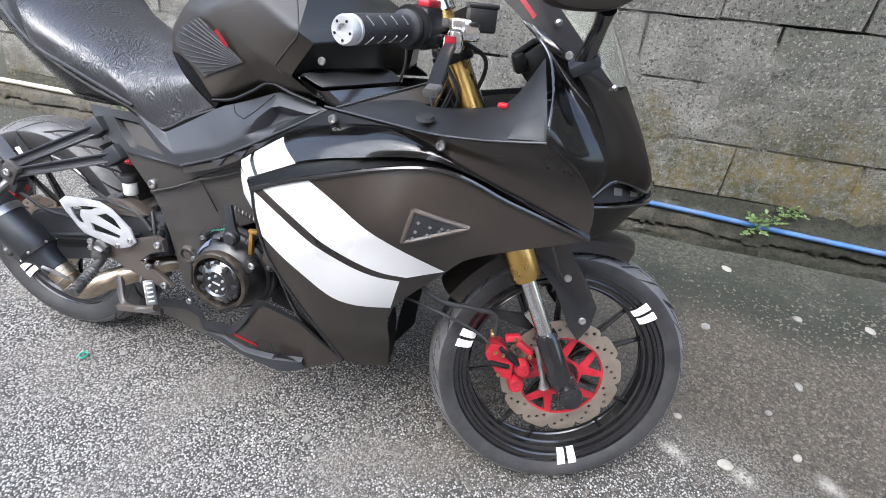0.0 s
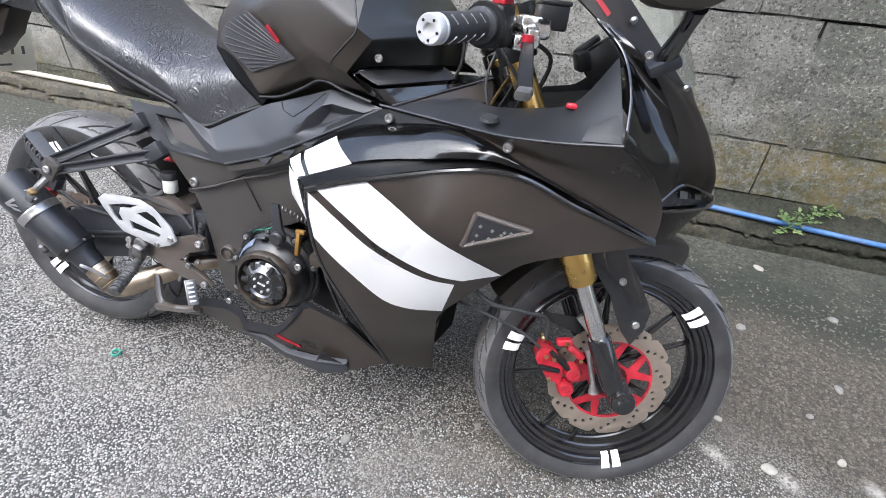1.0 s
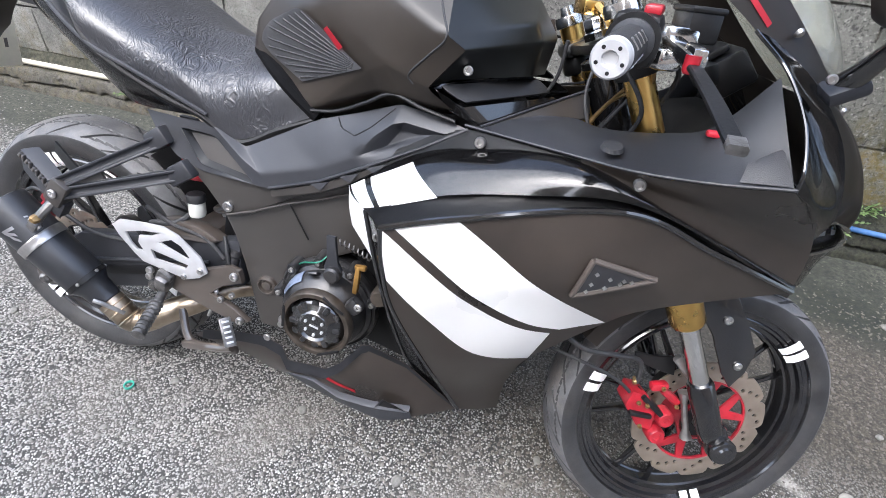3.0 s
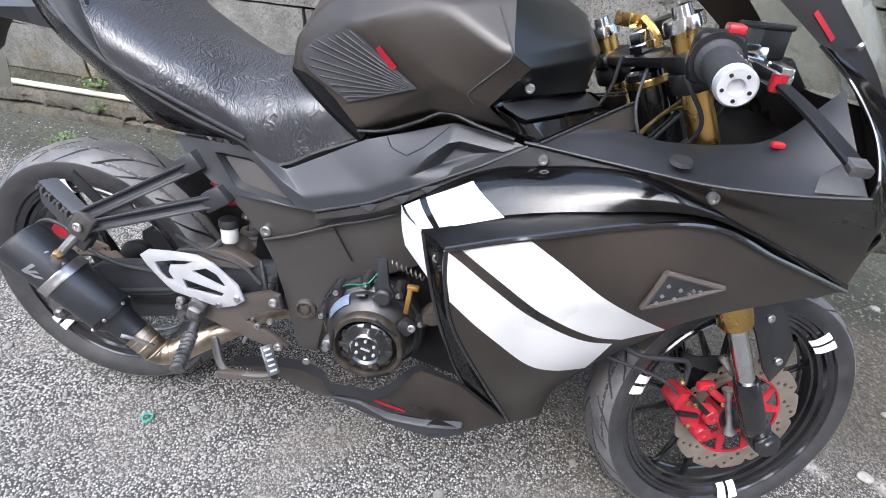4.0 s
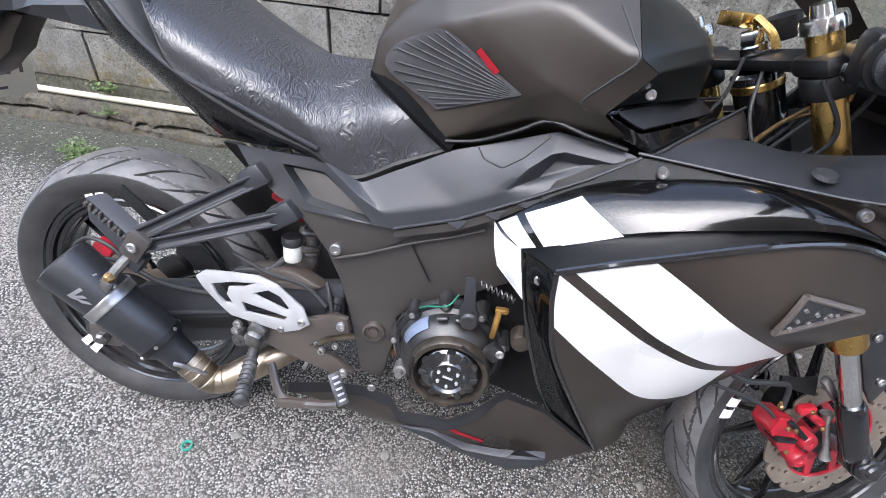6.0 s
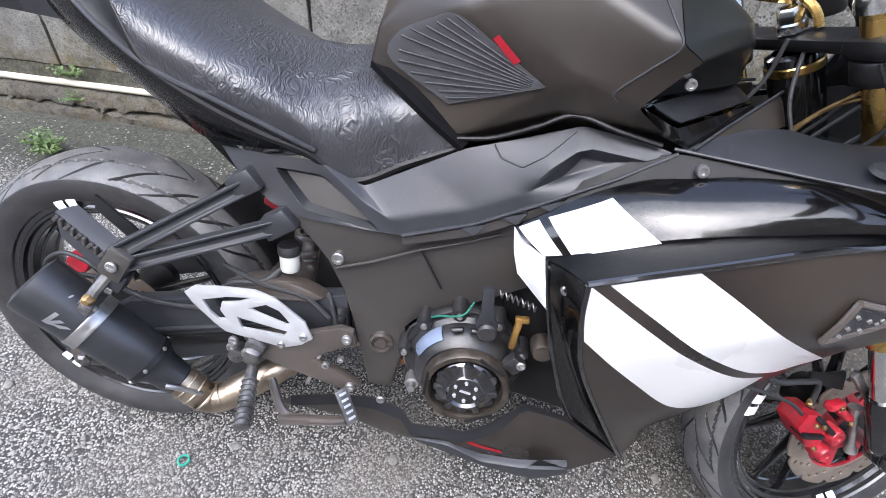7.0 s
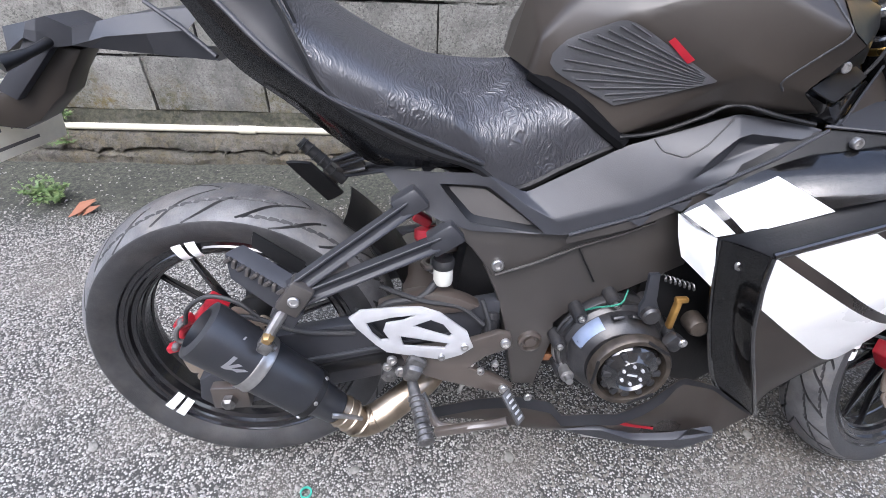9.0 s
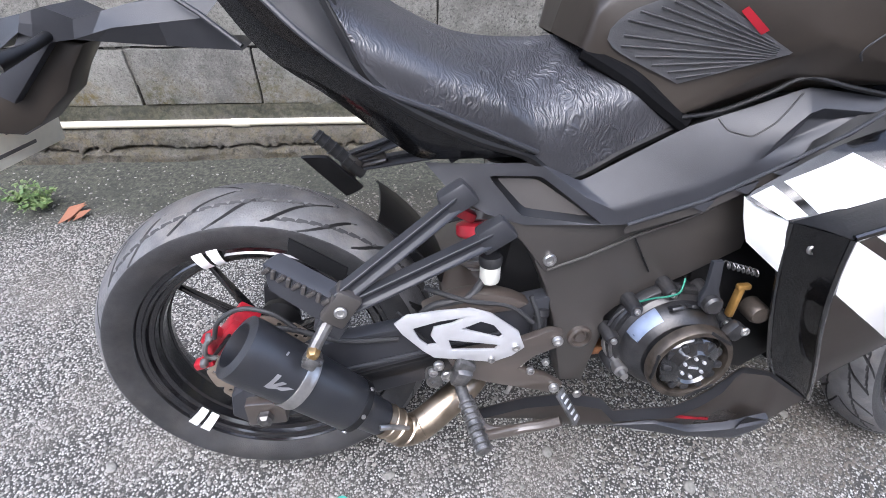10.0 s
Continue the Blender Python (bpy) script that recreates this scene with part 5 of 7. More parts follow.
cover_tree = bvh(facets(COVER, ["b1 b2 l1 u0", "u0 l1 l2 u1", "u1 l2 l3 u2", "u2 l3 l4 pk", "pk l4 m"], 0.9))
for x, z in spline([(0.612, 0.722), (0.622, 0.709), (0.648, 0.704), (0.674, 0.722), (0.706, 0.752)], 24, False):
    hit = cover_tree.ray_cast(Vector((x, -1, z)), Vector((0, 1, 0)))[0]
    if hit:
        groove.append((x, hit.y - 0.0002, z))
part("cover_groove", tube(groove, 0.0011, 6), MATTE, moto)


# chassis and engine
def chassis():
    plate = [(0.385, 0.585), (0.40, 0.53), (0.421, 0.482), (0.438, 0.42), (0.461, 0.30), (0.49, 0.297), (0.497, 0.332), (0.51, 0.389), (0.508, 0.422), (0.524, 0.44), (0.556, 0.457), (0.627, 0.49), (0.70, 0.528), (0.72, 0.68), (0.609, 0.63), (0.488, 0.593)]
    for s in (-1, 1):
        part("frame_plate", sheet([plate], 0.05, 0.006, at_y=-0.112 if s < 0 else 0.14), FRAMEP, moto, "satin black frame side plate")
    over = [(0.345, 0.60), (0.375, 0.568), (0.41, 0.52), (0.45, 0.53), (0.525, 0.574), (0.62, 0.612), (0.70, 0.66), (0.71, 0.69), (0.609, 0.635), (0.488, 0.60)]
    part("frame_cover", sheet([over], 0.02, 0.004, at_y=-0.118), FRAMEP, moto, "satin black frame cover")
    part("frame_step", tube([(0.41, -0.1215, 0.521), (0.463, -0.1215, 0.538), (0.53, -0.1215, 0.566), (0.59, -0.1215, 0.585), (0.636, -0.1215, 0.603)], 0.0022, 8), FRAMEP, moto, "raised edge of the frame cover")
    part("frame_joint", tube([(0.53, -0.1185, 0.564), (0.545, -0.1185, 0.536), (0.563, -0.1185, 0.503)], 0.0016, 8), MATTE, moto)
    part("main_frame", merged(block((0.50, 0.14, 0.16), (0.66, 0, 0.64), (0, -20, 0), bevel=0.02), block((0.16, 0.13, 0.30), (0.44, 0, 0.48), (0, 10, 0), bevel=0.02), block((0.30, 0.10, 0.04), (0.22, 0.04, 0.765), (0, 30, 0), bevel=0.012)), MATTE, moto, "black frame")
    part("under_tray", block((0.24, 0.16, 0.02), (0.31, 0.03, 0.675), (0, 16, 0), bevel=0.006), MATTE, moto)
    bolt("frame_bolt", (0.413, -0.117, 0.536), 0.012, moto, STEEL, depth=0.01)
    part("pivot_cap", lathe([(0, -0.006), (0.008, -0.006), (0.010, -0.002), (0.013, -0.002), (0.015, -0.008), (0.019, -0.006), (0.02, 0), (0, 0)], 24), SATIN, moto, "", Matrix.Translation((0.477, -0.112, 0.388)))
    for y in (-0.112, 0.175):
        part("swingarm_arm", sheet([[(-0.05, 0.325), (-0.055, 0.29), (-0.03, 0.268), (0.10, 0.298), (0.36, 0.358), (0.42, 0.375), (0.42, 0.462), (0.365, 0.453), (0.08, 0.408)]], 0.028, 0.005, at_y=y), PLASTIC, moto, "black swingarm")
        part("swingarm_rib", tube([(-0.02, y - 0.002, 0.335), (0.10, y - 0.002, 0.36), (0.36, y - 0.002, 0.41)], 0.004, 8), PLASTIC, moto)
    part("swingarm_bridge", block((0.09, 0.26, 0.07), (0.32, 0.04, 0.42), (0, -12, 0), bevel=0.015), SATIN, moto)
    hug = lathe([(0.325, -0.075), (0.333, -0.055), (0.337, 0), (0.333, 0.055), (0.325, 0.075)], 20, arc=(18, 52))
    bmesh.ops.solidify(hug, geom=hug.faces[:], thickness=0.003)
    part("rear_mudguard", hug, MATTE, moto, "black rear tyre hugger", Matrix.Translation(REAR_AT))
    part("shock", merged(tube([(0.33, 0.0, 0.40), (0.36, 0.0, 0.64)], 0.018, 14)), STEEL, moto)
    coil = [(0.332 + 0.03 * k / 60 + 0.03 * math.cos(k * 0.63), 0.03 * math.sin(k * 0.63), 0.42 + 0.2 * k / 60) for k in range(61)]
    part("shock_spring", tube(coil, 0.006, 8), SATIN, moto, "black shock spring")


chassis()


def engine():
    part("engine_block", merged(block((0.20, 0.2, 0.13), (0.64, 0.02, 0.42), bevel=0.03), block((0.16, 0.16, 0.16), (0.72, 0.03, 0.5), (0, 35, 0), bevel=0.02), block((0.16, 0.18, 0.10), (0.56, 0.02, 0.46), bevel=0.03)), MATTE, moto, "black engine block")
    e = Matrix.Translation((0.606, 0.004, 0.388)) @ Matrix.Diagonal((0.87, 1, 0.87, 1))
    case = part("clutch_case", lathe([(0, -0.08), (0.094, -0.08), (0.097, -0.125), (0.095, -0.14), (0.088, -0.146), (0.086, -0.158), (0.078, -0.17), (0.066, -0.178), (0, -0.18)], 56), ENGINE, moto, "glossy black clutch case", e)
    part("case_flange", lathe([(0.095, -0.118), (0.103, -0.118), (0.105, -0.122), (0.105, -0.132), (0.102, -0.136), (0.095, -0.136)], 56), ENGINE, case, "", e)
    for a in (18, 60, 98, 134, 172, 210):
        x, z = 0.606 + 0.09 * math.cos(radians(a)), 0.388 + 0.09 * math.sin(radians(a))
        part("bolt_boss", lathe([(0, -0.145), (0.009, -0.145), (0.011, -0.14), (0.012, -0.11), (0, -0.11)], 16), ENGINE, case, "", Matrix.Translation((x, 0, z)))
        bolt("case_bolt", (x, -0.144, z), 0.0062, case, STEEL, depth=0.008)
    # a pale bluish arc laid on the case's rounded upper edge
    pale_arc = lathe([(0.0795, -0.171), (0.0865, -0.161), (0.0885, -0.149)], 10, arc=(118, 158))
    bmesh.ops.solidify(pale_arc, geom=pale_arc.faces[:], thickness=-0.0012)
    part("case_arc", pale_arc, SLATE, case, "pale bluish arc on the case", e)
    for a in (100, 80):
        part("case_rib", block((0.006, 0.03, 0.02), (0, 0, 0), bevel=0.002), ENGINE, case, "", e @ pose(0, 0, 0, 0, -a, 0) @ pose(0.086, -0.158, 0, 0, 0, 35))
    c = Matrix.Translation((0.612, 0, 0.39)) @ Matrix.Diagonal((0.88, 1, 0.88, 1))
    ring = part("clutch_ring", lathe([(0.0585, -0.186), (0.0585, -0.196), (0.0605, -0.2), (0.0685, -0.2), (0.0715, -0.196), (0.072, -0.184)], 56), IRONDARK, moto, "worn dark clutch cover ring", c)
    for a in (55, 175, 295):
        part("ring_slot", block((0.006, 0.004, 0.05), (0, 0, 0), bevel=0.0018), MATTE, ring, "", c @ pose(0, 0, 0, 0, -a, 0) @ pose(0.0645, -0.1995, 0))
    part("ring_ear", block((0.028, 0.02, 0.028), (0.675, -0.182, 0.434), (0, 40, 0), bevel=0.008), ENGINE, ring)
    cover = part("clutch_cover", lathe([(0.058, -0.175), (0.057, -0.188), (0.052, -0.195), (0.046, -0.199), (0.036, -0.203), (0.031, -0.207), (0.027, -0.203), (0.0, -0.202)], 48), GLOSS, moto, "glossy black clutch cover with bright bolts", c)
    for k in range(6):
        a = k * math.pi / 3 + 0.5
        part("cover_scallop", lathe([(0, -0.199), (0.0075, -0.199), (0.009, -0.195), (0, -0.19)], 14), ENGINE, cover, "", c @ Matrix.Translation((0.0455 * math.cos(a), 0, 0.0455 * math.sin(a))))
        part("cover_bolt", lathe([(0, -0.2065), (0.0024, -0.206), (0.0032, -0.203), (0.0032, -0.2), (0, -0.2)], 12), ALU, cover, "", c @ Matrix.Translation((0.019 * math.cos(a), 0, 0.019 * math.sin(a))))
        part("cover_lug", block((0.011, 0.008, 0.017), (0.043 * math.cos(a + 0.5), -0.199, 0.043 * math.sin(a + 0.5)), (0, -math.degrees(a + 0.5) + 90, 0), bevel=0.003), ENGINE, cover, "", c)
    part("cover_mark", block((0.018, 0.001, 0.004), (0, -0.2035, 0), (0, 15, 0), bevel=0), ALU, cover, "pale worn mark", c)
    part("clutch_arm", sheet([[(0.621, 0.545), (0.633, 0.545), (0.638, 0.50), (0.645, 0.485), (0.635, 0.47), (0.62, 0.474), (0.617, 0.49), (0.622, 0.505)]], 0.008, 0.0015, at_y=-0.172), PLASTIC, moto, "grey clutch release arm")
    part("arm_pivot", lathe([(0, -0.184), (0.011, -0.184), (0.014, -0.18), (0.014, -0.165), (0, -0.165)], 20), ENGINE, moto, "", Matrix.Translation((0.632, 0, 0.48)))
    part("clutch_spring", tube([(0.64 + 0.0011 * k, -0.168 + 0.0048 * math.cos(k * 0.9), 0.54 - 0.0004 * k + 0.0048 * math.sin(k * 0.9)) for k in range(50)], 0.0013, 6), IRON, moto, "small return spring")
    part("cable_bracket", merged(block((0.009, 0.012, 0.05), (0.672, -0.168, 0.475), (0, 6, 0), bevel=0.003), block((0.02, 0.010, 0.009), (0.678, -0.168, 0.5), bevel=0.003)), BRASS, moto, "tarnished brass cable bracket")
    bolt("bracket_bolt", (0.684, -0.19, 0.438), 0.0085, moto, STEEL)
    part("oil_cap", lathe([(0, -0.178), (0.013, -0.178), (0.016, -0.172), (0.016, -0.15), (0, -0.15)], 20), IRONDARK, moto, "dull metal oil filler cap", Matrix.Translation((0.713, 0, 0.452)))
    part("wire", tube([(0.545, -0.125, 0.452), (0.565, -0.14, 0.47), (0.585, -0.148, 0.478), (0.60, -0.148, 0.484), (0.612, -0.135, 0.497)], 0.0015, 8, 24), GREENWIRE, moto, "green wire")
    part("black_wire", tube([(0.515, -0.12, 0.40), (0.522, -0.125, 0.43), (0.54, -0.125, 0.448), (0.56, -0.12, 0.455)], 0.0025, 8, 24), GRIP, moto)
    part("oil_union", merged(lathe([(0, -0.17), (0.006, -0.17), (0.007, -0.16), (0.011, -0.158), (0.011, -0.14), (0.008, -0.138), (0.008, -0.11), (0, -0.11)], 12)), STEEL, moto, "steel oil union", Matrix.Translation((0.532, 0, 0.35)))
    part("union_elbow", tube([(0.532, -0.125, 0.35), (0.52, -0.12, 0.375), (0.535, -0.11, 0.40)], 0.008, 10, 12), STEEL, moto)
    part("engine_mount", block((0.06, 0.03, 0.016), (0.505, -0.08, 0.335), bevel=0.004), BROWN, moto, "rusty engine mount")
    for k in range(5):
        part("cooling_fin", block((0.15, 0.17, 0.004), (0, 0, 0), bevel=0.001), MATTE, moto, "", pose(0.735, 0.03, 0.52, 0, 35, 0) @ Matrix.Translation((0, 0, -0.03 + 0.018 * k)))


engine()


def exhaust():
    f, r = Vector((0.134, -0.166, 0.342)), Vector((0.000, -0.182, 0.484))
    d = (r - f).normalized()
    m = Matrix.Translation(f) @ d.to_track_quat("Y", "Z").to_matrix().to_4x4()
    n = (r - f).length
    can = part("muffler", lathe([(0.022, -0.05), (0.0255, -0.046), (0.028, -0.012), (0.036, 0.0), (0.0385, 0.004), (0.0395, 0.05), (0.0435, n - 0.01), (0.0425, n), (0.03, n + 0.004), (0.026, n - 0.02), (0.026, n - 0.09), (0, n - 0.09)], 48), MUFF, moto, "matte black muffler can", m)
    part("muffler_collar", lathe([(0.037, 0.001), (0.0392, 0.002), (0.0396, 0.012), (0.037, 0.013)], 48), MATTE, can, "", m)
    for k in range(6):
        a = k * math.pi / 3 + 0.4
        part("rivet", lathe([(0, -0.003), (0.003, -0.002), (0.0035, 0), (0, 0)], 8), STEEL, can, "", m @ pose(0, 0, 0, 0, math.degrees(a), 0) @ pose(0.0392, 0.007, 0, 0, 0, 90))
    part("muffler_band", lathe([(0.041, 0.098), (0.0432, 0.097), (0.0438, 0.099), (0.0432, 0.102), (0.0432, 0.110), (0.0438, 0.113), (0.0432, 0.115), (0.041, 0.114)], 48), STEEL, can, "worn steel muffler band", m)
    # bold slanting logo bars near the band, and a few scratches
    def wrapped(y0, a0, y1, a1, w):
        rows = []
        for u in np.linspace(0, 1, 7):
            y, a = y0 + (y1 - y0) * u, radians(a0 + (a1 - a0) * u)
            rows.append([((0.0398 + 0.0215 * q) * math.cos(a), q, (0.0398 + 0.0215 * q) * math.sin(a)) for q in (y - w, y + w)])
        return skin(rows, 0.0006)
    for bar in ((0.122, 8, 0.150, 26, 0.0034), (0.134, 4, 0.150, 26, 0.0034), (0.146, -4, 0.150, 26, 0.003), (0.122, 8, 0.134, 20, 0.003), (0.03, 50, 0.031, 56, 0.0012), (0.037, 50, 0.039, 54, 0.001), (0.045, 50, 0.046, 53, 0.001), (0.148, -44, 0.150, -36, 0.0014)):
        part("can_mark", wrapped(*bar), ALU, can, "pale logo and scratch mark on the can", m @ Matrix.Rotation(radians(-158), 4, "Y"))
    part("band_clamp", merged(block((0.018, 0.016, 0.02), (0, 0, 0), bevel=0.004), tube([(-0.012, 0, 0.004), (0.012, 0, 0.004)], 0.0055, 10)), IRON, can, "worn band clamp", Matrix.Translation((0.090, -0.206, 0.470)) @ pose(0, 0, 0, 0, 40, 0))
    part("muffler_strap", tube([(0.086, -0.204, 0.466), (0.098, -0.196, 0.488), (0.116, -0.178, 0.512)], (0.009, 0.008, 0.009), 10, 10), IRON, moto, "steel muffler hanger")
    part("hanger_bolt", lathe([(0, -0.010), (0.005, -0.010), (0.008, -0.007), (0.009, 0.0), (0, 0)], 6), DULLGOLD, moto, "brass-stained bolt", Matrix.Translation((0.094, -0.203, 0.482)))
    p0 = f - d * 0.05
    part("exhaust_pipe", tube([tuple(p0), tuple(p0 - d * 0.02), (0.198, -0.15, 0.262), (0.225, -0.143, 0.262), (0.262, -0.130, 0.282), (0.31, -0.10, 0.30), (0.37, -0.03, 0.31), (0.5, 0.03, 0.30)], (0.025, 0.0245, 0.024, 0.0225, 0.0215, 0.0215, 0.0215), 20, 50), HEADER, moto, "heat-stained steel exhaust pipe")
    for x in (0.0, 0.02, 0.045):
        part("weld_ring", lathe([(0.0245, 0.0), (0.0268, 0.002), (0.0245, 0.004)], 24), HEADER, moto, "", Matrix.Translation(p0 - d * (0.012 + x * 0.8)) @ d.to_track_quat("Y", "Z").to_matrix().to_4x4())
    bend = spline([tuple(p0 - d * 0.02), (0.198, -0.15, 0.262), (0.225, -0.143, 0.262), (0.262, -0.130, 0.282)], 12)
    for k in (3, 5, 7, 9):
        way = Vector(bend[k + 1] - bend[k - 1]).normalized()
        part("weld_ring", lathe([(0.0232, -0.002), (0.0252, 0.0), (0.0232, 0.002)], 24), HEADER, moto, "", Matrix.Translation(bend[k]) @ way.to_track_quat("Y", "Z").to_matrix().to_4x4())
    part("pipe_spring", tube([(0.165, -0.195, 0.325), (0.18, -0.19, 0.318), (0.205, -0.172, 0.292)], 0.004, 8, 12), STEEL, moto, "spring hook")


exhaust()


def rear_brake():
    rc = Vector(REAR_AT)
    cal = part("rear_caliper", merged(block((0.024, 0.036, 0.075), (-0.048, -0.062, 0.414), (0, 42, 0), bevel=0.004), block((0.018, 0.024, 0.046), (-0.078, -0.068, 0.390), (0, 30, 0), bevel=0.003),
                                      block((0.034, 0.022, 0.022), (-0.014, -0.075, 0.452), (0, 38, 0), bevel=0.004), block((0.036, 0.03, 0.034), (-0.040, -0.08, 0.362), (0, 12, 0), bevel=0.004),
                                      block((0.014, 0.02, 0.03), (-0.068, -0.08, 0.422), (0, 60, 0), bevel=0.003), block((0.012, 0.018, 0.03), (-0.09, -0.078, 0.372), (0, 75, 0), bevel=0.003)), RED, moto, "red rear brake caliper")
    for k in range(3):
        part("caliper_rib", block((0.004, 0.005, 0.03), (-0.052 + 0.011 * k, -0.097, 0.360 + 0.004 * k), (0, 14, 0), bevel=0.0012), RED, cal)
    part("hose_loop", tube([(-0.06, -0.095, 0.43), (-0.045, -0.105, 0.465), (-0.01, -0.11, 0.488), (0.03, -0.115, 0.48), (0.06, -0.12, 0.455)], 0.0035, 8, 24), GRIP, moto, "black brake hose")
    part("caliper_gap", block((0.005, 0.03, 0.06), (-0.062, -0.072, 0.4), (0, 40, 0), bevel=0.002), MATTE, cal)
    for x, z in ((-0.088, 0.378), (-0.07, 0.425), (-0.055, 0.385)):
        part("caliper_pin", lathe([(0, -0.010), (0.004, -0.010), (0.006, -0.006), (0.007, 0), (0, 0)], 12), IRON, cal, "", Matrix.Translation((x, -0.084, z)))
    part("banjo", tube([(-0.064, -0.092, 0.43), (-0.075, -0.096, 0.418), (-0.078, -0.096, 0.40), (-0.066, -0.094, 0.392)], 0.0038, 8, 16), IRON, cal, "worn hose union")
    part("rear_brake_hose", tube([(-0.04, -0.11, 0.42), (0.0, -0.12, 0.455), (0.05, -0.12, 0.455), (0.12, -0.125, 0.43), (0.2, -0.12, 0.42)], 0.004, 8, 30), GRIP, moto, "black brake hose")
    part("axle_block", block((0.06, 0.03, 0.045), (-0.005, -0.115, 0.303), bevel=0.006), SATIN, moto)
    part("rear_axle_nut", lathe([(0, -0.014), (0.007, -0.014), (0.012, -0.010), (0.012, 0), (0, 0)], 6), IRON, moto, "", Matrix.Translation((-0.005, -0.132, 0.303)))
    part("brake_reservoir", lathe([(0, 0.0), (0.0135, 0.0), (0.0148, 0.004), (0.0148, 0.026), (0.0135, 0.028), (0, 0.028)], 28), RESV, moto, "milky brake fluid reservoir", pose(0.335, -0.098, 0.495, 90, 0, 0))
    part("reservoir_cap", lathe([(0, 0.0), (0.016, 0.0), (0.0168, 0.003), (0.0168, 0.012), (0.015, 0.015), (0, 0.015)], 24), GRIP, moto, "black reservoir cap", pose(0.335, -0.098, 0.523, 90, 0, 0))
    part("reservoir_hose", tube([(0.325, -0.1, 0.497), (0.30, -0.115, 0.48), (0.25, -0.115, 0.47), (0.225, -0.11, 0.44)], 0.006, 10, 20), GRIP, moto, "black rubber hose")
    part("shock_cap", lathe([(0.012, 0.0), (0.026, 0.0), (0.029, 0.004), (0.029, 0.018), (0.02, 0.022), (0.012, 0.022)], 20), RED, moto, "red anodised spring collar", pose(0.322, -0.055, 0.545, 70, 0, 0))
    part("shock_cap", block((0.03, 0.02, 0.016), (0.305, -0.06, 0.585), (0, 30, 0), bevel=0.005), RED, moto)
    part("brake_cylinder_guard", sheet([[(0.245, 0.462), (0.285, 0.478), (0.33, 0.48), (0.368, 0.468), (0.37, 0.458), (0.26, 0.454)]], 0.03, 0.006, at_y=-0.12, smooth=(0,)), SATIN, moto)


rear_brake()


def footrests():
    heel = [(0.196, 0.470), (0.212, 0.482), (0.257, 0.485), (0.299, 0.485), (0.327, 0.474), (0.368, 0.438), (0.378, 0.409), (0.361, 0.396), (0.334, 0.387), (0.248, 0.406), (0.233, 0.420), (0.206, 0.452)]
    holes = [[(0.218, 0.461), (0.255, 0.470), (0.298, 0.474), (0.274, 0.462), (0.249, 0.458), (0.245, 0.445), (0.254, 0.428), (0.239, 0.427), (0.227, 0.440)],
             [(0.285, 0.453), (0.314, 0.464), (0.333, 0.455), (0.348, 0.434), (0.342, 0.429), (0.302, 0.445)], [(0.267, 0.436), (0.344, 0.418), (0.336, 0.408), (0.273, 0.415)]]
    hp = part("heel_guard", sheet([heel] + holes, 0.005, 0.001, at_y=-0.15), ALU, moto, "silver aluminium heel guard with cut-outs")
    bolt("guard_bolt", (0.366, -0.15, 0.411), 0.008, hp, STEEL)
    bolt("guard_bolt", (0.331, -0.15, 0.392), 0.007, hp, STEEL)
    part("footrest_hanger", sheet([[(0.27, 0.395), (0.30, 0.40), (0.36, 0.405), (0.42, 0.425), (0.436, 0.42), (0.44, 0.40), (0.40, 0.385), (0.37, 0.36), (0.42, 0.335), (0.445, 0.315), (0.43, 0.305), (0.33, 0.34), (0.285, 0.36)]], 0.014, 0.003, at_y=-0.142), SATIN, moto, "black footrest hanger")
    for x, z in ((0.43, 0.411), (0.434, 0.316), (0.255, 0.385)):
        bolt("hanger_bolt", (x, -0.143, z), 0.010, moto, STEEL, depth=0.01)
    peg = part("footrest", tube([(0.284, -0.148, 0.352), (0.290, -0.18, 0.341), (0.304, -0.25, 0.32)], (0.008, 0.0105, 0.0105), 12, 12), IRON, moto, "worn knurled steel footrest")
    for k in range(9):
        t = k / 8
        part("knurl", lathe([(0.0100, -0.0022), (0.0128, -0.001), (0.0128, 0.001), (0.0100, 0.0022)], 9), IRON, peg, "", Matrix.Translation((0.2905 + 0.013 * t, -0.182 - 0.066 * t, 0.3405 - 0.0195 * t)) @ pose(0, 0, 0, 17, 0, 10))
    part("footrest_joint", merged(block((0.026, 0.03, 0.036), (0.287, -0.15, 0.37), (15, 20, 0), bevel=0.007), block((0.03, 0.016, 0.02), (0.292, -0.152, 0.385), (0, 30, 0), bevel=0.005)), IRON, moto)
    part("brake_pedal", merged(tube([(0.30, -0.13, 0.30), (0.33, -0.155, 0.25), (0.40, -0.17, 0.262), (0.438, -0.18, 0.28)], 0.008, 10, 24), block((0.12, 0.012, 0.016), (0.38, -0.166, 0.255), (0, -8, 0), bevel=0.004)), SATIN, moto, "black brake pedal arm")
    tm = Matrix.Translation((0.440, -0.192, 0.324)) @ Vector((0.022, -0.02, -0.038)).to_track_quat("Z", "Y").to_matrix().to_4x4()
    tread = part("pedal_tread", block((0.021, 0.005, 0.054), (0, 0, 0), bevel=0.002), IRON, moto, "slotted worn pedal tread", tm)
    for k in range(5):
        part("tread_slot", block((0.012, 0.007, 0.0038), (0, 0, 0), bevel=0.0008), ALU, tread, "", tm @ Matrix.Translation((0, 0, -0.019 + 0.0095 * k)))
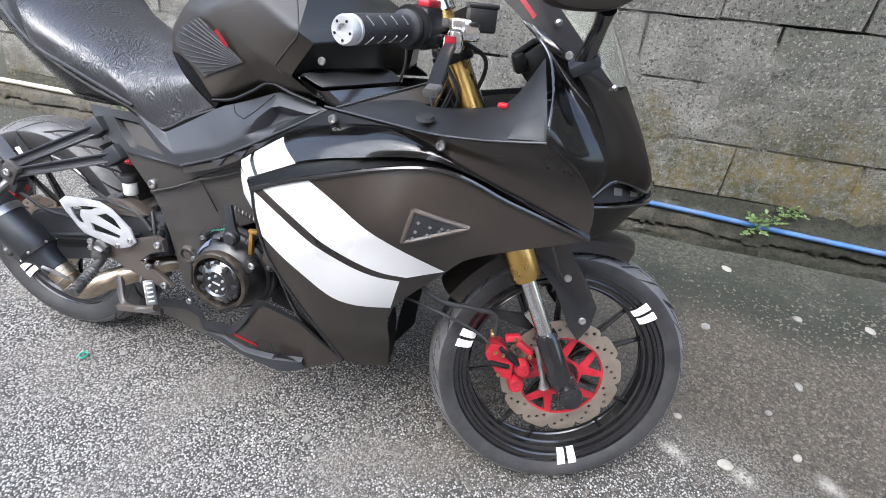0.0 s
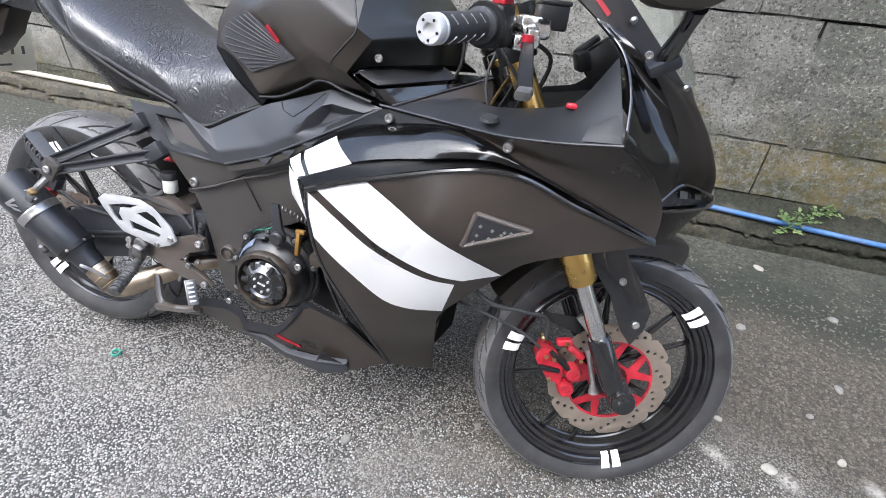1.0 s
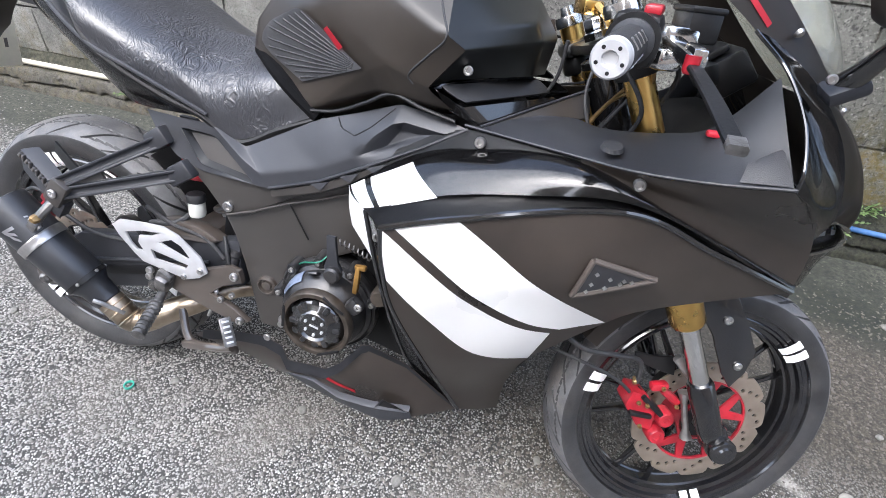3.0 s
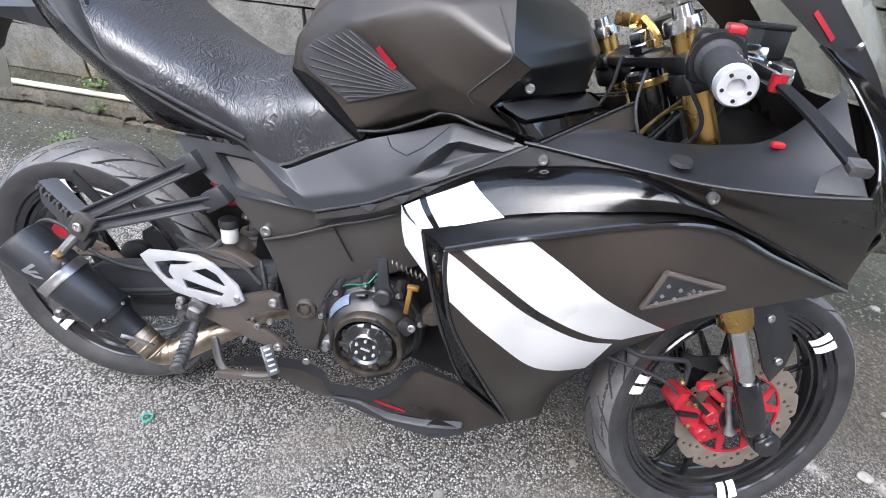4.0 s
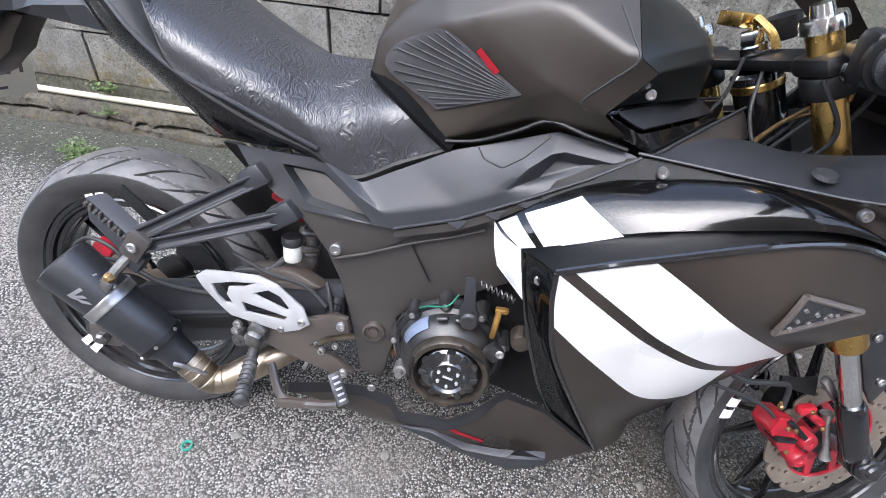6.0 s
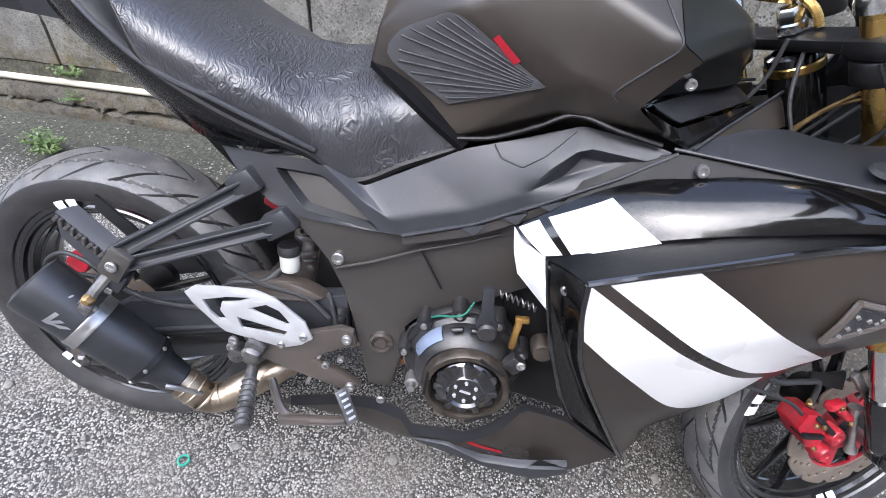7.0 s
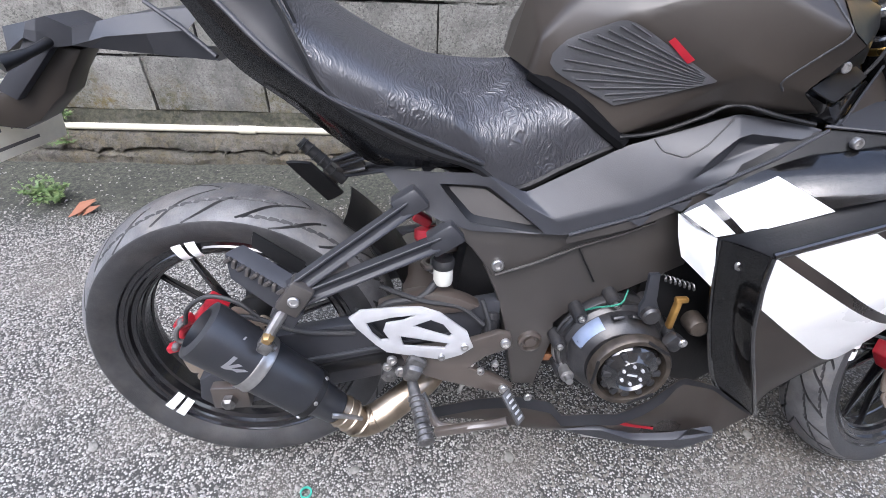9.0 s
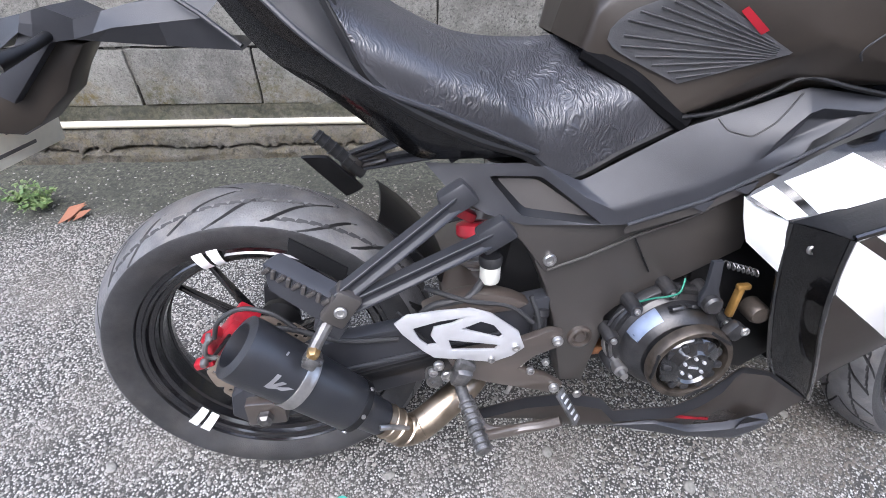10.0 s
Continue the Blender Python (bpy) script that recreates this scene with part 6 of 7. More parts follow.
    # rear brake pump, its pushrod and small fittings behind the heel guard
    part("brake_pump", lathe([(0, 0.0), (0.009, 0.0), (0.011, 0.004), (0.011, 0.05), (0.013, 0.052), (0.013, 0.062), (0.008, 0.066), (0.006, 0.085), (0, 0.085)], 18), ENGINE, moto, "small black rear brake pump", pose(0.402, -0.128, 0.385, 68, 12, 0))
    part("pushrod", tube([(0.385, -0.132, 0.37), (0.372, -0.134, 0.33), (0.362, -0.136, 0.305)], 0.0035, 8), STEEL, moto, "thin steel pushrod")
    part("pump_spring", tube([(0.384 - 0.0004 * k + 0.006 * math.cos(k * 0.8), -0.132 + 0.006 * math.sin(k * 0.8), 0.372 - 0.0011 * k) for k in range(40)], 0.0012, 6), STEEL, moto, "small coil spring")
    for x, y, z, r in ((0.247, -0.138, 0.368, 0.009), (0.268, -0.132, 0.352, 0.012), (0.395, -0.138, 0.352, 0.008), (0.418, -0.136, 0.365, 0.007), (0.31, -0.13, 0.372, 0.007)):
        bolt("linkage_bolt", (x, y, z), r, moto, STEEL, depth=0.01)
    for pts, r in (([(0.24, -0.112, 0.50), (0.30, -0.12, 0.478), (0.36, -0.118, 0.462), (0.398, -0.122, 0.43)], 0.004), ([(0.20, -0.11, 0.46), (0.26, -0.125, 0.395), (0.33, -0.125, 0.375)], 0.003), ([(0.395, -0.11, 0.47), (0.405, -0.122, 0.44), (0.41, -0.125, 0.41)], 0.0035)):
        part("hose", tube(pts, r, 8, 20), GRIP, moto, "black rubber hose")
    part("chain_guard", sheet([[(0.06, 0.335), (0.20, 0.365), (0.30, 0.385), (0.30, 0.372), (0.20, 0.35), (0.06, 0.32)]], 0.012, 0.002, at_y=-0.118), MATTE, moto)
    part("swingarm_roller", lathe([(0, -0.018), (0.005, -0.018), (0.006, -0.014), (0.012, -0.013), (0.0135, -0.01), (0.0135, 0.01), (0, 0.01)], 20), IRON, moto, "chain roller", Matrix.Translation((0.25, -0.125, 0.345)))
    # passenger footrests
    for s in (-1, 1):
        def at(x, y, z):
            return (x, y if s < 0 else 2 * mid(x) - y, z)
        for k, (p, q) in enumerate((((0.288, -0.110, 0.630), (0.128, -0.184, 0.545)), ((0.336, -0.124, 0.583), (0.128, -0.184, 0.528)))):
            part("footrest_strut", beam(at(*p), at(*q), 0.021, 0.018), PLASTIC, moto, "black forged passenger footrest bar")
        part("strut_web", beam(at(0.20, -0.152, 0.564), at(0.13, -0.183, 0.536), 0.03, 0.010), FRAMEP, moto)
        for x, y, z, w in ((0.284, -0.106, 0.633, 0.05), (0.333, -0.121, 0.586, 0.052)):
            part("strut_socket", block((w, 0.032, 0.034), at(x, y, z), (0, -32, 0), bevel=0.005, taper=0.8), PLASTIC, moto, "tapered socket of the footrest bar")
        part("strut_end", block((0.034, 0.03, 0.05), at(0.132, -0.178, 0.532), (0, 35, 0), bevel=0.005), FRAMEP, moto)
        part("strut_foot", block((0.036, 0.022, 0.032), at(0.118, -0.176, 0.505), (0, 35, 0), bevel=0.003), PLASTIC, moto)
        if s < 0:
            board = {"a": (0.044, -0.160, 0.588), "b": (0.125, -0.186, 0.545), "c": (0.112, -0.184, 0.506), "d": (0.047, -0.166, 0.553), "e": (0.062, -0.138, 0.590), "f": (0.135, -0.165, 0.552)}
            peg = part("passenger_peg", facets(board, ["a b c d", "a e f b"], 0.95, 2, 0.008), PLASTIC, moto, "folded grey passenger footrest with ribs")
            for k in range(9):
                u = (k + 0.6) / 9.6
                p = Vector((0.044, -0.160, 0.588)).lerp(Vector((0.125, -0.186, 0.545)), u)
                part("peg_rib", block((0.0055, 0.006, 0.013), tuple(p + Vector((-0.001, -0.002, -0.006))), (0, 15 if k % 2 else 55, -16), bevel=0.0015), FRAMEP, peg)
            part("peg_shield", facets({"a": (0.07, -0.11, 0.595), "b": (0.145, -0.14, 0.56), "c": (0.135, -0.14, 0.54), "d": (0.065, -0.11, 0.572)}, ["a b c d"], 0.95, 1, 0.004), MATTE, moto)
            bolt("peg_bolt", (0.132, -0.195, 0.533), 0.010, moto, STEEL)
        else:
            peg = part("passenger_peg", facets({"a": (0.042, 0.26, 0.567), "b": (0.093, 0.255, 0.566), "c": (0.158, 0.25, 0.50), "d": (0.123, 0.26, 0.478)}, ["a b c d"], 0.95, 2, 0.01), MATTE, moto, "black folded passenger footrest")
            part("peg_rubber", tube([(0.074, 0.272, 0.601), (0.115, 0.272, 0.56), (0.156, 0.27, 0.516)], (0.012, 0.013, 0.011), 12), GRIP, peg, "ribbed rubber of the footrest")
            for k in range(6):
                part("rubber_rib", lathe([(0.011, -0.0022), (0.0148, -0.001), (0.0148, 0.001), (0.011, 0.0022)], 14), GRIP, peg, "", Matrix.Translation((0.08 + 0.011 * k, 0.272, 0.595 - 0.0113 * k)) @ pose(0, 0, 0, 0, 45, 0) @ pose(0, 0, 0, 0, 0, 90))


footrests()

belly_low = [(0.30, -0.10, 0.215), (0.415, -0.105, 0.205), (0.483, -0.126, 0.203), (0.545, -0.145, 0.213), (0.60, -0.160, 0.216), (0.735, -0.178, 0.204), (0.79, -0.180, 0.222), (0.868, -0.166, 0.255)]
belly_high = [(0.32, -0.10, 0.235), (0.404, -0.10, 0.252), (0.471, -0.121, 0.274), (0.518, -0.14, 0.277), (0.536, -0.151, 0.257), (0.585, -0.165, 0.272), (0.622, -0.173, 0.278), (0.655, -0.184, 0.312), (0.678, -0.19, 0.345), (0.70, -0.192, 0.372), (0.77, -0.175, 0.335), (0.862, -0.164, 0.258)]
belly_bm = skin(patch(belly_low, belly_high, [belly_low[0], belly_high[0]], [belly_low[-1], belly_high[-1]], 54, 8, (0, -0.010, 0), smooth=False), 0.004)
belly_tree = bvh(belly_bm)
lip_low = [(x, y - 0.010 * (x < 0.68), z - 0.016) for x, y, z in belly_high]
lip_high = [(x, y - 0.003, z + 0.001) for x, y, z in belly_high]
pan_lip = skin(patch(lip_low, lip_high, [lip_low[0], lip_high[0]], [lip_low[-1], lip_high[-1]], 44, 3, (0, 0, 0), smooth=False), 0.004)
part("pan_lip", pan_lip, PLASTIC, moto, "grey upper lip of the belly pan")
belly = part("belly_pan", belly_bm, SATIN, moto, "scuffed black belly pan")
stripe(belly_tree, [(0.626, 0.262), (0.684, 0.249)], [(0.624, 0.270), (0.682, 0.257)], [(0.626, 0.262), (0.624, 0.270)], [(0.684, 0.249), (0.682, 0.257)], "red_mark", REDMARK, "small red mark on the belly pan", 6, 3, belly)
part("pan_edge", tube([(0.575, -0.158, 0.214), (0.64, -0.168, 0.210), (0.70, -0.178, 0.205), (0.745, -0.182, 0.203)], 0.0022, 8, 24), STEEL, moto, "scraped pale lower edge")
RIDGE_PAN = {"a": (0.53, -0.160, 0.233), "b": (0.598, -0.180, 0.249), "c": (0.652, -0.189, 0.231), "d": (0.714, -0.196, 0.236), "e": (0.786, -0.192, 0.245), "f": (0.792, -0.188, 0.226), "g": (0.737, -0.192, 0.206), "h": (0.652, -0.182, 0.214), "i": (0.585, -0.170, 0.224),
             "j": (0.598, -0.172, 0.252), "k": (0.652, -0.178, 0.236), "l": (0.714, -0.184, 0.241), "m": (0.786, -0.182, 0.25)}
part("pan_ridge", facets(RIDGE_PAN, ["a i b", "b i h c", "c h g d", "d g f e", "a b j", "b c k j", "c d l k", "d e m l"], 0.85, 2, 0.002), PLASTIC, moto, "raised grey rib along the belly pan")
VENT = {"a": (0.722, -0.199, 0.238), "b": (0.738, -0.199, 0.266), "c": (0.788, -0.197, 0.246), "d": (0.729, -0.194, 0.242), "e": (0.740, -0.194, 0.259), "f": (0.778, -0.193, 0.246)}
vent_rim = part("pan_vent", facets(VENT, ["a b e d", "b c f e", "c a d f"], 0.95, 1), PLASTIC, moto, "three-cornered opening in the belly pan")
part("vent_floor", facets({k: VENT[k] for k in "def"}, ["d e f"], 0.95, 1), MATTE, vent_rim)
bolt("pan_bolt", (0.481, -0.130, 0.281), 0.009, moto, STEEL)
# black backing added so that the space round the engine stays dark
part("engine_shroud", merged(sheet([[(0.66, 0.30), (0.80, 0.26), (0.86, 0.30), (0.80, 0.60), (0.70, 0.60), (0.66, 0.48)]], 0.02, 0.004, at_y=-0.085), block((0.1, 0.14, 0.10), (0.56, 0.0, 0.335), bevel=0.02)), MATTE, moto, "black backing added behind the engine to keep the gap dark")
part("radiator", block((0.05, 0.26, 0.26), (0.86, 0, 0.44), (0, -18, 0), bevel=0.006), MATTE, moto, "black radiator behind the wheel")
part("side_stand", tube([(0.40, 0.10, 0.26), (0.43, 0.19, 0.10), (0.44, 0.235, 0.06)], 0.010, 10, 10), SATIN, moto, "black side stand")


# handlebars, levers, mirror, dash
def blade(pts, widths, thick):
    """A flat bar along a line, its broad side up, edges softened."""
    line = spline(pts, 16)
    w = np.interp(np.linspace(0, 1, len(line)), np.linspace(0, 1, len(widths)), widths)
    rows = []
    for k, p in enumerate(line):
        d = line[min(k + 1, len(line) - 1)] - line[max(k - 1, 0)]
        side = np.cross(d, (0, 0, 1.0))
        side /= np.linalg.norm(side)
        up = np.cross(side, d)
        up /= np.linalg.norm(up)
        a, b = w[k] / 2, thick / 2
        rows.append([p + side * sx * a + up * sz * b for sx, sz in ((-1, -0.5), (-0.8, -1), (0.8, -1), (1, -0.5), (1, 0.5), (0.8, 1), (-0.8, 1), (-1, 0.5))])
    bm = skin(rows, 0, close=True)
    for row in (rows[0], rows[-1]):
        bm.faces.new([min(bm.verts, key=lambda v: (v.co - Vector(p)).length) for p in row])
    bmesh.ops.recalc_face_normals(bm, faces=bm.faces[:])
    return bm


PIVOT = (1.055, -0.284, 0.874)


def handlebar():
    root = Vector((1.015, -0.15, 0.895))
    tip = Vector((0.966, -0.397, 0.883))
    d = (tip - root).normalized()
    q = Matrix.Translation(root) @ d.to_track_quat("Y", "Z").to_matrix().to_4x4()
    n = (tip - root).length
    part("handlebar", lathe([(0.0, 0), (0.011, 0), (0.011, n - 0.02), (0, n - 0.02)], 20), SATIN, moto, "black clip-on handlebar", q)
    g = [(0.014, 0.115), (0.021, 0.115), (0.0225, 0.12), (0.0225, 0.128), (0.018, 0.132)]
    g += [(0.0165 + 0.0008 * (k % 2), 0.135 + k * 0.006) for k in range(18)] + [(0.0165, n - 0.008), (0.0, n - 0.008)]
    grip = part("grip", lathe(g, 28), GRIP, moto, "ribbed black rubber grip", q)
    for k in range(4):
        for a in (-42, 38):
            part("grip_slot", block((0.0022, 0.0022, 0.013), (0, 0, 0), bevel=0.0009), STEEL, grip, "pale worn grip rib", q @ Matrix.Rotation(radians(a), 4, "Y") @ pose(-0.0165, 0.15 + 0.026 * k, 0, 30 if a < 0 else -20, 0, 0))
    part("bar_end", lathe([(0, n + 0.007), (0.006, n + 0.007), (0.007, n + 0.011), (0.0145, n + 0.011), (0.0165, n + 0.007), (0.0165, n - 0.001), (0.0155, n - 0.002), (0.0155, n - 0.004), (0.0165, n - 0.005), (0.0165, n - 0.008), (0.014, n - 0.009), (0, n - 0.009)], 36), ALU, moto, "polished aluminium bar end", q)
    for k in range(5):
        part("bar_end_hole", lathe([(0, 0.0004), (0.0017, 0.0004), (0.0017, 0), (0, 0)], 10), MATTE, moto, "", q @ Matrix.Rotation(radians(72 * k + 20), 4, "Y") @ Matrix.Translation((0.0108, n + 0.0111, 0)))
    part("switch_box", merged(block((0.05, 0.05, 0.055), (0, 0.085, 0), bevel=0.01), lathe([(0.0, 0.1), (0.026, 0.1), (0.028, 0.104), (0.028, 0.116), (0, 0.116)], 24)), MATTE, moto, "black throttle housing", q)
    part("kill_switch", block((0.018, 0.036, 0.010), (-0.012, 0.084, 0.03), bevel=0.003), RED, moto, "red kill switch", q)
    part("master_cylinder", merged(block((0.045, 0.05, 0.03), (1.045, -0.17, 0.893), (0, 0, 20), bevel=0.006), block((0.03, 0.075, 0.022), (1.03, -0.185, 0.872), (0, 0, 20), bevel=0.006)), CHROME, moto, "chrome brake master cylinder")
    part("fluid_cup", merged(block((0.04, 0.042, 0.034), (1.068, -0.165, 0.908), (0, 0, 20), bevel=0.004), block((0.044, 0.046, 0.007), (1.068, -0.165, 0.926), (0, 0, 20), bevel=0.003)), MATTE, moto, "square black brake fluid cup")
    part("lever_pivot", lathe([(0, -0.009), (0.006, -0.009), (0.008, -0.006), (0.008, 0.009), (0, 0.009)], 16), RED, moto, "red lever pivot", pose(1.053, -0.275, 0.876, 90, 0, 0))
    part("lever_body", merged(block((0.022, 0.085, 0.016), (1.05, -0.235, 0.884), (8, 0, 10), bevel=0.004), block((0.016, 0.03, 0.024), (1.056, -0.262, 0.882), (8, 0, 10), bevel=0.004)), CHROME, moto, "chrome lever body")
    lever = blade([PIVOT, (1.061, -0.33, 0.862), (1.067, -0.37, 0.849), (1.073, -0.412, 0.834)], (0.015, 0.016, 0.017, 0.017), 0.006)
    part("brake_lever", lever, MATTE, moto, "flat black brake lever")
    part("lever_tip", blade([(1.074, -0.408, 0.835), (1.073, -0.424, 0.831)], (0.017, 0.017), 0.009), IRON, moto, "worn metal lever tip")
    for pts, r in (([(1.03, -0.15, 0.88), (1.075, -0.12, 0.85), (1.05, -0.10, 0.78), (1.0, -0.08, 0.72)], 0.0045), ([(1.0, -0.14, 0.86), (1.04, -0.14, 0.80), (1.02, -0.11, 0.74)], 0.004), ([(0.98, -0.03, 0.86), (0.97, -0.06, 0.80), (0.99, -0.08, 0.74)], 0.0035), ([(0.93, -0.08, 0.87), (0.925, -0.07, 0.82), (0.90, -0.06, 0.77)], 0.0035)):
        part("cable", tube(pts, r * 0.75, 8, 24), GRIP, moto, "black control cable")
    for k, (x, y, z) in enumerate(((1.005, -0.085, 0.80), (1.015, -0.095, 0.79), (0.995, -0.075, 0.785), (1.02, -0.08, 0.80))):
        part("wire", tube([(1.03 + 0.006 * k, -0.14, 0.872), (1.045 - 0.01 * k, -0.125 + 0.006 * k, 0.835), (x, y, z), (x - 0.03, y + 0.03, z - 0.06)], 0.0026, 8, 20), GRIP if k % 2 else DULLGOLD, moto, "thin wiring loom")
    # the other side, half hidden by the tank
    lr, lt = Vector((0.90, 0.135, 0.875)), Vector((0.76, 0.37, 0.88))
    ql = Matrix.Translation(lr) @ (lt - lr).to_track_quat("Y", "Z").to_matrix().to_4x4()
    part("handlebar", lathe([(0.0, 0), (0.011, 0), (0.011, 0.27), (0, 0.27)], 20), SATIN, moto, "black clip-on handlebar", ql)
    part("grip", lathe([(0.0, 0.13), (0.017, 0.13), (0.017, 0.26), (0, 0.26)], 20), GRIP, moto, "ribbed black rubber grip", ql)
    part("clamp_ornament", merged(block((0.03, 0.05, 0.02), (0.95, 0.03, 0.912), (0, 0, 18), bevel=0.003), tube([(0.962, 0.0, 0.917), (0.98, -0.02, 0.9), (0.99, -0.025, 0.882)], 0.006, 8, 12)), GOLD, moto, "gold lever bracket above the clamp")
    part("ignition", lathe([(0, 0), (0.02, 0), (0.022, 0.006), (0.022, 0.03), (0, 0.03)], 20), MATTE, moto, "black ignition barrel", FK @ pose(0.05, 0, -0.027, 90, 0, 0))


handlebar()


def cockpit():
    part("dash", merged(block((0.06, 0.14, 0.05), (1.15, 0.005, 0.852), (0, -40, 0), bevel=0.006), block((0.045, 0.12, 0.01), (1.123, 0.005, 0.873), (0, -40, 0), bevel=0.003), block((0.02, 0.04, 0.03), (1.12, -0.06, 0.85), (0, -20, 15), bevel=0.004)), MATTE, moto, "black instrument box")
    part("rubber_grommet", block((0.016, 0.012, 0.008), (1.12, -0.185, 0.796), bevel=0.003), REDMARK, moto, "small red clip on the inner panel")
    part("front_inner", patch_inner(), MATTE, moto)
    base = part("mirror_base", block((0.042, 0.034, 0.018), (1.224, -0.209, 0.868), (20, -30, 0), bevel=0.006), PLASTIC, moto, "black mirror base")
    bolt("base_bolt", (1.203, -0.222, 0.876), 0.007, base, STEEL)
    part("mirror_arm", tube([(1.224, -0.209, 0.872), (1.229, -0.228, 0.892), (1.234, -0.246, 0.912), (1.238, -0.268, 0.934)], (0.014, 0.011, 0.010, 0.012), 12, 16), GLOSS, moto, "black mirror arm")
    head = sheet([[(-0.06, -0.02), (-0.05, 0.03), (0.0, 0.045), (0.06, 0.03), (0.07, -0.01), (0.03, -0.035), (-0.04, -0.038)]], 0.03, 0.01, smooth=(0,))
    mir = part("mirror_head", head, TANKP, moto, "black mirror housing", pose(1.222, -0.318, 0.976, 0, 0, 40))
    return mir


def patch_inner():
    bm = skin(patch([(1.0, -0.13, 0.76), (1.17, -0.165, 0.79)], [(1.0, 0.13, 0.76), (1.17, 0.165, 0.79)], [(1.0, -0.13, 0.76), (1.0, 0.13, 0.76)], [(1.17, -0.165, 0.79), (1.17, 0, 0.80), (1.17, 0.165, 0.79)], 6, 8, (0, 0, -0.05)), 0.003)
    return bm


cockpit()


def rear_end():
    NEAR = {"a": (-0.249, 0.024, 0.836), "b": (-0.21, 0.012, 0.844), "c": (-0.183, 0.01, 0.851), "d": (-0.156, 0.014, 0.837), "e": (-0.164, 0.018, 0.814), "f": (-0.193, 0.014, 0.811), "g": (-0.215, 0.004, 0.825), "h": (-0.252, 0.022, 0.805),
            "k": (-0.087, 0.012, 0.853), "l": (0.03, 0.0, 0.868), "m": (0.035, -0.008, 0.80), "n": (-0.143, 0.02, 0.811), "q": (-0.11, 0.0, 0.828), "r": (0.0, -0.01, 0.838)}
    ARM = dict(NEAR, **{key.upper(): (x, 0.105, z) for key, (x, y, z) in NEAR.items()})
    arm = part("plate_arm", facets(ARM, ["a b g h", "b c f g", "c d e f", "d k q e", "k l r q", "e q n", "q r m n", "a A B b", "b B C c", "c C D d", "d D K k", "k K L l", "h g G H", "g f F G", "f e E F", "e n N E", "n m M N", "a h H A"], 1.0, 1), PLASTIC, moto, "black folded number plate arm", sharp=12)
    part("arm_leg", sheet([[(-0.215, 0.826), (-0.193, 0.811), (-0.257, 0.745), (-0.275, 0.757), (-0.237, 0.795)]], 0.03, 0.003, at_y=0.012), PLASTIC, arm, "slanting leg of the plate arm")
    part("arm_stay", tube([(-0.045, -0.012, 0.872), (0.0, -0.03, 0.845), (0.045, -0.05, 0.812)], 0.0032, 8), PLASTIC, arm, "thin steel stay")
    part("plate_guard", sheet([[(-0.2, 0.811), (-0.172, 0.803), (-0.192, 0.777), (-0.206, 0.752), (-0.228, 0.735), (-0.25, 0.714), (-0.275, 0.702), (-0.31, 0.706), (-0.30, 0.741), (-0.263, 0.744)]], 0.06, 0.008, at_y=0.03), TANKP, arm, "scuffed black plate carrier")
    pm = pose(-0.326, 0.082, 0.698, 0, 4, -9)
    pl = part("number_plate", block((0.0022, 0.21, 0.115), (0, 0, 0), bevel=0.0008), PLATE, moto, "pale number plate seen from its back", pm)
    for k in range(7):
        part("plate_mark", block((0.001, 0.007, 0.02), (0, 0, 0), bevel=0), INK, pl, "", pm @ Matrix.Translation((0.0016, -0.078 + 0.026 * k, -0.005)))
    part("plate_mark", block((0.001, 0.09, 0.005), (0, 0, 0), bevel=0), INK, pl, "", pm @ Matrix.Translation((0.0016, 0.0, -0.04)))
    for s in (-1, 1):
        part("rear_indicator", tube([(-0.19, 0.06 + s * 0.04, 0.82), (-0.20, 0.06 + s * 0.075, 0.81), (-0.222, 0.06 + s * 0.105, 0.80)], (0.007, 0.0065, 0.011), 12, 8), MATTE, arm)


rear_end()


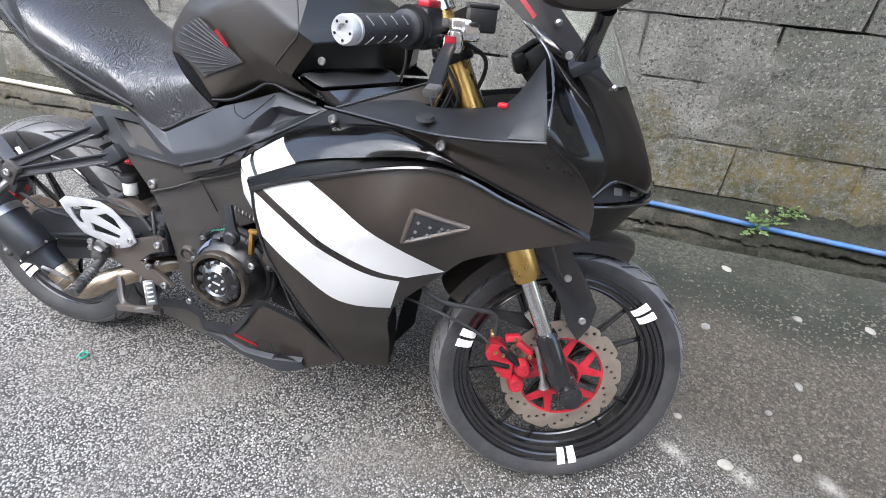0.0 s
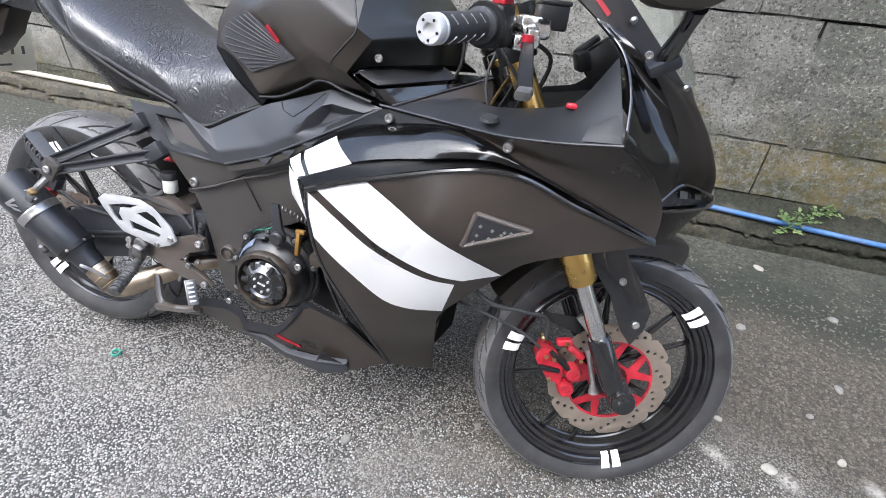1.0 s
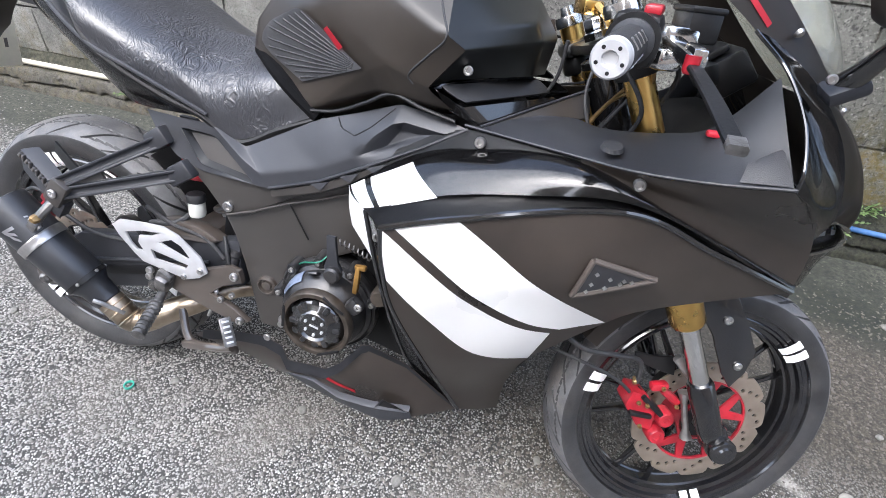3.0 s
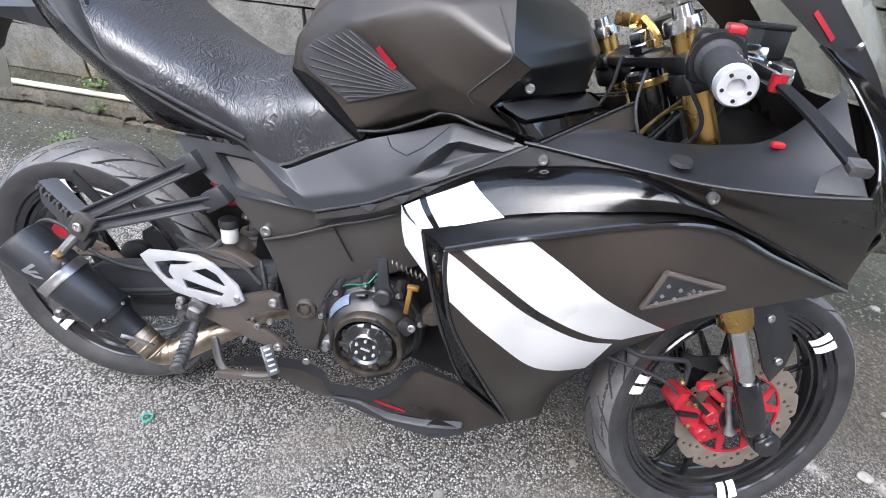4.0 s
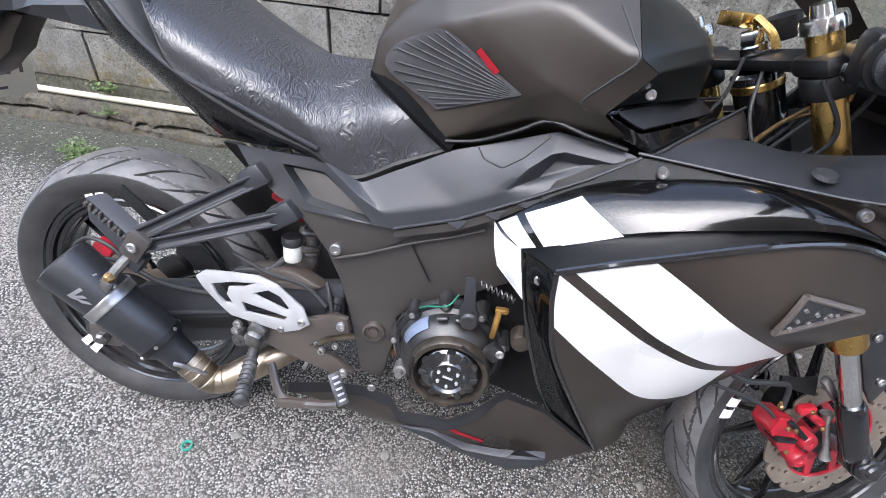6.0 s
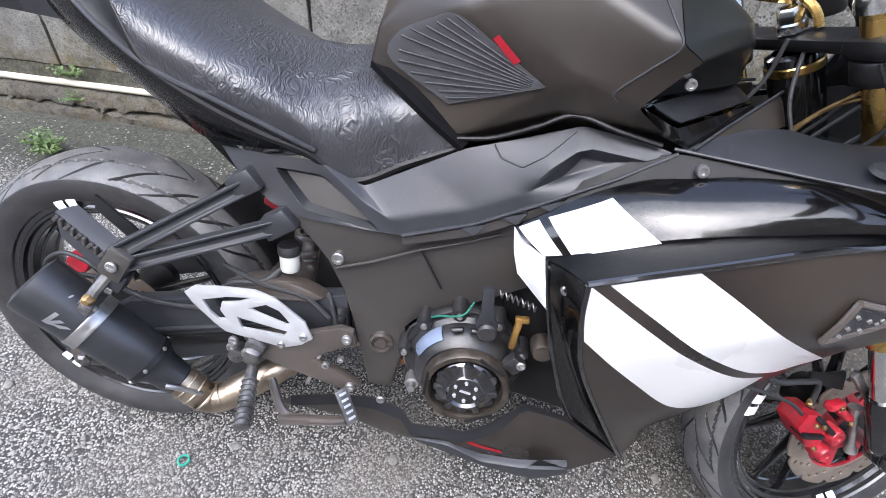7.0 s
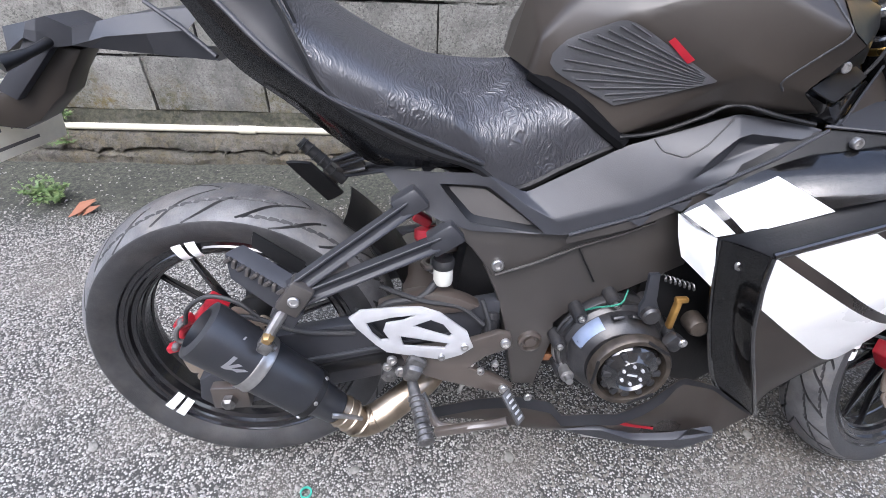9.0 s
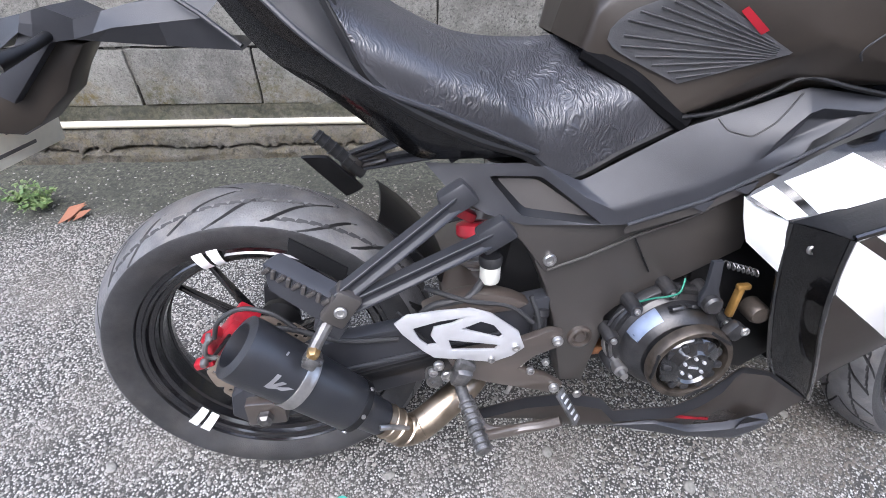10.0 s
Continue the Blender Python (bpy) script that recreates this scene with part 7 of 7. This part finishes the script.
# ---- pieces, plants and loose things ----
def wall_blocks():
    """Hollow blocks in half bond, a few millimetres proud of the mortar."""
    meshes = []
    for k in range(6):
        bm = bmesh.new()
        w, h = 0.391, 0.1915
        xs, zs = np.linspace(-w / 2, w / 2, 8), np.linspace(-h / 2, h / 2, 5)
        rows = []
        for z in zs:
            row = []
            for x in xs:
                e = max(abs(x) / (w / 2), abs(z) / (h / 2))
                chip = 0.008 * max(0, noise.noise((x * 22 + k * 9, z * 22, 1.7))) if e > 0.95 else 0
                y = -0.0075 + 0.003 * noise.noise((x * 14 + k * 7, z * 14, 0)) + (0.004 if e > 0.95 else 0)
                row.append(bm.verts.new((x * (1 - chip * 3), y, z * (1 - chip * 6))))
            rows.append(row)
        for a, b in zip(rows, rows[1:]):
            for j in range(7):
                bm.faces.new((a[j], a[j + 1], b[j + 1], b[j]))
        ring = rows[0] + [r[-1] for r in rows[1:]] + rows[-1][-2::-1] + [r[0] for r in rows[-2:0:-1]]
        back = [bm.verts.new((v.co.x, 0.012, v.co.z)) for v in ring]
        for j in range(len(ring)):
            bm.faces.new((ring[j], ring[(j + 1) % len(ring)], back[(j + 1) % len(ring)], back[j]))
        bmesh.ops.recalc_face_normals(bm, faces=bm.faces[:])
        me = bpy.data.meshes.new("block")
        bm.to_mesh(me)
        bm.free()
        me.materials.append(BLOCKM)
        meshes.append(me)
    rnd = random.Random(5)
    for row in range(10):
        for k in range(-13, 17):
            x = -0.405 + 0.4 * k + (0.21 if row % 2 else 0.0)
            ob = new("block", meshes[rnd.randrange(6)])
            ob.parent = wall_north
            ob.matrix_basis = pose(x + rnd.uniform(-0.003, 0.003), rnd.uniform(-0.003, 0.002), 0.256 + 0.2 * row + rnd.uniform(-0.002, 0.002), 0, rnd.uniform(-0.5, 0.5), 0)


def gravel(name, count, xr, yr, sizes, keep, seed, label):
    """Loose chips lying on the ground, one object."""
    rs = np.random.RandomState(seed)
    t = (1 + 5 ** 0.5) / 2
    base = np.array([(-1, t, 0), (1, t, 0), (-1, -t, 0), (1, -t, 0), (0, -1, t), (0, 1, t), (0, -1, -t), (0, 1, -t), (t, 0, -1), (t, 0, 1), (-t, 0, -1), (-t, 0, 1)]) / 1.9
    faces = np.array([(0, 11, 5), (0, 5, 1), (0, 1, 7), (0, 7, 10), (0, 10, 11), (1, 5, 9), (5, 11, 4), (11, 10, 2), (10, 7, 6), (7, 1, 8), (3, 9, 4), (3, 4, 2), (3, 2, 6), (3, 6, 8), (3, 8, 9), (4, 9, 5), (2, 4, 11), (6, 2, 10), (8, 6, 7), (9, 8, 1)])
    x, y = rs.uniform(*xr, count), rs.uniform(*yr, count)
    ok = rs.rand(count) < keep(x, y)
    x, y = x[ok], y[ok]
    n = len(x)
    r = sizes[0] * (sizes[1] / sizes[0]) ** (rs.rand(n) ** 2.2)
    v = base[None] * (1 + rs.uniform(-0.48, 0.42, (n, 12, 1)))
    v = v * np.stack([rs.uniform(0.8, 1.4, n), rs.uniform(0.7, 1.1, n), rs.uniform(0.34, 0.6, n)], 1)[:, None]
    a = rs.uniform(0, 2 * np.pi, n)[:, None]
    vx, vy = v[:, :, 0] * np.cos(a) - v[:, :, 1] * np.sin(a), v[:, :, 0] * np.sin(a) + v[:, :, 1] * np.cos(a)
    z = np.array([ground_height(p, q) for p, q in zip(x, y)])
    co = np.stack([x[:, None] + vx * r[:, None], y[:, None] + vy * r[:, None], z[:, None] + v[:, :, 2] * r[:, None] + r[:, None] * 0.12], 2).reshape(-1, 3)
    fa = (faces[None] + 12 * np.arange(n)[:, None, None]).reshape(-1, 3)
    me = bpy.data.meshes.new(name)
    me.vertices.add(len(co))
    me.vertices.foreach_set("co", co.ravel())
    me.loops.add(len(fa) * 3)
    me.loops.foreach_set("vertex_index", fa.ravel().astype(np.int32))
    me.polygons.add(len(fa))
    me.polygons.foreach_set("loop_start", np.arange(0, len(fa) * 3, 3, dtype=np.int32))
    me.update(calc_edges=True)
    me.materials.append(STONE)
    return tagged(new(name, me), label, "gravel", kind="stuff")


def patches(x, y):
    """How thick the chips lie: thick on the worn side, thin on the silted side and along the wall."""
    f = np.array([noise.noise((p * 2.2, q * 2.2, 7)) for p, q in zip(x, y)])
    k = 0.95 - 0.42 * np.clip((x - 0.8) * 1.2, 0, 1) - 0.45 * np.clip((y - 0.35) * 1.4, 0, 1) * np.clip((x + 0.3) * 1.0, 0.25, 1)
    # thins out raggedly away from the parking place
    out = np.maximum(np.maximum(-1.7 - x, x - 2.9), -0.75 - y) + 0.25 * f
    return np.clip(k + f * 0.6, 0.12, 1) * (y < 1.1 - 0.048 * x) * np.clip(1 - (y - 0.78 + 0.2 * f) / 0.2, 0.1, 1) * np.clip(1 - out / 0.9, 0, 1) ** 2


gravel("gravel", 260000, (-2.9, 4.1), (-1.75, 1.15), (0.0021, 0.0052), patches, 3, "loose grey stone chips strewn over the asphalt")


def pebble(x, y, r, flat, seed, tone, label):
    bm = bmesh.new()
    bmesh.ops.create_icosphere(bm, subdivisions=3, radius=r)
    for v in bm.verts:
        k = 1 + 0.22 * noise.noise(v.co / r * 0.9 + Vector((seed * 5.1, 0, 0))) + 0.05 * noise.noise(v.co / r * 3 + Vector((seed, 3, 0)))
        v.co *= k
        v.co.z *= flat
        v.co.x *= 1.25
    ob = part("pebble", bm, tone, None, label, sharp=60)
    ob.matrix_basis = pose(x, y, ground_height(x, y) + r * flat * 0.55, 0, 0, seed * 47)
    return tagged(ob, category="stone", group="pebbles on the asphalt")


PALE = shader("pale_pebble", (0.25, 0.24, 0.21), 0.8, vary=0.2, scale=90, grain=0.3)
GREYSTONE = shader("grey_pebble", (0.17, 0.165, 0.15), 0.85, vary=0.3, scale=90, grain=0.4)
for k, (x, y, r, f, pale) in enumerate([(1.732, 0.573, 0.013, 0.5, 0), (2.231, 0.717, 0.013, 0.3, 1), (1.843, 0.916, 0.014, 0.3, 1), (1.717, 0.087, 0.014, 0.5, 1), (1.889, 0.159, 0.009, 0.6, 1), (1.95, 0.40, 0.011, 0.55, 0), (2.02, 0.70, 0.012, 0.6, 0), (1.55, 0.45, 0.009, 0.6, 0),
                                        (0.76, -0.134, 0.011, 0.6, 0), (1.047, -0.004, 0.008, 0.6, 0), (2.3, 0.52, 0.014, 0.5, 1), (0.165, -0.041, 0.009, 0.6, 0), (0.494, -0.031, 0.010, 0.55, 0), (-0.388, 0.04, 0.01, 0.6, 0), (1.62, 0.2, 0.008, 0.6, 1), (1.85, 0.28, 0.008, 0.6, 0)]):
    pebble(x, y, r, f, k + 1, PALE if pale else GREYSTONE, "pale rounded pebble lying on the asphalt" if pale else "grey pebble lying on the asphalt")

TEAL = shader("teal_plastic", (0.03, 0.3, 0.22), 0.4, vary=0.2)
cap_ring = part("plastic_ring", lathe([(0.009, 0.0), (0.012, 0.0), (0.012, 0.005), (0.009, 0.005)], 28, closed=True), TEAL, None, "small green plastic ring on the ground", pose(0.072, -0.085, 0.002, 90, 0, 0))
tagged(cap_ring, category="litter")


def leaf_material(name, a, b):
    m = bpy.data.materials.new(name)
    m.use_nodes = True
    nt = m.node_tree
    p = nt.nodes["Principled BSDF"]
    geo = nt.nodes.new("ShaderNodeNewGeometry")
    nt.links.new(mixed(nt, a, b, geo.outputs["Random Per Island"]), p.inputs["Base Color"])
    p.inputs["Roughness"].default_value = 0.55
    p.inputs["Subsurface Weight"].default_value = 0.0
    return m


LEAF = leaf_material("weed_leaf", (0.05, 0.10, 0.025), (0.15, 0.2, 0.075))
DRY = leaf_material("dry_leaf", (0.16, 0.06, 0.03), (0.24, 0.1, 0.05))


def weed(x, y, z, size, stems, seed, label, lean=(0, -0.3, 1)):
    """A low weed: thin stems with small pointed leaves."""
    rnd = random.Random(seed)
    root = tagged(new("weed"), label, "plant")
    root.matrix_basis = pose(x, y, z)
    bs, bl = bmesh.new(), bmesh.new()
    for _ in range(stems):
        d = Vector((rnd.uniform(-1, 1), rnd.uniform(-1, 0.6), rnd.uniform(0.3, 1.1))) + Vector(lean) * 0.6
        d.normalize()
        n = size * rnd.uniform(0.5, 1.0)
        pts = [Vector((0, 0, 0)) + d * n * t + Vector((0, 0, -0.25 * n * t * t)) for t in np.linspace(0, 1, 5)]
        st = tube([tuple(p) for p in pts], (0.0014, 0.0006), 5)
        me = bpy.data.meshes.new("t")
        st.to_mesh(me)
        st.free()
        bs.from_mesh(me)
        bpy.data.meshes.remove(me)
        for _ in range(11):
            t = rnd.uniform(0.25, 1)
            p = pts[0].lerp(pts[-1], t)
            a = Vector((rnd.uniform(-1, 1), rnd.uniform(-1, 1), rnd.uniform(-0.2, 0.8))).normalized()
            s = a.cross(Vector((0, 0, 1))).normalized()
            w = size * rnd.uniform(0.07, 0.13)
            q = [p, p + a * w * 0.5 + s * w * 0.4, p + a * w * 1.2 + Vector((0, 0, -w * 0.2)), p + a * w * 0.5 - s * w * 0.4]
            mid = p + a * w * 0.55 - Vector((0, 0, w * 0.12))
            vs = [bl.verts.new(c) for c in q]
            vm = bl.verts.new(mid)
            for j in range(4):
                bl.faces.new((vs[j], vs[(j + 1) % 4], vm))
    part("stem", bs, LEAF, root)
    part("leaves", bl, LEAF, root)


weed(1.93, 1.085, 0.085, 0.16, 9, 1, "small green weed growing from the wall's footing beside the hose", (0.2, -0.5, 0.6))
weed(2.02, 1.12, 0.13, 0.13, 6, 2, "small green weed growing from the wall's footing beside the hose", (0.4, -0.5, 0.8))
weed(-0.86, 0.93, 0.0, 0.13, 22, 3, "low green weed growing at the edge of the asphalt")
weed(-0.95, 0.95, 0.0, 0.11, 14, 6, "low green weed growing at the edge of the asphalt")
weed(-0.945, 1.25, 0.13, 0.11, 14, 4, "green weed growing behind the water pipe", (0, -0.6, 0.9))
weed(-0.92, 1.20, 0.06, 0.09, 9, 5, "green weed growing below the water pipe", (0, -0.6, 0.3))

dry = bmesh.new()
rnd = random.Random(8)
for k in range(5):
    a, n = rnd.uniform(0.5, 1.3), rnd.uniform(0.05, 0.09)
    d, s = Vector((math.cos(a), math.sin(a), 0.3)), Vector((-math.sin(a), math.cos(a), 0.2))
    c = Vector((rnd.uniform(-0.02, 0.02), rnd.uniform(-0.02, 0.02), 0.006))
    vs = [dry.verts.new(c + o) for o in (d * -n * 0.5, s * n * 0.2 + Vector((0, 0, 0.006)), d * n * 0.5, s * -n * 0.2 + Vector((0, 0, 0.006)))]
    dry.faces.new(vs)
tagged(part("dry_leaf", dry, DRY, None, "curled reddish dry leaves on the asphalt", pose(-0.75, 0.875, 0)), category="leaf")



def mortar_smear():
    """Mortar wiped over the joints and faces of the blocks in uneven patches."""
    xs, zs = np.linspace(-2.2, 4.2, 460), np.linspace(0.13, 2.2, 140)
    rows = []
    for z in zs:
        row = []
        for x in xs:
            n = noise.noise((x * 3.1, z * 3.1, 4)) + 0.5 * noise.noise((x * 9, z * 9, 2)) + 0.3 * noise.noise((x * 26, z * 26, 6))
            bare = 0.62 - 0.27 * min(1.0, max(0.0, (x - 0.1) / 1.2))
            row.append((x, min(0.02, max(-0.0125, -0.0075 - 0.03 * (n - bare))), z))
        rows.append(row)
    part("mortar_smear", skin(rows, 0), SMEAR, wall_north, "rough mortar wiped over the joints", sharp=60)


mortar_smear()
wall_blocks()
